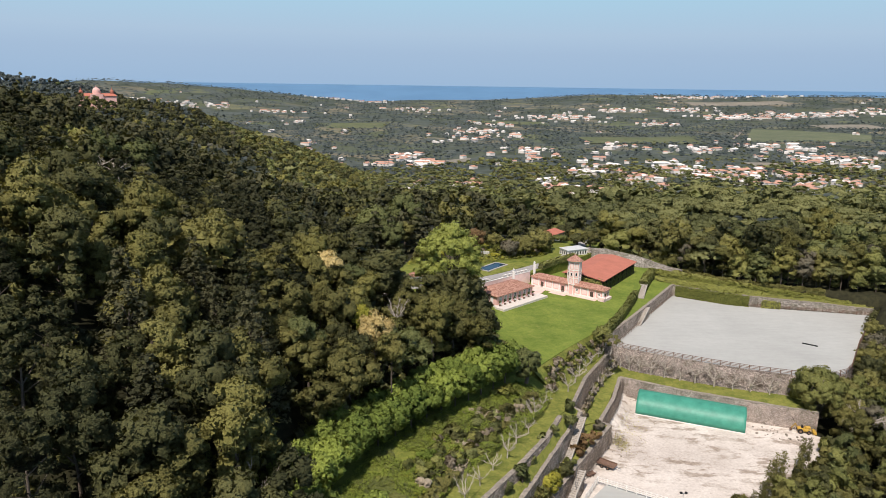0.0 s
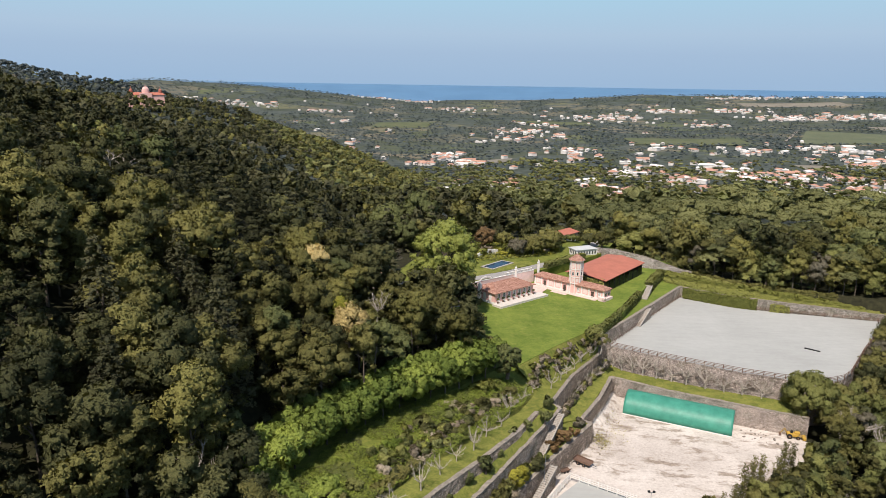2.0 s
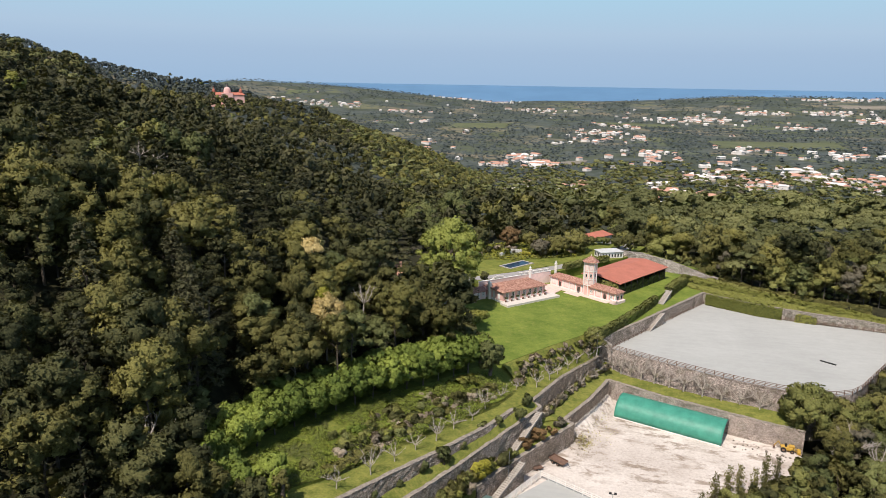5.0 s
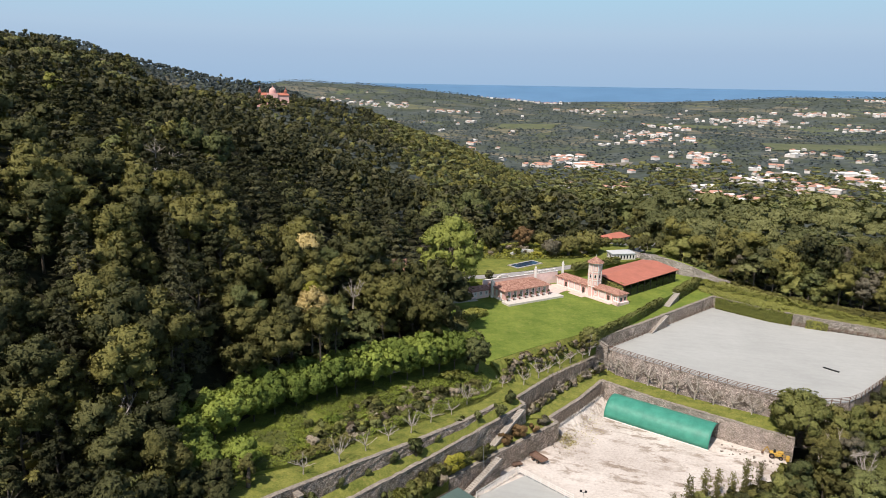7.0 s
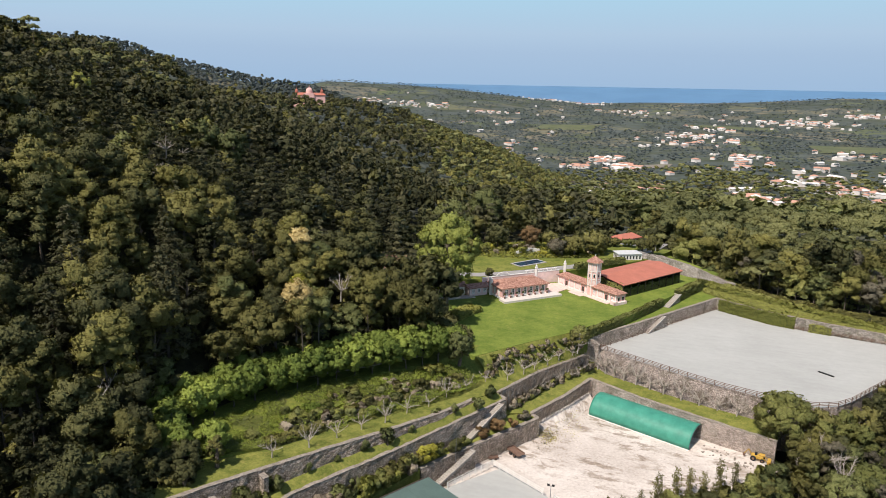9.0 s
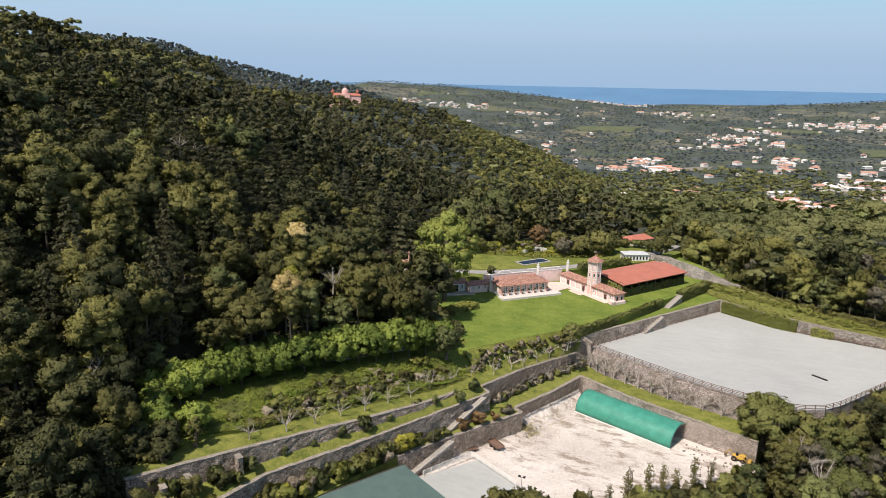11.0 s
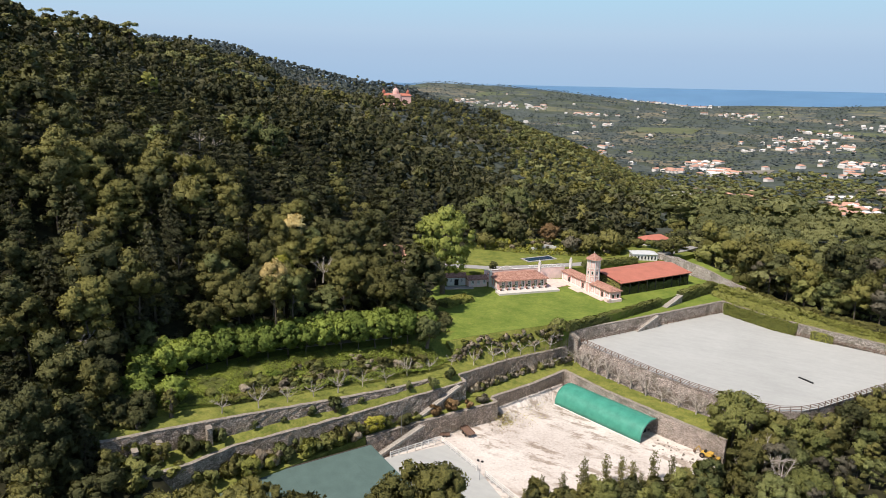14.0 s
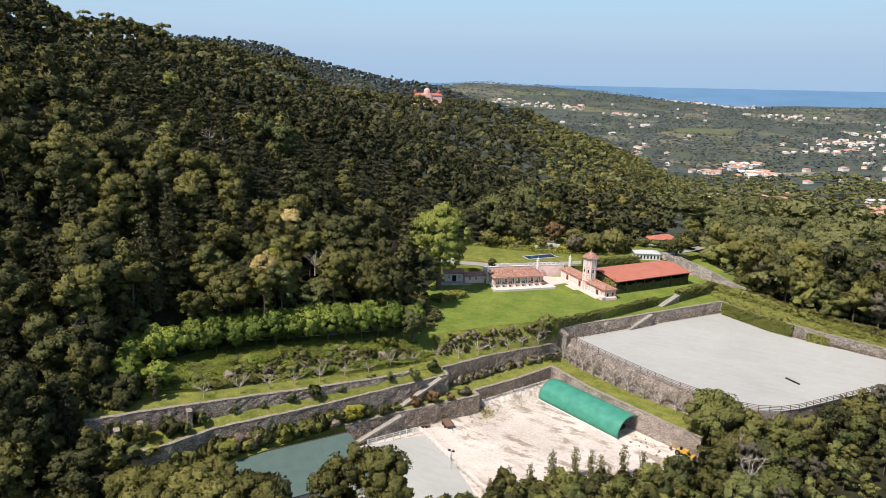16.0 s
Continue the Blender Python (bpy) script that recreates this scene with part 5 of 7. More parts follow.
r5 = random.Random(52)
for j in range(44):
    t, f = (j + r5.uniform(0, 1)) / 44, r5.uniform(0.25, 0.8)
    x = float(np.interp(t, [0, 0.33, 0.66, 1], [23.0, 28.8, 34.8, 45.8])) * f + float(np.interp(t, [0, 0.33, 0.66, 1], [28.6, 33.4, 38.6, 47.4])) * (1 - f)
    y = float(np.interp(t, [0, 0.33, 0.66, 1], [156.4, 164.4, 172.4, 185.7])) * f + float(np.interp(t, [0, 0.33, 0.66, 1], [152.9, 162.3, 170.9, 184.2])) * (1 - f)
    z = LAWN_Z * f + float(np.interp(t, [0, 1], [10.7, 9.1])) * (1 - f)
    k = ("dry", "hazel", "dry", "olive", "dry", "grey", "bank")[j % 7]
    shrub(x, y, z - 0.5, r5.uniform(0.8, 1.3), r5.uniform(1.3, 2.0), k, "dry twiggy scrub on the bank under the lawn" if k in ("dry", "grey") else "straggling green scrub on the bank under the lawn", 0, j, "scrub under the lawn")


for j in range(26):
    t = (j + r5.uniform(0, 1)) / 26
    x, y = float(np.interp(t, [0, 0.45, 1], [32.8, 38.9, 49.2])), float(np.interp(t, [0, 0.45, 1], [149.0, 164.2, 183.2]))
    shrub(x + 0.7, y - 0.3, 5.3, r5.uniform(0.7, 1.2), r5.uniform(1.4, 2.6), ("dry", "dry", "hazel", "grey")[j % 4], "dry twiggy scrub at the foot of the orchard wall" if j % 4 != 2 else "green scrub at the foot of the orchard wall", 0, j, "scrub below the orchard wall")


r6 = random.Random(61)
for j in range(30):
    t = r6.random()
    x, y = 3.5 + 17.5 * t + r6.uniform(-1.2, 1.6), 84.5 + 34 * t + r6.uniform(-1.5, 1)
    shrub(x, y, 4.8, r6.uniform(1.1, 2.0), r6.uniform(2.2, 4.2), ("hazel", "bank", "olive", "dry", "bank", "hazel", "green")[j % 7], "rounded green shrub below the retaining wall" if j % 7 != 3 else "dry grey-brown shrub below the retaining wall", 0, j)


def bare_tree_meshes(seed, h, spread, twigs):
    rng = random.Random(seed)
    trunk, limbs = bmesh.new(), bmesh.new()
    fork = Vector((rng.uniform(-.1, .1), rng.uniform(-.1, .1), h * 0.36))
    rod(trunk, (0, 0, -0.4), fork, 0.13, 0.10, 7)
    for k in range(6):
        a = 6.283 * k / 6 + rng.uniform(-.4, .4)
        p = fork
        d = Vector((math.cos(a), math.sin(a), rng.uniform(0.5, 1.3))).normalized()
        r = 0.075
        for s in range(3):
            e = p + d * spread * rng.uniform(0.38, 0.55)
            rod(limbs, p, e, r, r * 0.6, 5)
            for _ in range(twigs):
                td = (d + Vector((rng.uniform(-1, 1), rng.uniform(-1, 1), rng.uniform(-.3, .9)))).normalized()
                q = p.lerp(e, rng.uniform(0.3, 1))
                rod(limbs, q, q + td * spread * rng.uniform(0.18, 0.4), 0.018, 0.008, 3)
            p, r = e, r * 0.6
            d = (d + Vector((rng.uniform(-.5, .5), rng.uniform(-.5, .5), rng.uniform(-.2, .4)))).normalized()
    return bm_mesh("trunk", trunk, PALE_BARK), bm_mesh("limbwork", limbs, PALE_BARK)


BARE = [bare_tree_meshes(s, 3.4, 1.9, 9) for s in range(3)]


def bare_tree(x, y, z, s=1.0, seed=0, label="leafless grey fruit tree on the orchard grass", group="bare fruit trees", leaves=""):
    ob = thing("fruit_tree", Matrix.Translation((x, y, z)) @ pose(0, 0, 0, 0, 0, seed * 67) @ Matrix.Scale(s, 4), label, "tree", group)
    part("trunk", BARE[seed % 3][0], None, ob)
    part("limbwork", BARE[seed % 3][1], None, ob)
    if leaves:
        key = ("thin", leaves)
        if key not in SHRUBS:
            rng = np.random.default_rng(3)
            SHRUBS[key] = quads_mesh("foliage", lumps_crown(rng, 2.0, 2.8, 1.2, 14, 9, 0.09, 0.9), LEAF[leaves][0])
        part("foliage", SHRUBS[key], None, ob)
    return ob


ORCHARD_TREES = [(0.4, 96.6, 15.0), (4.7, 103.0, 14.4), (7.6, 109, 13.9), (10.3, 114.7, 13.5), (13.4, 119.7, 13.1), (15.8, 126.2, 12.6), (19.0, 131.7, 12.2), (21.0, 138.6, 11.6), (24.0, 145, 11.0), (26.9, 152, 10.8), (31.7, 155.4, 10.55), (34.6, 161.4, 10.2), (36.6, 166, 9.95), (39.2, 170.6, 9.7), (41.6, 175.6, 9.4), (44.6, 180.4, 9.15)]
for j, (x, y, z) in enumerate(ORCHARD_TREES):
    bare_tree(x, y, z - 0.05, 1.05 + 0.2 * math.sin(j * 1.9), j)
for j, (x, y) in enumerate([(33.7, 152.8), (36.2, 158.3), (38.9, 163.4), (42.4, 169), (44.6, 173), (46.8, 177.2), (48.6, 181)]):
    bare_tree(x, y, 5.2, 1.15, j + 1)
for j, (x, y) in enumerate([(51.6, 182.4), (54.0, 181.2), (56.6, 179.6), (59.2, 178.2), (62.4, 176.4), (66.0, 174.4), (69.6, 172.8), (74.0, 170.8), (78.4, 169.2), (82.6, 168.0), (87, 166.4)]):
    bare_tree(x, y, 5.15, (1.6, 1.8, 1.55, 1.75, 1.9, 1.6, 1.9, 1.8, 1.5, 1.5, 1.5)[j], j, "budding grey shrub tree below the arena wall", "bare trees below the arena wall", "")
bare_tree(46.6, 174.6, 13.2, 1.3, 5, "bare tree with an ivy-dark crown at the corner of the lawn", "lone trees", "olive")


# ---- notable trees ----
def big_tree(x, y, z, R, H, share, kind, label, detail=3600, name="tree", lumps=60, trunk_r=0.5):
    rng = np.random.default_rng(abs(int(x * 10 + y)))
    hc, z0 = H * share, H * (1 - share)
    size = 0.72 * math.sqrt(3.2 * R * (R + hc) / detail)
    ob = thing(name, Matrix.Translation((x, y, z)), label, "tree")
    part("trunk", trunk_mesh(random.Random(int(x)), H * 0.7, trunk_r, 8, R * 0.55, BARK), None, ob)
    part("crown", quads_mesh("crown", lumps_crown(rng, R, hc, z0, lumps, detail // lumps, size, 0.85), LEAF[kind][0]), None, ob)
    return ob


big_tree(2.4, 194, 15.8, 11.0, 29.5, 0.88, "plane", "huge yellow-green plane tree beside the pink house", 9600, lumps=200, trunk_r=0.9)
for x, y, R_, H_ in ((-17, 314, 9.5, 25), (-30, 300, 8.5, 20), (-22, 291, 7.5, 15)):
    big_tree(x, y, land1(x, y), R_, H_, 0.9, "green", "tall fresh green broadleaf tree behind the garden", 3200, lumps=70)
for x, y, k, top in ((-26, 154.5, "blossom", 45.5), (-13, 129, "blossom", 39.6), (-17, 137, "yellow", 39)):
    for dx, dy, kk in ((3.6, -3.4, "olive"), (-2.8, -4.2, "dark"), (5.2, 1.2, "green")):
        tree(kk, x + dx, y + dy, top - 15.5, 0.74, 1.0, int(x + dy) % 3, 2700)
    big_tree(x, y, top - 15, 3.7, 14.5, 0.5, k, "tree covered with cream-coloured blossom" if k == "blossom" else "yellow-green tree in young leaf among the wood", 1500, lumps=34, trunk_r=0.25)
for x, y, top in ((-115, 234, 68), (-109, 241, 62.5), (-103, 235, 64)):
    big_tree(x, y, top - 18, 6.0, 18, 0.85, "green", "bright green tree standing out of the hillside wood", 1500, lumps=46)
for x, y, top, R, k in ((-157, 286, 67, 5.0, "hazel"), (-150, 281, 64.5, 4.6, "hazel"), (-186, 242, 86, 4.6, "bank"), (-150, 402, 40, 6.0, "green"), (-128, 330, 46, 5.5, "green"), (-88, 262, 44, 4.6, "green")):
    big_tree(x, y, top - 17, R, 17, 0.85, k, "fresh green tree standing out of the hillside wood", 1300, lumps=40)
big_tree(20.6, 149.6, 15.6, 3.7, 8.2, 0.85, "green", "round dark evergreen tree at the end of the avenue", 1300)
big_tree(17.4, 155.2, 15.6, 3.2, 8.0, 0.85, "lime", "bright green tree beside the avenue", 1300)
big_tree(96.0, 160.5, 2.0, 6.6, 13.0, 0.9, "hazel", "large leafy tree at the corner of the arena", 4600)
for x, y, R, top, k in ((104, 162.5, 4.6, 12.0, "olive"), (109.5, 166.5, 4.6, 10.6, "hazel"), (101, 156, 4.8, 8.6, "olive"), (116, 172, 4.4, 10.2, "olive"), (120.5, 179, 4.4, 12.2, "dark"), (126, 187, 4.6, 13.0, "olive"), (131, 194, 4.6, 13.6, "grey"), (137, 203, 4.8, 14, "olive"), (144, 212, 5, 14.5, "dark"), (108, 157, 5, 8.4, "dark"), (112, 148, 5.2, 7.4, "hazel"), (105, 143, 5.0, 6.4, "green")):
    big_tree(x, y, -2.5, R, top + 2.5, 0.92, k, "leafy tree in the wood beside the arena", 2800)
big_tree(46.0, 182.0, 12.6, 2.8, 5.4, 0.95, "hazel", "dusty green bush tree at the corner of the lawn", 1400)
big_tree(10, 219, 18.6, 1.6, 3.4, 0.9, "dark", "dark clipped bush beside the road", 400)
for x, y, R, H, k in ((33, 262, 5, 8.5, "olive"), (27, 259, 4.2, 7.5, "grey"), (40, 268, 5.2, 9.5, "olive"), (43, 275, 3.6, 6.0, "olive"), (14, 270, 4.6, 9, "rust"), (22, 272, 3.6, 7, "olive"), (2, 262, 5, 10, "dark"), (58, 284, 3.4, 4.6, "dark"), (-6, 248, 4, 7, "olive"), (62, 278, 4, 7, "olive"), (46.5, 289, 3.2, 2.6, "olive"), (52, 291, 3.2, 2.4, "hazel")):
    big_tree(x, y, 18.2, R, H, 0.85, k, "leafy garden tree behind the pool" if k != "rust" else "reddish-brown garden tree behind the pool", 1000)
# limes along the avenue
for j in range(15):
    t = j / 14
    x = float(np.interp(t, [0, 0.25, 0.5, 1], [-21.5, -16.4, -6, 14.8]))
    y = float(np.interp(t, [0, 0.25, 0.5, 1], [95, 111.5, 125, 148.5]))
    key = ("avenue", j % 3)
    if key not in PROTO:
        rng = np.random.default_rng(90 + j)
        PROTO[key] = (trunk_mesh(random.Random(j), 3.4, 0.2, 6, 1.6, BARK), quads_mesh("crown", lumps_crown(rng, 3.3, 6.6, 1.9, 52, 56, 0.30, 0.85), LEAF["lime"][0]))
    for row in (0, 1):
        ob = thing("avenue_tree", Matrix.Translation((x - 4.2 * row + 0.6, y + 2.8 * row, 16.2)) @ pose(0, 0, 0, 0, 0, j * 50 + row * 20) @ Matrix.Scale(0.92 + 0.14 * ((j * 7 + row) % 5) / 4, 4), "bright green clipped lime tree of the avenue", "tree", "limes along the avenue")
        part("trunk", PROTO[key][0], None, ob)
        part("crown", PROTO[key][1], None, ob)
for x, y, s in ((-13.2, 88.4, 1.0), (-9.6, 92.8, 0.95), (-17, 90.6, 1.1)):
    big_tree(x, y, 15.4, 3.6 * s, 7.2 * s, 0.85, "lime", "bright green leafy tree at the end of the avenue", 1300)
big_tree(-14.4, 84.4, 14.4, 3.6, 6.6, 0.9, "hazel", "dense green bush tree below the avenue", 1100)
for j, (x, y, z, r, h, k) in enumerate([(-4.6, 79.6, 10.6, 2.2, 4.6, "hazel"), (-1.8, 82.4, 10.4, 2.0, 4.0, "olive"), (1.2, 86.8, 10.3, 1.9, 3.6, "dark"), (-8.2, 77.2, 11, 2.4, 4.4, "olive"), (-12.5, 77.6, 11, 3.0, 5.5, "green"), (-3.4, 75.4, 6, 2.6, 5.4, "olive"), (1.2, 79.4, 4.8, 2.2, 4.0, "hazel"), (-15.4, 79.4, 12, 3.2, 6.0, "hazel"), (3.0, 89.0, 10.2, 1.4, 2.6, "hazel"), (-10, 81.6, 15.8, 1.8, 2.6, "olive"), (-2.2, 77.2, 9.8, 2.4, 3.6, "hazel"), (0.4, 79.2, 9.2, 2.0, 3.0, "green"), (-4.4, 76.6, 10.2, 2.2, 3.6, "green"), (-0.8, 75.2, 8.6, 2.2, 3.8, "hazel"), (2.2, 82.2, 8.6, 1.8, 2.6, "hazel")]):
    shrub(x, y, z, r, h, k, "wild bush growing over the ruined terrace walls", 0, j, "bushes over the ruined walls")
for x, y, z, R, H in ((-9.8, 85.6, 15.2, 3.2, 7.2), (-13.2, 81.4, 13.6, 3.6, 8.4), (-7.6, 82.6, 15.2, 2.4, 4.8)):
    big_tree(x, y, z, R, H, 0.92, "dark", "dark evergreen bush tree at the end of the orchard", 1500)
big_tree(-6.4, 89.4, 15.4, 1.5, 6.6, 0.9, "olive", "slim olive-green cypress on the orchard grass", 420)

# the wood at the right of the yard, and the pines in the foreground
def build_right_wood():
    rng = np.random.default_rng(21)
    p = scatter(54, 190, 92, 226, 5.4, rng)
    a = [(97, 152), (104, 160), (116, 170), (131, 189), (152, 220), (200, 226), (200, 90), (56, 92), (56, 106), (60, 114), (66, 119), (76, 126), (88, 135), (95, 146)]
    p = p[inside(a, p[:, 0], p[:, 1])]
    kinds = pick(p, [("olive", 2.6), ("dark", 0.9), ("hazel", 1.8), ("green", 2.0), ("lime", 0.15), ("grey", 0.4), ("pine", 1.6)], rng, 0.04)
    z = land(p[:, 0], p[:, 1])
    top = np.interp(p[:, 1] - 0.5 * (p[:, 0] - 100), [100, 125, 145, 165, 200], [5, 3.6, 7.0, 10.5, 13.5]) + rng.uniform(-1.5, 1.5, len(p))
    for i in range(len(p)):
        H = FORM[kinds[i]][1]
        s = max(0.45, min(0.95, (top[i] - z[i]) / H))
        tree(kinds[i], p[i, 0], p[i, 1], top[i] - s * H, s * 1.05, 1 / 1.05, i, 1600, "wood beside the yard")
    for j, (x, y, top, s) in enumerate([(58.6, 80, 30, 1.15), (54.6, 74.5, 28.5, 1.0), (63.5, 76, 27, 1.05), (69, 77, 25.5, 1.0), (75, 77.5, 24, 1.0), (58, 68, 25, 1.05), (66, 69, 24, 1.1), (74, 70, 22, 1.1), (81, 75, 20, 1.0), (40, 71.5, 24, 1.05), (46, 69.5, 23, 1.0), (31, 69, 23.5, 1.15), (35, 64, 24, 1.15), (42, 63, 22, 1.1), (26, 65, 22, 1.0), (50, 63, 22, 1.1), (24, 70, 19, 0.9), (30, 74, 20.5, 0.9), (37.5, 67.5, 24.5, 1.1), (20, 66, 19, 1.0), (14, 68, 17.5, 0.95)]):
        tree("pine", x, y, top - 18 * s * 1.1, s, 1.1, j, 4200, "pines in the foreground", "broad olive-green pine with billowing clumps of needles")


build_right_wood()


def build_scrub():
    """Bushes along the lower edge of the yard."""
    rng = np.random.default_rng(41)
    p = scatter(54, 100, 106, 152, 2.7, rng)
    p = p[inside([(56, 108), (62, 121.5), (70, 126), (76.5, 132.4), (86, 140), (96, 149.5), (100, 146), (92, 132), (78, 120), (64, 108)], p[:, 0], p[:, 1])]
    kinds = pick(p, [("olive", 3), ("dark", 1.6), ("hazel", 1.4), ("green", 0.8)], rng, 0.08)
    for j, (x, y) in enumerate(p):
        r = rng.uniform(1.5, 2.4)
        shrub(x, y, -0.2, r, r * rng.uniform(1.5, 2.2), kinds[j], "low bush at the lower edge of the yard", 0, j, "bushes along the yard")


build_scrub()


def build_feathery_trees():
    rng = np.random.default_rng(8)
    q = []
    for k in range(26):
        f = k / 26
        r = (1.25 * (1 - f) ** 0.45 * min(1, 0.5 + 2 * f) + 0.12) * rng.uniform(0.45, 1.25)
        n = 30 if f < 0.7 else 16
        a, rr = rng.uniform(0, 6.283, n), r * np.sqrt(rng.uniform(0, 1, n))
        bx, by = 0.35 * math.sin(k * 2.1), 0.35 * math.cos(k * 1.7)
        P = np.stack([rr * np.cos(a) + bx, rr * np.sin(a) + by, 0.6 + 7.2 * f + rng.uniform(-.3, .5, n) + 0.4 * rr], -1)
        q.append(sprays(P, np.stack([np.cos(a), np.sin(a), np.full(n, 0.3)], -1), 0.15, rng, 0.9, 0.6))
    crown = quads_mesh("crown", np.concatenate(q), LEAF["olive"][0])
    trunk = trunk_mesh(random.Random(2), 6.5, 0.12, 5, 0.7, BARK, 0.2)
    for j, (x, y, s) in enumerate([(66.4, 124.5, 0.8), (69.6, 128.5, 1.05), (73.2, 133.0, 1.0), (76.0, 135.5, 0.9), (78.6, 134, 0.95), (71, 126, 0.75), (63, 121, 0.8), (82, 139, 1.05), (61, 116.4, 0.7), (85.4, 142.5, 0.8), (75, 129, 0.7), (80.5, 133.5, 0.7)]):
        ob = thing("tree", Matrix.Translation((x, y, -0.6)) @ pose(0, 0, 0, 0, 0, j * 77) @ Matrix.Scale(s, 4), "slim feathery olive-green tree at the edge of the yard", "tree", "slim trees along the yard")
        part("trunk", trunk, None, ob)
        part("crown", crown, None, ob)
    for x, y, s in ((-91, 182, 1.7), (-75, 158.5, 1.5), (-88, 186, 1.4), (103, 151.5, 2.1), (106.5, 146, 1.7), (99, 149, 1.4), (-26, 84, 1.8), (-10, 146, 1.7), (-9, 96.4, 0.8), (122, 205, 2.0)):
        bare_tree(x, y, land1(x, y) + (4.5 if x > 60 else 8.5 if x != -9 else 0), s, int(x) % 7, "dead tree with bleached branches among the wood", "dead trees")


build_feathery_trees()
for j, (x, y, k, s) in enumerate([(-12, 74, "dark", 0.62), (-3.4, 71.6, "olive", 0.6), (-9.4, 72, "cedar", 0.7), (1.6, 67.6, "cedar", 0.6), (-7, 66.5, "dark", 0.75), (4.4, 71.4, "hazel", 0.42), (-20, 77, "green", 0.7), (-16, 71, "olive", 0.8), (8, 69, "olive", 0.5)]):
    tree(k, x, y, land1(x, y) - 0.5, s, 1.0, j, 2700, "wood below the terraces")


# ---- buildings ----
def gable_roof(bm, x0, x1, y0, y1, z, rise, over=0.5, thick=0.18, hip=0.0):
    """A tiled roof: two pitches with ridged rows, closed underneath."""
    x0, x1, y0, y1 = x0 - over, x1 + over, y0 - over, y1 + over
    ym, n = (y0 + y1) / 2, max(2, int((x1 - x0) / 0.45))
    rows = []
    for i in range(n + 1):
        x = x0 + (x1 - x0) * i / n
        up = 0.05 * (i % 2)
        f = min(1.0, (x - x0) / hip, (x1 - x) / hip) if hip else 1.0
        rows.append([bm.verts.new((x, y0 + (ym - y0) * 0, z + up - thick)), bm.verts.new((x, y0, z + up)), bm.verts.new((x, y0 + (ym - y0) * f, z + rise * f + up)), bm.verts.new((x, y1 - (y1 - ym) * f, z + rise * f + up)), bm.verts.new((x, y1, z + up)), bm.verts.new((x, y1, z + up - thick))])
    for a, b in zip(rows, rows[1:]):
        for k in range(6):
            try:
                bm.faces.new((a[k], b[k], b[(k + 1) % 6], a[(k + 1) % 6]))
            except ValueError:
                pass
    bm.faces.new(rows[0])
    bm.faces.new(rows[-1][::-1])
    bmesh.ops.remove_doubles(bm, verts=bm.verts[:], dist=0.001)
    bmesh.ops.recalc_face_normals(bm, faces=bm.faces[:])
    return bm


def french_door(parent, x, y, z, w, h, door=True):
    """A glazed white door in an opening that faces -y."""
    fr = part("window", boxes((x, y - 0.12, z, x + 0.17, y + 0.1, z + h), (x + w - 0.17, y - 0.12, z, x + w, y + 0.1, z + h), (x, y, z + h - 0.1, x + w, y + 0.1, z + h), (x + w / 2 - 0.07, y, z, x + w / 2 + 0.07, y + 0.1, z + h), *[(x + 0.1, y + 0.02, z + h * f, x + w - 0.1, y + 0.08, z + h * f + (0.5 if f == 0 else 0.08)) for f in (0.0, 0.4, 0.7)]), WHITE, parent, "white glazed French window")
    part("pane", boxes((x + 0.05, y + 0.05, z + 0.02, x + w - 0.05, y + 0.07, z + h - 0.05)), GLASS, fr, "dark window glass")
    return fr


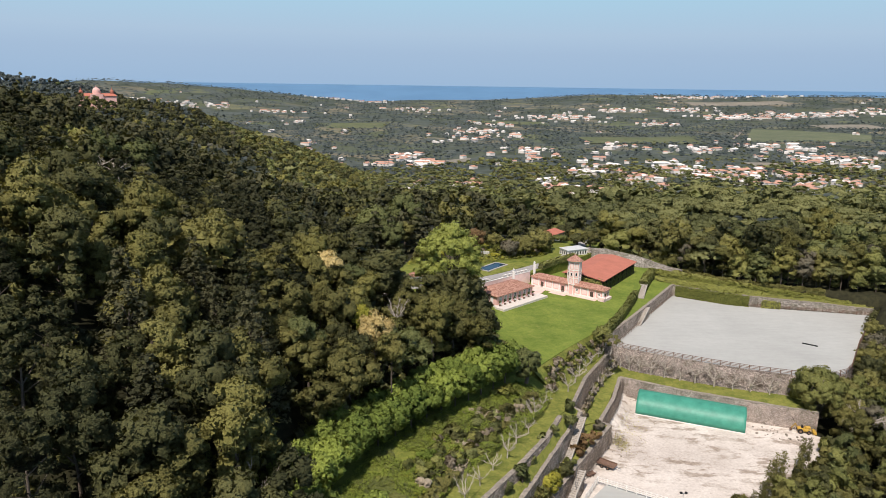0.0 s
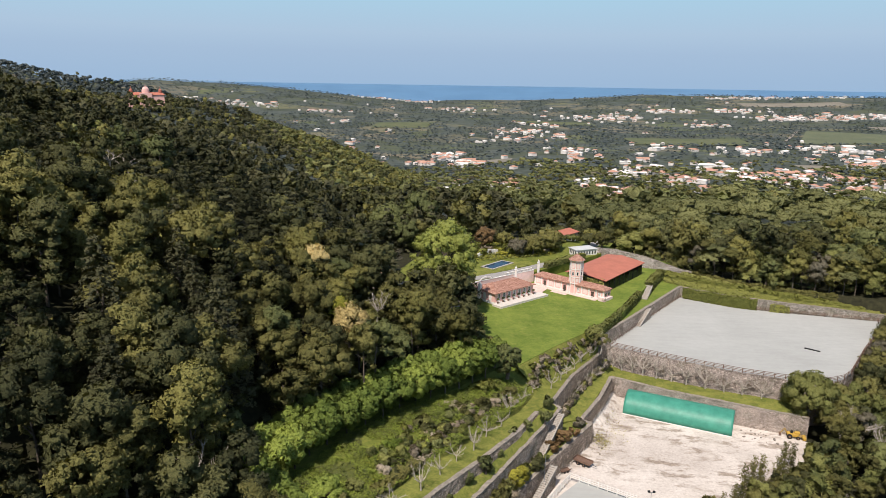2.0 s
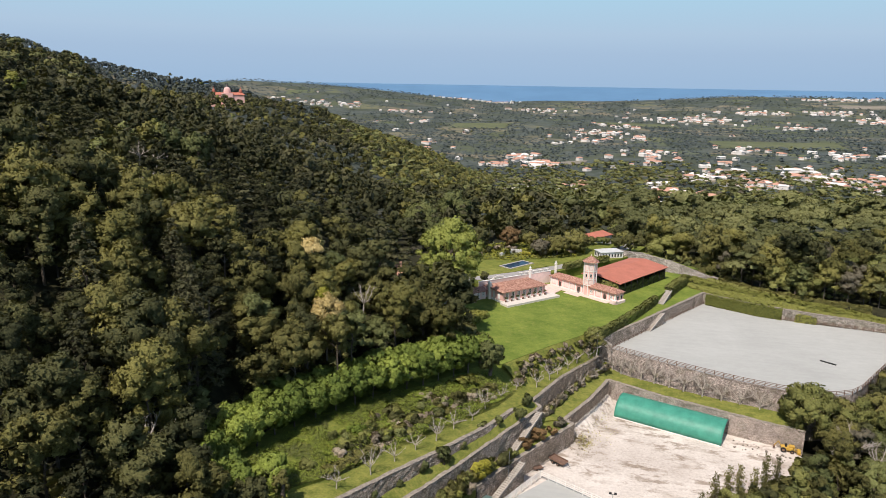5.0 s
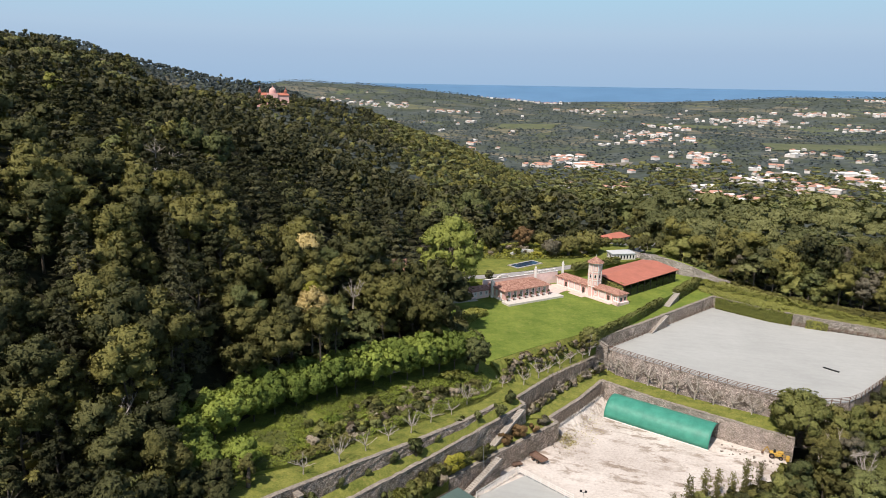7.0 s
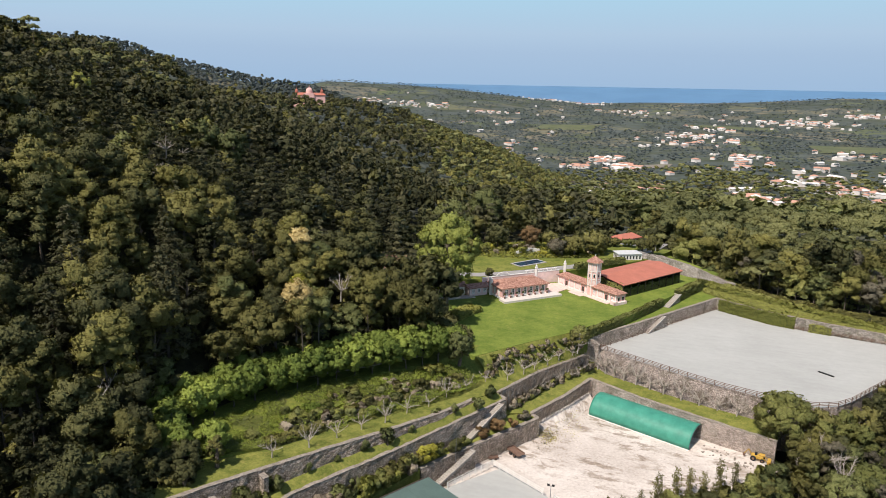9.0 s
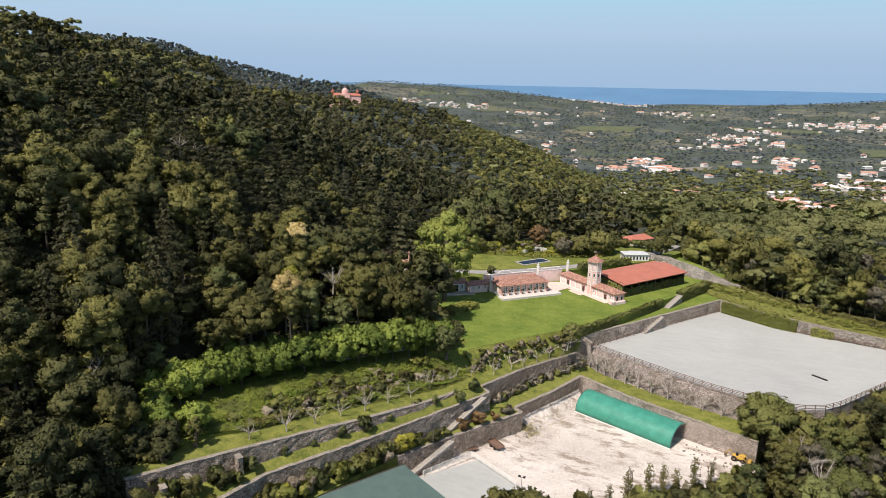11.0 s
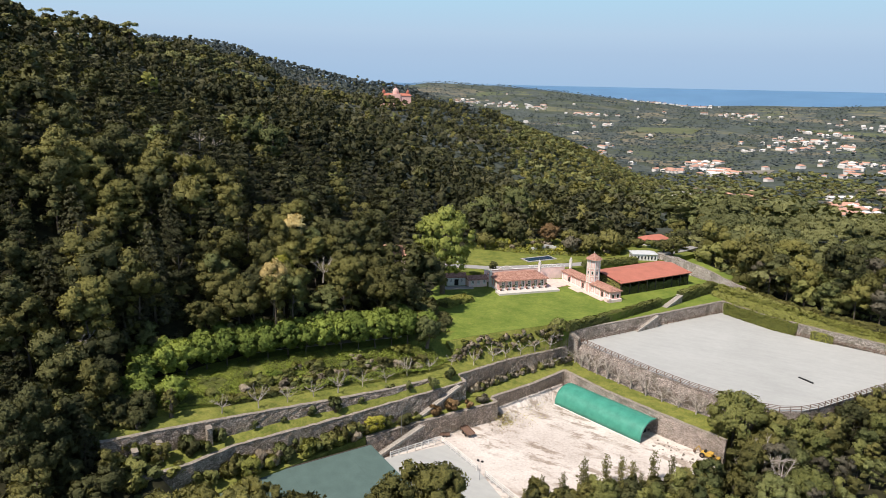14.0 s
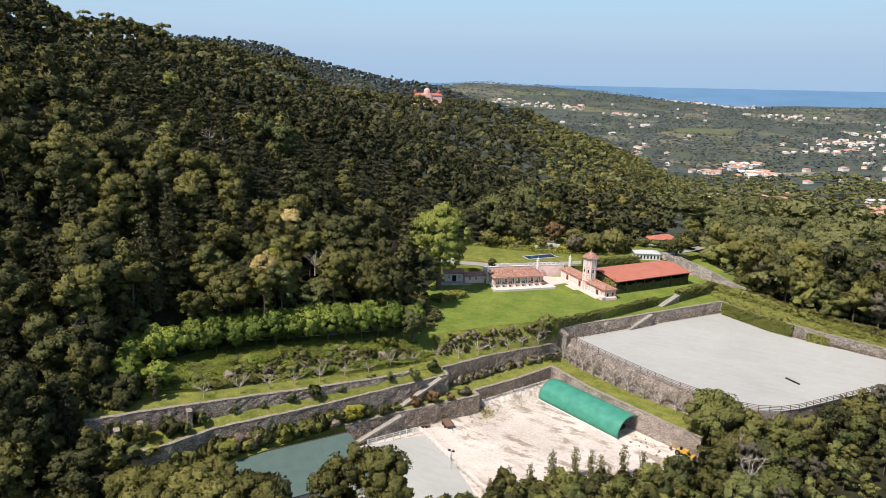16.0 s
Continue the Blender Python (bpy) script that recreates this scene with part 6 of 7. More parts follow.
def build_main_house():
    a = math.degrees(math.atan2(12.6, 13.0))
    hs = thing("house", pose(17.9, 205.2, 15.5, 0, 0, a), "low pink country house with a tiled hip roof", "house")
    W, D, H = 17.6, 9.2, 3.75
    n, dw, dh = 7, 1.25, 2.5
    gap = (W - n * dw) / (n + 1)
    spec = [(0, 0.35, 0, 0.35, D, H), (W - 0.35, 0.35, 0, W, D, H), (0.35, D - 0.35, 0, W - 0.35, D, H), (0, 0, dh + 0.75, W, 0.35, H)]
    for i in range(n + 1):
        x = i * (gap + dw)
        spec.append((x, 0, 0.7, x + gap, 0.35, dh + 0.75))
    part("wall", boxes(*spec), PINK, hs, "pink plastered wall")
    part("cornice", boxes((-0.12, -0.12, H - 0.35, W + 0.12, 0.0, H), (-0.12, 0, H - 0.35, -0.0, D, H), (W, 0, H - 0.35, W + 0.12, D, H)), WHITE, hs, "white cornice")
    part("plinth", boxes((-0.1, -0.1, -0.5, W + 0.1, D + 0.1, 0.7)), WHITE, hs, "white plinth")
    for i in range(n):
        french_door(hs, gap + i * (gap + dw), 0.14, 0.72, dw, dh)
    for i in range(3):
        part("shutter", boxes((-0.06, 1.6 + 2.6 * i, 0.9, 0.0 - 0.002, 2.7 + 2.6 * i, 3.0)), WHITE, hs, "white side window")
    part("roof", gable_roof(bmesh.new(), 0, W, 0, D, H, 1.9, 0.6, 0.2, 4.4), TILE, hs, "old reddish-brown clay tiles")
    part("ceiling_board", boxes((0.3, 0.3, H - 0.12, W - 0.3, D - 0.3, H - 0.05)), WHITE, hs)
    ch = part("chimney", boxes((-0.9, 6.2, -0.5, 0.0, 7.1, 5.3), (-1.0, 6.1, 5.3, 0.1, 7.2, 5.5), bevel=0.03), WHITE, hs, "white chimney with a cap")
    part("chimney_pot", rod(bmesh.new(), (-0.45, 6.65, 5.5), (-0.45, 6.65, 6.1), 0.3, 0.15, 8), WHITE, ch)
    tagged(new("terrace", bm_mesh("terrace", boxes((-1.2, -4.0, -0.6, W + 3.2, -0.12, 0.55)), PAVING)), "raised white paved terrace before the pink house", "terrace", "", "structure").matrix_world = pose(17.9, 205.2, 15.5, 0, 0, a)
    m = pose(17.9, 205.2, 16.05, 0, 0, a)
    for i in range(n + 1):
        ob = thing("potted_bush", m @ Matrix.Translation((i * (gap + dw) + gap / 2, -0.75, 0)), "clipped dark bush in a pot before the house", "potted plant", "potted bushes of the terrace")
        if "pot" not in SHRUBS:
            SHRUBS["pot"] = bm_mesh("pot", rod(bmesh.new(), (0, 0, 0), (0, 0, 0.5), 0.26, 0.36, 10), RUST)
            SHRUBS["topiary"] = shrub_mesh(44, 0.5, 1.25, "dark", 230, 0.1)
        part("pot", SHRUBS["pot"], None, ob, "clay pot")
        f = part("foliage", SHRUBS["topiary"], None, ob)
        f.location.z = 0.45
    # lower annexe
    an = thing("annexe", pose(10.4, 211.6, 15.5, 0, 0, a), "small pink annexe with a dark tiled roof", "house")
    part("wall", boxes((-7, -2.5, -0.5, -0.4, 2.2, 2.6)), PINK_PALE, an)
    part("roof", gable_roof(bmesh.new(), -7, -0.4, -2.5, 2.2, 2.6, 0.9, 0.4), TILE, an, "dark clay tiles")
    for i in range(3):
        french_door(an, -6.2 + 2.1 * i, -2.56, 0.7, 1.0, 1.5)
    ca = thing("garden_pavilion", pose(1.2, 206.4, 15.6, 0, 0, 36), "small white pavilion with an arched door under trees", "pavilion")
    part("wall", boxes((-3.2, -2, -0.5, 3.2, 2, 2.8), bevel=0.04), WHITE, ca)
    part("door", boxes((-0.7, -2.05, -0.1, 0.7, -2.003, 2.1)), DARK, ca, "dark arched doorway")
    for x in (-2.3, 1.4):
        french_door(ca, x, -2.1, 0.6, 0.9, 1.5)
    part("roof", gable_roof(bmesh.new(), -3.2, 3.2, -2, 2, 2.8, 1.1, 0.4), TILE, ca)
    tagged(new("patio", bm_mesh("patio", boxes((-5.5, -5.2, -0.4, 5.5, -2.2, 0.1)), GRAVEL)), "grey paved patio beside the lawn", "patio", "", "structure").matrix_world = pose(1.8, 205.2, 15.55, 0, 0, 36)


build_main_house()


def build_wing():
    """The long pink wing: its front faces the lawn."""
    a = math.degrees(math.atan2(-17.4, 21.7))
    m = pose(31.9, 230.9, 15.4, 0, 0, a)
    wg = thing("house_wing", m, "long low pink wing with white pilasters and a tiled roof", "house")
    L, D, H = 27.4, 4.3, 3.4
    part("wall", boxes((0, 0.14, -0.6, L, D, H)), PINK, wg, "pink plastered wall")
    part("plinth", boxes((-0.05, 0.05, -0.6, L + 0.08, D + 0.05, 0.6)), WHITE, wg, "white plinth")
    part("cornice", boxes((-0.1, 0.0, H - 0.3, L + 0.1, D + 0.1, H)), WHITE, wg, "white cornice")
    for i in range(11):
        x = i * (L - 0.5) / 10
        part("pilaster", boxes((x, 0.0, 0.6, x + 0.5, 0.137, H - 0.3)), WHITE, wg, "white pilaster")
    for i in range(10):
        x = i * (L - 0.5) / 10 + 0.5
        w = (L - 0.5) / 10 - 0.5
        if i in (1, 4, 8):
            part("door", boxes((x + w / 2 - 0.55, 0.05, 0.0, x + w / 2 + 0.55, 0.136, 2.2)), WOOD_DARK, wg, "dark wooden door")
        elif i in (6, 9):
            french_door(wg, x + w / 2 - 0.5, 0.03, 0.9, 1.0, 1.4)
        else:
            part("panel", boxes((x + 0.25, 0.08, 0.95, x + w - 0.25, 0.137, H - 0.65)), PINK_PALE, wg, "paler pink wall panel")
    for y in (0.7, 2.6):
        part("side_window", boxes((L + 0.002, y, 1.0, L + 0.08, y + 1.0, 2.4)), WHITE, wg, "white end window")
        part("side_pane", boxes((L + 0.082, y + 0.12, 1.1, L + 0.1, y + 0.88, 2.3)), GLASS, wg)
    part("roof", gable_roof(bmesh.new(), 0, L, 0, D, H, 1.15, 0.45, 0.18, 2.2), TILE, wg, "old reddish-brown clay tiles")
    part("porch", boxes((L - 1.4, -1.1, -0.6, L + 0.9, 0.0, 1.3), (L + 0.05, -1.1, -0.6, L + 0.9, D, 0.9), bevel=0.04), PINK_PALE, wg, "low pink parapet at the end")
    tagged(new("terrace", bm_mesh("terrace", boxes((0.5, -2.0, -0.6, L - 2, 0.0, 0.12), (9, -3.6, -0.6, 15, -2.0, 0.06)), PAVING_PINK)), "pinkish paving along the wing", "terrace", "", "structure").matrix_world = m
    # octagonal tower
    tw = thing("tower", pose(45.1, 222.4, 15.4, 0, 0, a + 22.5), "octagonal pink tower with white bands and a pointed tiled roof", "tower")
    R = 2.15

    def ring(z0, z1, r0, r1=None):
        return rod(bmesh.new(), (0, 0, z0), (0, 0, z1), r0, r0 if r1 is None else r1, 8)
    part("wall", ring(-0.5, 11.4, R), PINK, tw, "pink plastered octagonal shaft")
    for z0, z1 in ((3.5, 3.75), (5.6, 5.85), (8.3, 8.6), (11.0, 11.5)):
        part("band", ring(z0, z1, R + 0.13), WHITE, tw, "white stone band")
    for k in range(8):
        q, b = bmesh.new(), radians(45 * k)
        x, y = R * math.cos(b), R * math.sin(b)
        bmesh.ops.create_cube(q, size=1, matrix=Matrix.LocRotScale((x, y, 5.4), Euler((0, 0, b)), (0.3, 0.28, 12.0)))
        part("corner_strip", q, WHITE, tw, "white corner strip")
    ap = R * math.cos(radians(22.5))
    for k in range(8):
        b = radians(45 * k + 22.5)
        for z, h, w in ((8.9, 1.8, 0.8), (6.3, 1.4, 0.8), (4.1, 1.1, 0.7)):
            fr = bmesh.new()
            bmesh.ops.create_cube(fr, size=1, matrix=Matrix.LocRotScale((math.cos(b) * (ap + 0.02), math.sin(b) * (ap + 0.02), z + h / 2), Euler((0, 0, b)), (0.10, w, h)))
            wd = part("window", fr, WHITE, tw, "white arched tower window")
            pn = bmesh.new()
            bmesh.ops.create_cube(pn, size=1, matrix=Matrix.LocRotScale((math.cos(b) * (ap + 0.08), math.sin(b) * (ap + 0.08), z + h / 2), Euler((0, 0, b)), (0.02, w * 0.62, h * 0.75)))
            part("pane", pn, PINK_PALE if z != 6.3 else GLASS, wd)
    part("roof", ring(11.5, 13.5, R + 0.75, 0.12), TILE, tw, "pointed octagonal tiled roof")
    part("finial", rod(bmesh.new(), (0, 0, 13.3), (0, 0, 14.1), 0.12, 0.03, 8), WHITE, tw, "small finial")
    # court between house and wing, with its back wall and gate posts
    tagged(new("court", mesh_from("court", [(31.5, 215.8, 15.7), (36.5, 226, 15.62), (31.7, 231, 15.7), (24, 227, 15.7), (29, 219.5, 15.7), (31.5, 215.8, 15), (36.5, 226, 15), (31.7, 231, 15), (24, 227, 15), (29, 219.5, 15)], [(0, 1, 2, 3, 4), (0, 5, 6, 1), (1, 6, 7, 2), (2, 7, 8, 3), (3, 8, 9, 4), (4, 9, 5, 0)], PAVING_PINK)), "pinkish paved court between house and wing", "court", "", "structure")
    w = thing("garden_wall", pose(9.6, 214.4, 15.5, 0, 0, math.degrees(math.atan2(15.6, 17.4))), "pink garden wall with white coping", "wall")
    part("wall", boxes((-1, -0.2, -0.5, 29.6, 0.2, 4.1)), PINK_PALE, w)
    part("coping", boxes((-1.05, -0.28, 4.1, 29.65, 0.28, 4.3)), WHITE, w, "white coping")
    for k in range(8):
        part("baluster", boxes((16 + k * 1.7, -0.15, 4.3, 16.3 + k * 1.7, 0.15, 5.0)), WHITE, w, "white baluster")
    part("rail", boxes((15.6, -0.2, 5.0, 28.6, 0.2, 5.15)), WHITE, w, "white stone rail")
    cv = bmesh.new()
    for k in range(14):
        t = k / 13
        bmesh.ops.create_cube(cv, size=1, matrix=Matrix.LocRotScale((4.5 + 5 * t, 0, 4.35 + 0.85 * math.sin(math.pi * t) ** 0.7), None, (0.42, 0.36, 0.42)))
    part("curved_gable", cv, WHITE, w, "white curved parapet")
    for x, y in ((25.0, 225.6), (33.4, 235.6)):
        gp = thing("gate_post", pose(x, y, 15.6), "white gate post with a round finial", "gate post")
        part("shaft", boxes((-0.4, -0.4, 0, 0.4, 0.4, 6.2), (-0.5, -0.5, 6.2, 0.5, 0.5, 6.4), bevel=0.03), WHITE, gp)
        bm = bmesh.new()
        bmesh.ops.create_uvsphere(bm, u_segments=10, v_segments=7, radius=0.38, matrix=Matrix.Translation((0, 0, 6.85)))
        rod(bm, (0, 0, 7.1), (0, 0, 7.7), 0.15, 0.02, 8)
        part("finial", bm, WHITE, gp, "round stone finial")


build_wing()


def build_barn():
    a = math.degrees(math.atan2(27.0, 18.3))
    m = pose(54.9, 222.3, 15.4, 0, 0, a)
    bn = thing("barn", m, "long open barn with a flat red roof and ivy-grown sides", "barn")
    L, D, H = 31.6, 14.0, 4.6
    r = bmesh.new()
    v = [r.verts.new(p) for p in ((-0.8, -0.7, H), (L + 0.8, -0.7, H), (L + 0.8, D * 0.62, H + 1.35), (-0.8, D * 0.62, H + 1.35), (L + 0.8, D + 0.7, H + 0.6), (-0.8, D + 0.7, H + 0.6))]
    top = [(0, 1, 2, 3), (3, 2, 4, 5)]
    low = [r.verts.new(p.co - Vector((0, 0, 0.22))) for p in v]
    for f in top:
        r.faces.new([v[i] for i in f])
        r.faces.new([low[i] for i in reversed(f)])
    for i, j in ((0, 1), (1, 2), (2, 4), (4, 5), (5, 3), (3, 0)):
        r.faces.new((v[i], low[i], low[j], v[j]))
    bmesh.ops.recalc_face_normals(r, faces=r.faces[:])
    part("roof", r, TILE_RED, bn, "dull red sheet roof")
    for i in range(9):
        part("post", boxes((i * L / 8 - 0.14, 0, -0.4, i * L / 8 + 0.14, 0.28, H - 0.2)), WOOD_DARK, bn, "dark timber post")
    part("beam", boxes((-0.5, -0.02, H - 0.62, L + 0.5, 0.30, H - 0.24)), WOOD_DARK, bn, "dark timber beam")
    part("back_wall", boxes((0, D - 0.3, -0.4, L, D, H + 0.3), (L - 0.3, 0.3, -0.4, L, D - 0.3, H + 0.2), (0, 0.3, -0.4, 0.3, D - 0.3, H + 0.2)), WOOD_DARK, bn, "dark boarded back wall")
    rng = np.random.default_rng(4)
    part("ivy", quads_mesh("ivy", leafy_box([(0.5, 0.5, -0.3), (L, 0.5, -0.3)], 0.7, 2.9, 0.3, 12, rng), LEAF["hazel"][0]), None, bn, "ivy along the open side")
    part("ivy", quads_mesh("ivy", leafy_box([(0, 0.2, -0.3), (0, D, -0.3)], 0.7, 4.9, 0.3, 8, rng), LEAF["hazel"][0]), None, bn, "ivy over the gable end")
    og = thing("orangery", pose(50.2, 262.2, 18.0, 0, 0, 26), "white orangery with arched windows and a pale roof", "greenhouse")
    part("wall", boxes((0, 0, -0.6, 9.4, 5.6, 2.7)), WHITE, og)
    for i in range(7):
        part("window", boxes((0.65 + i * 1.27, -0.05, 0.7, 1.2 + i * 1.27, -0.003, 2.0)), GLASS, og, "dark arched pane")
    for i in range(4):
        part("window", boxes((-0.05, 0.65 + i * 1.27, 0.7, -0.003, 1.2 + i * 1.27, 2.0)), GLASS, og, "dark arched pane")
    part("roof", gable_roof(bmesh.new(), 0, 9.4, 0, 5.6, 2.7, 0.9, 0.3, 0.15, 2.6), paint_mat("zinc_roof", (0.47, 0.48, 0.47), 0.1, 0.7), og, "pale zinc roof")
    fh = thing("house", pose(49, 299, 15.2, 0, 0, 52), "house with a dull red roof among trees", "house")
    part("wall", boxes((0, 0, -4, 12, 7, 3.4)), WHITE, fh)
    part("roof", gable_roof(bmesh.new(), 0, 12, 0, 7, 3.4, 1.7, 0.5, 0.2, 2.8), TILE_RED, fh, "dull red roof")
    ch = thing("house", pose(-21, 205, 14.5, 0, 0, 20), "old house with an orange roof hidden by trees", "house")
    part("wall", boxes((-5, -4, -3, 5, 4, 9)), PINK_PALE, ch)
    part("roof", gable_roof(bmesh.new(), -5, 5, -4, 4, 9, 3.4, 0.4), TILE_ORANGE, ch)
    ws = thing("garden_wall", pose(11.5, 255, 18.6, 0, 0, 44), "curved white garden wall beyond the pool", "wall")
    part("wall", boxes(*[(i * 1.1, 0.9 * math.sin(i * 0.31), -0.5, i * 1.1 + 1.14, 0.9 * math.sin(i * 0.31) + 0.45, 1.1 + 0.75 * math.sin((i + 0.5) * 0.314)) for i in range(10)]), WHITE, ws)
    st = thing("gate_lodge", pose(-8, 224, 18.2, 0, 0, 30), "small round-arched lodge with a tiled roof", "lodge")
    part("wall", boxes((-1.8, -1.6, -0.5, 1.8, 1.6, 2.5)), WHITE, st)
    part("door", boxes((-0.6, -1.65, -0.1, 0.6, -1.603, 1.8)), DARK, st)
    part("roof", gable_roof(bmesh.new(), -1.8, 1.8, -1.6, 1.6, 2.5, 1.4, 0.4, 0.15, 1.6), TILE, st)


build_barn()

# upper garden, its road and the pool
prism("upper_garden", [(-16, 206, 18.0), (8, 216, 18.4), (9.3, 214.6, 18.4), (31.2, 234.2, 18.6), (36, 239.8, 18.6), (53, 258.6, 18.4), (62, 270, 18.2), (70, 294, 17), (34, 296, 17.6), (-8, 268, 18.6), (-16, 234, 18.4)], -4, MEADOW, "upper garden of rough grass behind the house", "garden")


def ribbon(name, pts, width, material, label, category="road", lift=0.04):
    v, f = [], []
    for i, (x, y, z) in enumerate(pts):
        p, q = pts[max(i - 1, 0)], pts[min(i + 1, len(pts) - 1)]
        d = Vector((q[0] - p[0], q[1] - p[1])).normalized() * width / 2
        v += [(x + d.y, y - d.x, z + lift), (x - d.y, y + d.x, z + lift), (x + d.y, y - d.x, z - 0.3), (x - d.y, y + d.x, z - 0.3)]
        if i:
            k = 4 * i
            f += [(k - 4, k, k + 1, k - 3), (k - 2, k - 4 + 0, k, k + 2)[::-1], (k - 3, k + 1, k + 3, k - 1)]
    return tagged(new(name, mesh_from(name, v, f, material)), label, category, "", "structure")


ribbon("road", [(-14, 216, 18.28), (6, 221.4, 18.5), (20, 230.6, 18.66), (32, 241.4, 18.68), (42, 252, 18.6), (49, 261, 18.5), (56, 276, 18.1), (63, 293, 17.4), (66, 315, 15)], 4.4, ASPHALT, "pale driveway behind the house")
ribbon("garden_lawn", [(-6, 226.5, 18.45), (8, 229, 18.62), (20, 238.4, 18.78), (28, 247, 18.72)], 7.5, ORCHARD, "rough grass round the pool", "lawn", 0.06)
ribbon("avenue_path", [(-27.1, 97.6, 16.85), (-20.2, 116.0, 16.58), (-10.2, 128.9, 16.42), (0.4, 140.1, 16.32), (10.8, 152.4, 16.0)], 2.6, GRAVEL, "pale gravel path under the avenue", "path", 0.05)
pl = thing("pool", pose(17.0, 235.9, 18.75, 0, 0, math.degrees(math.atan2(10, 7.6))), "rectangular dark blue swimming pool with a stone rim", "pool")
part("water", boxes((0.5, 0.3, 0.0, 12.4, 4.6, 0.22)), WATER, pl, "dark blue still water")
part("rim", boxes((0, -0.4, 0, 12.9, 0.3, 0.3), (0, 4.6, 0, 12.9, 5.3, 0.3), (0, 0.3, 0, 0.5, 4.6, 0.3), (12.4, 0.3, 0, 12.9, 4.6, 0.3), bevel=0.03), STEP, pl, "pale stone rim")
rng_g = np.random.default_rng(31)
P = np.stack([rng_g.uniform(-14, 44, 15000), rng_g.uniform(232, 290, 15000)], -1)
P = P[(P[:, 1] > 247 + 0.12 * P[:, 0]) & inside([(-16, 234), (8, 240), (24, 254), (40, 262), (56, 284), (34, 294), (-8, 266)], P[:, 0], P[:, 1])]
P3 = np.concatenate([P, (18.5 + rng_g.uniform(0, 0.7, len(P)))[:, None]], 1)
tagged(new("wild_flowers", quads_mesh("wild_flowers", sprays(P3[::2], np.tile((0, 0, 1.0), (len(P3[::2]), 1)), 0.36, rng_g), LEAF["yellow"][0])), "yellow-green wild growth in the upper garden", "plants", "", "stuff")
tagged(new("wild_growth", quads_mesh("wild_growth", sprays(P3[1::2], np.tile((0, 0, 1.0), (len(P3[1::2]), 1)), 0.36, rng_g), LEAF["hazel"][0])), "rough green growth in the upper garden", "plants", "", "stuff")

r9 = random.Random(19)
for j in range(34):
    x = r9.uniform(-10, 40)
    y = 246 + 0.42 * (x + 10) + r9.uniform(0, 16)
    shrub(x, y, 18.4, r9.uniform(0.9, 2.2), r9.uniform(1.2, 3.4), ("bank", "olive", "hazel", "yellow", "dark", "dry", "bank")[j % 7], "loose bush in the upper garden", 0, j, "bushes of the upper garden")


def meadow_growth():
    """Rank weeds on the bank below the avenue."""
    rng = np.random.default_rng(77)
    poly = [(-12, 88), (-1.6, 99), (8.2, 116), (23, 139.4), (27, 150), (20, 152), (10, 141), (-3, 128.5), (-12, 116), (-18, 98)]
    for kind, n, size, h, lab in (("green", 20000, 0.13, 1.3, "rank green weeds on the bank"), ("meadow", 38000, 0.12, 1.4, "fresh green growth on the bank"), ("yellow", 2600, 0.15, 1.6, "yellow flowering broom on the bank")):
        p = np.stack([rng.uniform(-20, 28, 4 * n), rng.uniform(86, 153, 4 * n)], -1)
        w = np.array([noise.noise(Vector((x * 0.16, y * 0.16, 9 + len(kind)))) for x, y in p])
        p, w = p[inside(poly, p[:, 0], p[:, 1]) & (w > (0.0 if kind == "green" else -0.35 if kind == "meadow" else 0.40))][:n], None
        hh = np.array([0.5 + 0.9 * noise.noise(Vector((x * 0.35, y * 0.35, 2))) for x, y in p])
        P = np.stack([p[:, 0], p[:, 1], bank_z(p[:, 0], p[:, 1]) + np.maximum(hh, 0.05) * h * rng.uniform(0.5, 1.2, len(p))], -1)
        N = np.tile((0.0, 0.0, 1.0), (len(p), 1))
        tagged(new("weeds", quads_mesh("weeds", sprays(P, N, size, rng, 0.7), LEAF[kind][0])), lab, "plants", "", "stuff")


meadow_growth()
r10 = random.Random(23)
for j in range(64):
    t = r10.random()
    x, y = -8 + 27 * t + r10.uniform(-3.5, 4), 104 + 42 * t + r10.uniform(-5, 3.5)
    if inside([(-12, 88), (-1.6, 99), (8.2, 116), (23, 139.4), (27, 150), (20, 152), (10, 141), (-3, 128.5), (-12, 116), (-18, 98)], [x], [y])[0]:
        shrub(x, y, float(bank_z(x, y)) - 0.2, r10.uniform(0.8, 1.9), r10.uniform(1.0, 2.4), ("hazel", "green", "dark", "hazel", "olive", "bank", "meadow", "dry")[j % 8], "wild bush on the overgrown bank", 0, j, "bushes on the meadow bank")


r12 = random.Random(31)
for j in range(20):
    t = (j + r12.uniform(0, 0.8)) / 20
    x, y = 1.2 + 21.5 * t + r12.uniform(-0.6, 0.5), 108.6 + 37 * t + r12.uniform(-0.4, 0.6)
    shrub(x - 1.3, y + 0.8, float(bank_z(x - 1.3, y + 0.8)) - 0.3, r12.uniform(1.0, 1.7), r12.uniform(1.6, 2.8), ("dark", "hazel", "dry", "green", "dark", "olive", "dry")[j % 7], "dry grey brush behind the fruit trees" if j % 7 in (2, 6) else "dense green bush behind the fruit trees", 0, j, "bushes on the meadow bank")


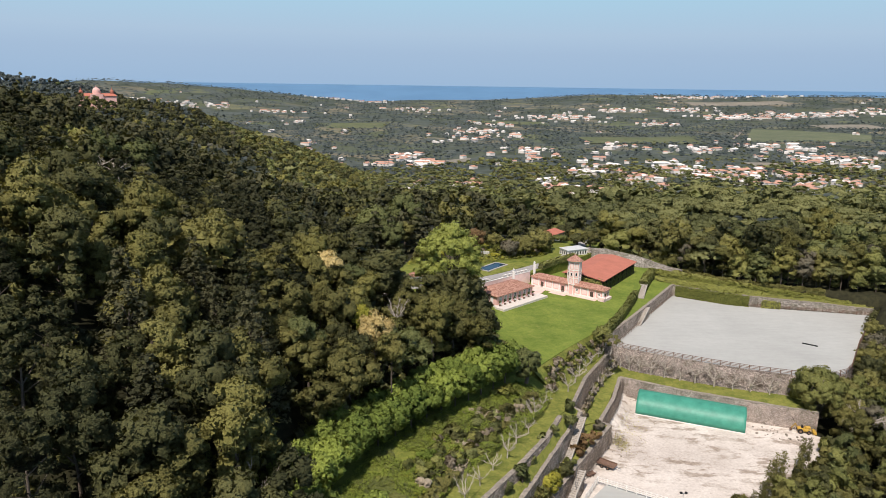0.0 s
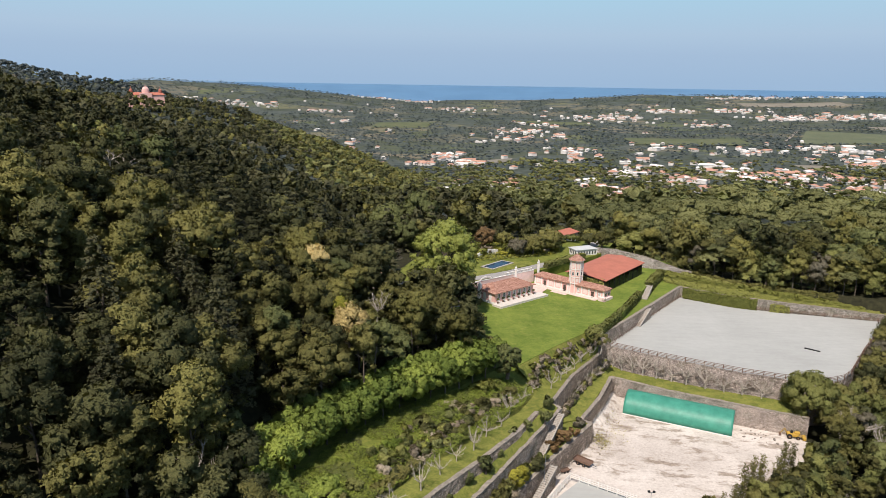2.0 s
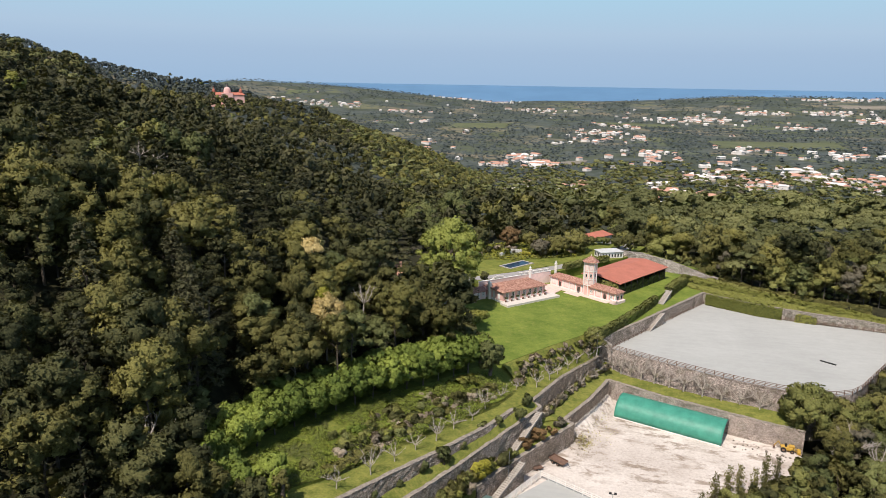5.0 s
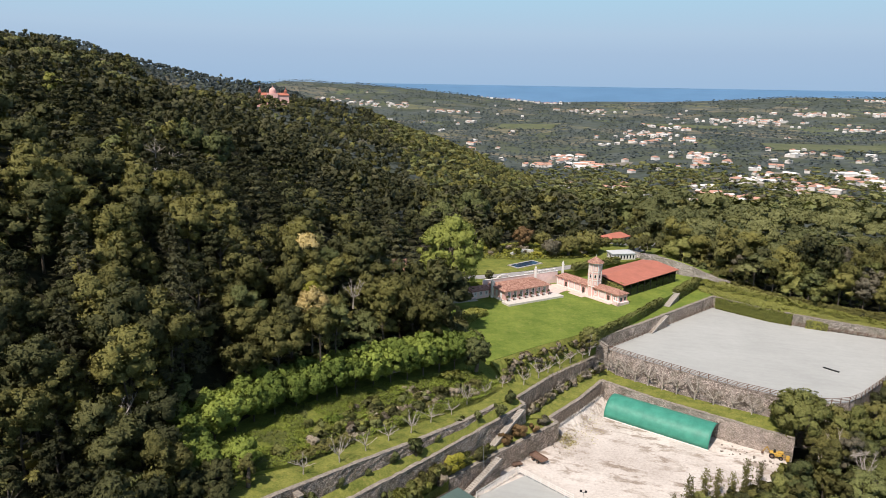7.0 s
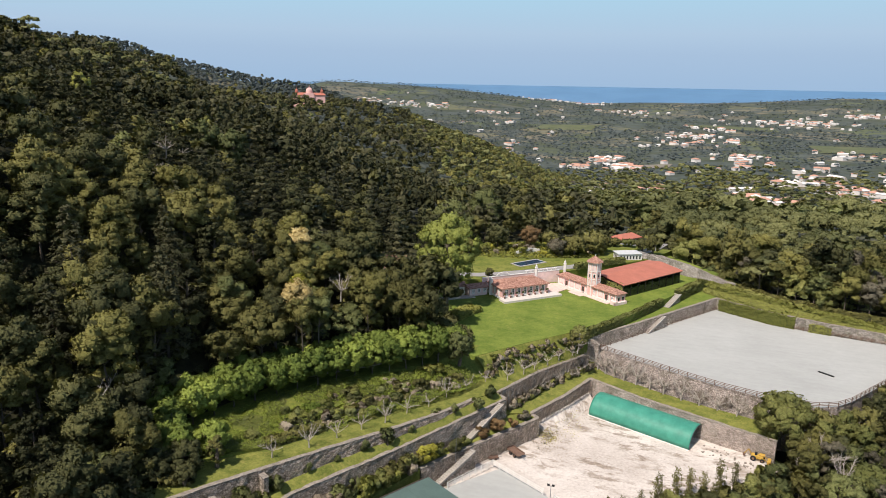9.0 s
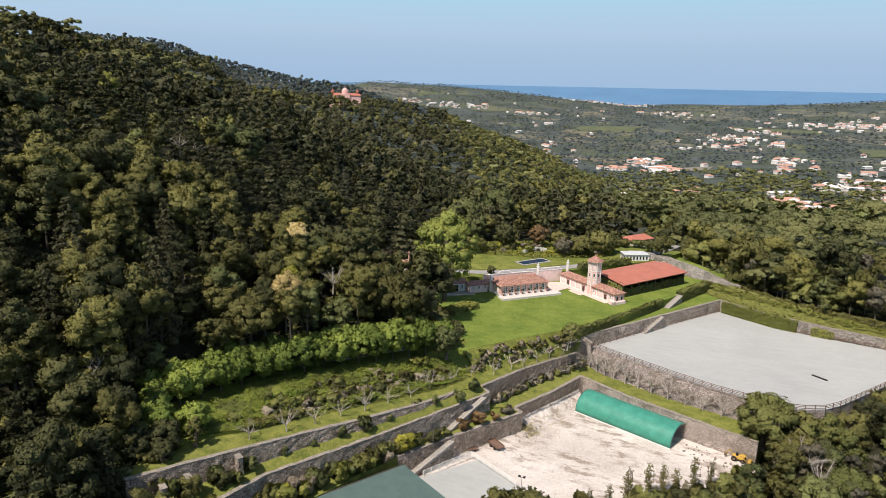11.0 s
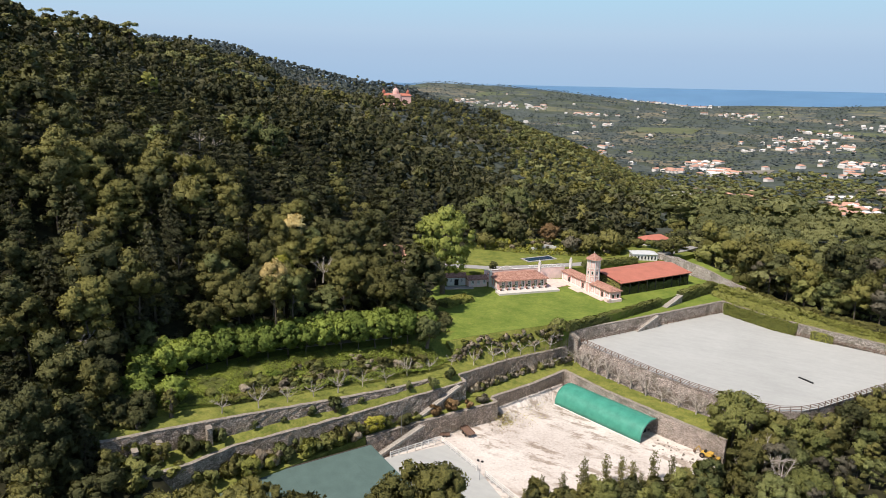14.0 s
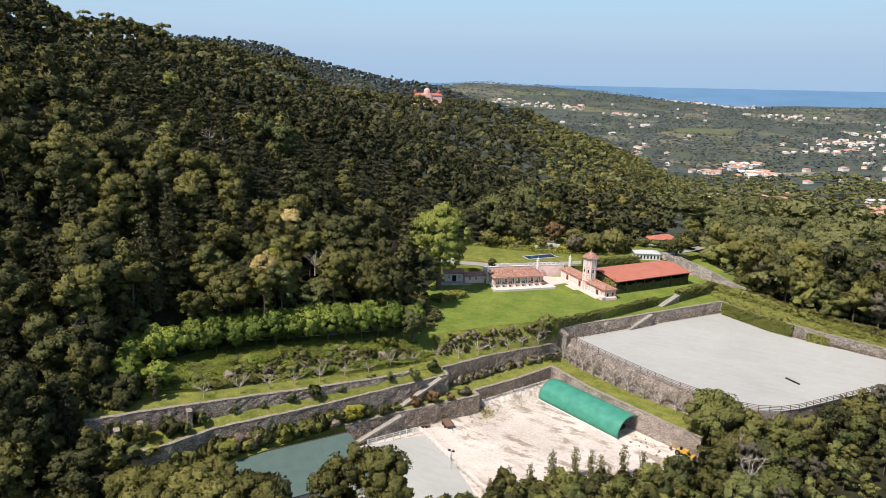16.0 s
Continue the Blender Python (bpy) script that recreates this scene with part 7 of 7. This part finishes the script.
def bank_cover():
    """Ivy and climbers lying over the bank between the arena and the boundary wall."""
    rng = np.random.default_rng(88)
    line = [(80, 248.0, 255.0, 13.4, 14.8), (86, 242.2, 254.0, 12.9, 14.6), (101.6, 232.9, 243.8, 12.6, 13.9), (115.6, 228.4, 237.9, 12.4, 13.2), (131.6, 225.6, 233.8, 11.8, 12.3), (149.2, 221.9, 231.2, 10.8, 11.6)]
    ax = np.array(line).T
    for kind, n, lab in (("bank", 9000, "yellow-green climbers over the arena bank"), ("hazel", 5000, "green ivy over the arena bank")):
        x = rng.uniform(81, 148, n)
        t = rng.uniform(0.02, 0.98, n)
        y0, y1, z0, z1 = (np.interp(x, ax[0], ax[k]) for k in (1, 2, 3, 4))
        lump = np.array([0.3 + 0.6 * noise.noise(Vector((u * 0.3, v * 0.3, 5.0))) for u, v in zip(x, t * 12)])
        P = np.stack([x, y0 + (y1 - y0) * t, z0 + (z1 - z0) * t + np.clip(lump, 0.04, 1) * rng.uniform(0.3, 1.2, n)], -1)
        tagged(new("climbers", quads_mesh("climbers", sprays(P, np.tile((-0.2, -0.35, 1.0), (n, 1)), 0.34, rng, 0.6), LEAF[kind][0])), lab, "plants", "", "stuff")


bank_cover()


def wall_stems(pts, n, label, seed, thick=0.025):
    """Dry climber stems up a wall face, along pts of (x, y, foot, height): thin three-sided rods that fork and lean."""
    rng = np.random.default_rng(seed)
    p = np.array(pts, float)
    run = np.concatenate([[0], np.cumsum(np.hypot(*np.diff(p[:, :2], axis=0).T))])
    at = rng.uniform(0, run[-1], n)
    base = np.stack([np.interp(at, run, p[:, k]) for k in range(4)], -1)
    V, F = [], []
    for (x, y, z, h), w in zip(base, rng.uniform(0.6, 1.3, n)):
        a = np.array((x, y, z + rng.uniform(0, 0.5) * h))
        for _ in range(3):
            b = a + np.array((rng.normal(0, 0.25), rng.normal(0, 0.25), h * rng.uniform(0.2, 0.45)))
            k, r = len(V), thick * w
            V += [a + (r, 0, 0), a + (-r / 2, r, 0), a + (-r / 2, -r, 0), b + (r * .5, 0, 0), b + (-r * .25, r * .5, 0), b + (-r * .25, -r * .5, 0)]
            F += [(k, k + 1, k + 4, k + 3), (k + 1, k + 2, k + 5, k + 4), (k + 2, k, k + 3, k + 5)]
            a = a + (b - a) * rng.uniform(0.5, 1.0)
    tagged(new("climber_stems", mesh_from("climber_stems", V, F, STEM_BARK)), label, "climbers", "", "stuff")


wall_stems([(33.0, 149.6, 4.9, 5.0), (39.0, 164.2, 4.9, 5.0), (49.4, 183.4, 6.4, 4.4)], 480, "bare grey climber stems on the orchard wall", 1)
wall_stems([(40.0, 150.6, 1.6, 3.0), (46.2, 163.0, 1.9, 3.0), (51.0, 175.6, 1.5, 3.0)], 420, "bare climber stems on the wall of the yard", 2)
wall_stems([(23.0, 118.0, 0.2, 4.2), (30.8, 131.0, 0.2, 4.2), (41.8, 149.0, 0.2, 4.2)], 240, "bare climber stems on the terrace wall", 3)
wall_stems([(51.2, 184.6, 5.9, 3.0), (60, 179.8, 5.7, 3.0), (72.6, 173.4, 5.7, 3.0), (88, 167.8, 5.5, 2.8)], 520, "bare climber stems on the slope below the arena fence", 4)

# piers that brace the ruined end of the orchard wall
for x, y, h in ((-4.2, 78.6, 3.6), (-2.0, 82.4, 4.0), (2.1, 91.2, 4.2)):
    pier = thing("wall_pier", pose(x, y, 10.4, 0, 0, 60), "weathered rubble pier against the orchard wall", "pier", "piers of the orchard wall")
    part("shaft", boxes((-0.5, -0.9, -2.0, 0.5, 0.9, h), bevel=0.08), STONE_DARK, pier)
    part("cap_stone", boxes((-0.6, -1.0, h + 0.002, 0.6, 1.0, h + 0.16), bevel=0.04), COPING, pier, "pale cap stone")


# ---- yard ----
def build_tunnel():
    """The arched green shelter: a ribbed sheet over hoops, open at its end."""
    A, B = Vector((51.6, 164.8, 0)), Vector((75.9, 154.9, 0))
    d = (B - A).normalized()
    tn = thing("tunnel_shelter", pose(A.x, A.y, 0.0, 0, 0, math.degrees(math.atan2(d.y, d.x))), "long arched green sheet tunnel shelter on the dirt yard", "shelter")
    L, W, H = (B - A).length + 0.3, 9.3, 4.6
    seg, n = 18, 44
    v, f = [], []
    for i in range(n + 1):
        x = L * i / n
        k = 1 + 0.008 * (i % 2) - 0.004 * ((i % 5) == 0)
        for j in range(seg + 1):
            t = math.pi * j / seg
            v.append((x, W / 2 - k * W / 2 * math.cos(t), 0.12 + k * H * math.sin(t) ** 0.85))
    for i in range(n):
        f += [(i * (seg + 1) + j, (i + 1) * (seg + 1) + j, (i + 1) * (seg + 1) + j + 1, i * (seg + 1) + j + 1) for j in range(seg)]
    me = mesh_from("cover", v, f, GREEN_SHEET, smooth=True)
    cover = part("cover", me, None, tn, "taut green sheet, faintly ribbed")
    so = cover.modifiers.new("thickness", 'SOLIDIFY')
    so.thickness = 0.05
    for x in [L * i / 8 for i in range(9)]:
        bm = bmesh.new()
        pts = [(x, W / 2 - 0.97 * W / 2 * math.cos(math.pi * j / 12), 0.97 * H * math.sin(math.pi * j / 12) ** 0.85 + 0.05) for j in range(13)]
        for p, q in zip(pts, pts[1:]):
            rod(bm, p, q, 0.04, None, 5)
        part("hoop", bm, STEEL, tn, "steel hoop")
    part("base_rail", boxes((-0.2, -0.12, 0.0, L + 0.2, 0.02, 0.24)), WHITE, tn, "pale ground rail")
    part("base_rail", boxes((-0.2, W - 0.02, 0.0, L + 0.2, W + 0.12, 0.24)), WHITE, tn, "pale ground rail")
    e = bmesh.new()
    ring = [e.verts.new((0.06, W / 2 - 0.98 * W / 2 * math.cos(math.pi * j / seg), 0.1 + 0.98 * H * math.sin(math.pi * j / seg) ** 0.85)) for j in range(seg + 1)]
    fc = e.faces.new(ring)
    bmesh.ops.solidify(e, geom=[fc], thickness=0.04)
    part("end_sheet", e, GREEN_SHEET, tn, "green closing sheet")
    for i in range(5):
        ob = thing("straw_bale", pose(A.x, A.y, 0, 0, 0, math.degrees(math.atan2(d.y, d.x))) @ pose(L - 3 - i * 1.4, 5.2, 0.0, 0, 0, i * 7), "dark bale stored inside the shelter", "bale", "bales in the shelter")
        part("bale", boxes((-0.6, -1.2, 0, 0.6, 1.2, 1.0), bevel=0.08), DARK, ob)


build_tunnel()


def fence(name, pts, step, post_h, rails, material, label, group, r=0.06, rail_h=0.1):
    """Posts and rails along pts; every post and every rail is a piece of its own."""
    fn = thing(name, Matrix(), label, "fence", group)
    pm = bm_mesh("post", boxes((-r, -r, -0.3, r, r, post_h), bevel=0.01), material)
    fine = [Vector(pts[0])]
    for p, q in zip(pts, pts[1:]):
        p, q = Vector(p), Vector(q)
        n = max(1, round((q - p).length / step))
        fine += [p.lerp(q, (i + 1) / n) for i in range(n)]
    rm = bm_mesh("rail", boxes((0, -0.025, -rail_h / 2, 1, 0.025, rail_h / 2)), material)
    for i, p in enumerate(fine):
        o = part("post", pm, None, fn)
        o.location = p
        if i:
            d = p - fine[i - 1]
            for z in rails:
                k = part("rail", rm, None, fn)
                k.matrix_local = Matrix.Translation(fine[i - 1] + Vector((0, 0, z))) @ pose(0, 0, 0, 0, -math.degrees(math.atan2(d.z, math.hypot(d.x, d.y))), math.degrees(math.atan2(d.y, d.x))) @ Matrix.Diagonal((d.length, 1, 1, 1))
    return fn


AZ = ARENA_Z + 0.02
front = [(x, y, AZ + 0.15) for x, y in ((51.5, 189.0), (61.6, 183.6), (75.2, 176.9), (84, 173), (93.9, 169.9), (100, 168.6), (105, 169.2), (109.6, 171.5), (113.3, 175.4), (125.6, 192.8), (142.2, 214.3), (148, 220.3))]
fence("arena_fence", front, 2.4, 1.35, (0.45, 0.85, 1.25), RUST, "weathered brown post-and-rail fence round the arena", "arena fences", 0.08, 0.13)
fence("arena_fence", [(52.6, 190.8, AZ), (85.4, 240.6, AZ)], 2.6, 1.1, (0.5, 1.0), RUST, "low brown rail along the arena wall", "arena fences", 0.05, 0.08)
fence("arena_fence", [(108, 228.4, AZ), (131.2, 223.6, AZ), (146.8, 220.2, AZ)], 2.6, 1.25, (0.45, 0.85, 1.2), RUST, "brown post-and-rail fence behind the arena", "arena fences", 0.06, 0.1)
fence("paddock_fence", [(27.6, 119.8, 0.5), (30.8, 125.6, 0.5), (34.4, 131.7, 0.5), (47.0, 124.4, 0.5)], 2.0, 1.45, (0.45, 0.9, 1.35), WHITE, "white painted post-and-rail paddock fence", "paddock fences", 0.1, 0.2)
fence("paddock_fence", [(49.6, 123.0, 0.5), (62.0, 115.8, 0.5), (68, 112, 0.5)], 2.0, 1.45, (0.45, 0.9, 1.35), WHITE, "white painted post-and-rail fence beside the yard", "paddock fences", 0.1, 0.2)
beam = thing("ground_pole", pose(110.7, 192.4, ARENA_Z + 0.02, 0, 0, math.degrees(math.atan2(-2.4, 3.2))), "dark plank lying on the arena sand", "plank")
part("plank", boxes((-2.1, -0.3, 0, 2.1, 0.3, 0.22), bevel=0.03), DARK, beam)


def stairs(x0, y0, z0, x1, y1, z1, width, label):
    """A straight flight of stone steps from low to high."""
    n = max(3, round((z1 - z0) / 0.19))
    run = math.hypot(x1 - x0, y1 - y0)
    st = thing("stairs", pose(x0, y0, z0, 0, 0, math.degrees(math.atan2(y1 - y0, x1 - x0))), label, "stairs")
    for i in range(n):
        part("step", boxes((run * i / n, -width / 2, (z1 - z0) * (i + 1) / n - 0.5, run * (i + 1) / n + 0.03, width / 2, (z1 - z0) * (i + 1) / n)), STEP, st)
    h = z1 - z0
    part("base", mesh_from("base", [(0, y, -1) for y in (-width / 2 + .02, width / 2)] + [(run, y, -1) for y in (-width / 2 + .02, width / 2)] + [(run, y, h - 0.4) for y in (-width / 2 + .02, width / 2)] + [(0, y, -0.4) for y in (-width / 2 + .02, width / 2)], [(0, 2, 4, 6), (7, 5, 3, 1), (6, 4, 5, 7), (2, 3, 5, 4), (0, 6, 7, 1)], STONE_DARK), None, st, "rubble base under the steps")
    for y in (-width / 2 - 0.24,):
        part("cheek", mesh_from("cheek", [(0, y, -0.3), (run, y, h - 0.3), (run, y, h + 0.25), (0, y, 0.3), (0, y + .235, -0.3), (run, y + .235, h - 0.3), (run, y + .235, h + 0.25), (0, y + .235, 0.3)], [(0, 1, 2, 3), (7, 6, 5, 4), (3, 2, 6, 7), (0, 3, 7, 4), (1, 5, 6, 2), (0, 4, 5, 1)], STEP), None, st, "pale stone cheek wall")
    return st


stairs(27.9, 133.2, 5.0, 33.0, 143.6, 9.8, 1.3, "pale stone steps up the orchard wall")
stairs(24.6, 118.6, 0.6, 30.4, 129.4, 4.8, 1.3, "pale stone steps up from the paddock")
stairs(63.4, 207.6, 9.3, 68.3, 215.2, 13.1, 1.4, "pale stone steps up the arena wall")
stairs(68.6, 225.0, 13.0, 72.2, 233.6, 15.5, 2.2, "pale garden steps through the hedge")


def build_green_hall():
    a = math.degrees(math.atan2(-22.8, -13.7))
    h = thing("riding_hall", pose(24.4, 116.6, 0, 0, 0, a), "low hall with a flat green felt roof", "hall")
    L, D = 40, 19
    part("roof", boxes((0, 0, 4.1, L, D, 4.35)), GREEN_ROOF, h, "flat dull green roof")
    for x in (0, 13.3, 26.6):
        part("seam", boxes((x + 6, 0.1, 4.353, x + 6.05, D - 0.1, 4.38)), GREEN_ROOF, h)
    part("gutter", boxes((-0.05, -0.25, 4.05, L, -0.003, 4.45)), WOOD_DARK, h, "dark gutter edge")
    part("wall", boxes((0.4, 0.4, -1, L - 0.4, D - 0.4, 4.08)), WHITE, h)


build_green_hall()


def wheel(parent, x, y, r, w):
    t = part("wheel", rod(bmesh.new(), (x, y - w / 2, r), (x, y + w / 2, r), r, None, 14), RUBBER, parent, "black tyre")
    part("rim", rod(bmesh.new(), (x, y - w / 2 - 0.02, r), (x, y + w / 2 + 0.02, r), r * 0.5, None, 10), RUST, t)


def trailer(x, y, a, s, label):
    t = thing("trailer", pose(x, y, 0, 0, 0, a) @ Matrix.Scale(s, 4), label, "trailer")
    part("bed", boxes((-2, -0.95, 0.75, 2, 0.95, 0.9), bevel=0.02), RUST, t, "weathered plank bed")
    for b in ((-2, -0.95, 0.9, 2, -0.88, 1.25), (-2, 0.88, 0.9, 2, 0.95, 1.25), (-2, -0.88, 0.9, -1.93, 0.88, 1.25)):
        part("side_board", boxes(b), RUST, t)
    part("drawbar", boxes((2, -0.06, 0.7, 3.3, 0.06, 0.82)), STEEL, t, "steel drawbar")
    for sx in (-0.7, 0.7):
        for sy in (-0.9, 0.9):
            wheel(t, sx, sy, 0.4, 0.24)


trailer(38.0, 138.8, -38, 1.05, "weathered brown flat trailer beside the wall")
trailer(33.6, 135.2, 30, 0.6, "small old cart beside the wall")


def build_digger():
    m = thing("backhoe_loader", pose(91.2, 156.0, 0, 0, 0, -14), "small yellow backhoe loader beside the pale wall", "digger")
    part("body", boxes((-1.3, -0.7, 0.6, 1.2, 0.7, 1.3), bevel=0.08), YELLOW, m)
    part("engine_hood", boxes((0.3, -0.5, 1.3, 1.5, 0.5, 1.75), bevel=0.08), YELLOW, m)
    part("seat", boxes((-0.6, -0.35, 1.3, -0.1, 0.35, 1.9), bevel=0.05), RUBBER, m, "black seat")
    part("front_bucket", boxes((2.2, -0.95, 0.1, 2.9, 0.95, 0.8), bevel=0.06), YELLOW, m)
    part("loader_arm", rod(rod(bmesh.new(), (0.9, -0.6, 1.2), (2.4, -0.6, 0.5), 0.09), (0.9, 0.6, 1.2), (2.4, 0.6, 0.5), 0.09), YELLOW, m)
    part("boom", rod(rod(bmesh.new(), (-1.3, 0, 1.0), (-2.0, 0, 2.3), 0.12), (-2.0, 0, 2.3), (-2.8, 0, 1.0), 0.10), YELLOW, m)
    part("rear_bucket", boxes((-3.1, -0.35, 0.4, -2.6, 0.35, 1.0), bevel=0.05), RUST, m)
    for x, r in ((-0.8, 0.62), (1.1, 0.45)):
        for y in (-0.8, 0.8):
            wheel(m, x, y, r, 0.32)


build_digger()


def lamp_post(x, y, z, h, heads, label):
    lp = thing("lamp_post", pose(x, y, z), label, "lamp post")
    part("pole", rod(bmesh.new(), (0, 0, -0.3), (0, 0, h), 0.07, 0.05, 8), STEEL, lp, "grey steel pole")
    if heads:
        part("crossbar", boxes((-0.7, -0.05, h, 0.7, 0.05, h + 0.1)), STEEL, lp)
        for k in (-0.5, 0.5):
            part("floodlight", boxes((k - 0.25, -0.2, h + 0.1, k + 0.25, 0.15, h + 0.45), bevel=0.03), DARK, lp, "dark floodlight head")


lamp_post(49.0, 121.4, 0.5, 4.2, True, "floodlight post beside the white fence")
lamp_post(28.0, 124.0, 4.6, 5.6, False, "slim dark pole above the stone steps")


def rubble():
    """Loose stones and dry brush along the foot of the yard walls."""
    rng = random.Random(4)
    for j, (x, y, n, s) in enumerate([(44, 152.5, 16, 0.5), (52.8, 172.4, 14, 0.45), (81, 157, 16, 0.5), (88, 152.5, 14, 0.6), (42, 147, 12, 0.5)]):
        for k in range(n):
            key = ("stone", k % 4)
            if key not in SHRUBS:
                bm = bmesh.new()
                bmesh.ops.create_icosphere(bm, subdivisions=1, radius=0.5)
                for q in bm.verts:
                    q.co *= rng.uniform(0.7, 1.2)
                SHRUBS[key] = bm_mesh("stone", bm, COPING)
            ob = new("stone", SHRUBS[key])
            ob.matrix_world = Matrix.Translation((x + rng.gauss(0, 1.6), y + rng.gauss(0, 1.2), 0.08)) @ pose(0, 0, 0, 0, 0, k * 40) @ Matrix.Scale(s * rng.uniform(0.5, 1.3), 4)
            tagged(ob, "loose pale stone on the dirt yard", "stone", "loose stones of the yard")
    r14 = np.random.default_rng(5)
    for kind, n, lab in (("rust", 300, "dry russet weeds and litter on the dirt yard"), ("yellow", 360, "low yellow weeds at the foot of the yard wall"), ("dry", 260, "dry straw and twigs strewn over the yard")):
        x = np.concatenate([r14.normal(43.6, 1.2, n), r14.normal(47.8, 1.8, n // 2)])
        y = np.concatenate([r14.normal(149.4, 1.8, n), r14.normal(157.5, 4.2, n // 2)])
        if kind == "dry":
            x, y = x + r14.normal(0, 2.6, len(x)), y + r14.normal(0, 4.0, len(x))
        ok = inside(YARD_POLY, x, y) & (x > 42.0 + 0.42 * (y - 149))
        P = np.stack([x, y, r14.uniform(0.03, 0.3, len(x)) + np.clip(1.2 - 0.55 * (x - 42.4 - 0.42 * (y - 149)), 0, 1.2)], -1)[ok]
        tagged(new("weeds", quads_mesh("weeds", sprays(P, np.tile((0, 0, 1.0), (len(P), 1)), 0.11, r14, 0.6), LEAF[kind][0])), lab, "plants", "", "stuff")


rubble()


# ---- the far palace on its wooded spur ----
def build_palace():
    x, y = -470.0, 953.0
    pa = thing("palace", pose(x, y, 58, 0, 0, 26), "distant pink palace with a striped central dome", "palace")
    part("wall", boxes((-24, -6, -12, 24, 6, 5.5), (-8, -8, -12, 8, 8, 8)), PINK, pa)
    part("roof", gable_roof(bmesh.new(), -24, 24, -6, 6, 5.5, 3.4, 1.0, 0.3, 4.0), TILE_RED, pa, "red tiled roof")

    def dome(px, r, z, mat, lab):
        bm = bmesh.new()
        rod(bm, (px, 0, z - 4), (px, 0, z), r, None, 12)
        bmesh.ops.create_uvsphere(bm, u_segments=14, v_segments=8, radius=r, matrix=Matrix.Translation((px, 0, z)) @ Matrix.Diagonal((1, 1, 1.1, 1)))
        rod(bm, (px, 0, z + r), (px, 0, z + r + 4), 0.6, 0.1, 6)
        return part("dome", bm, mat, pa, lab)
    dome(0, 5.2, 11, PINK, "large pink dome")
    for px in (-19, 19):
        dome(px, 2.4, 11, TILE_RED, "small red side dome")


build_palace()
r8 = random.Random(8)
for j in range(16):
    tree(("olive", "dark", "green", "pine")[j % 4], -468 + (j - 7.5) * 5 + r8.uniform(-2, 2), 932 + 2.2 * (j - 7.5) + r8.uniform(-4, 4), 36 + r8.uniform(-2, 2), 1.0, 1.0, j, 150, "wood below the palace")
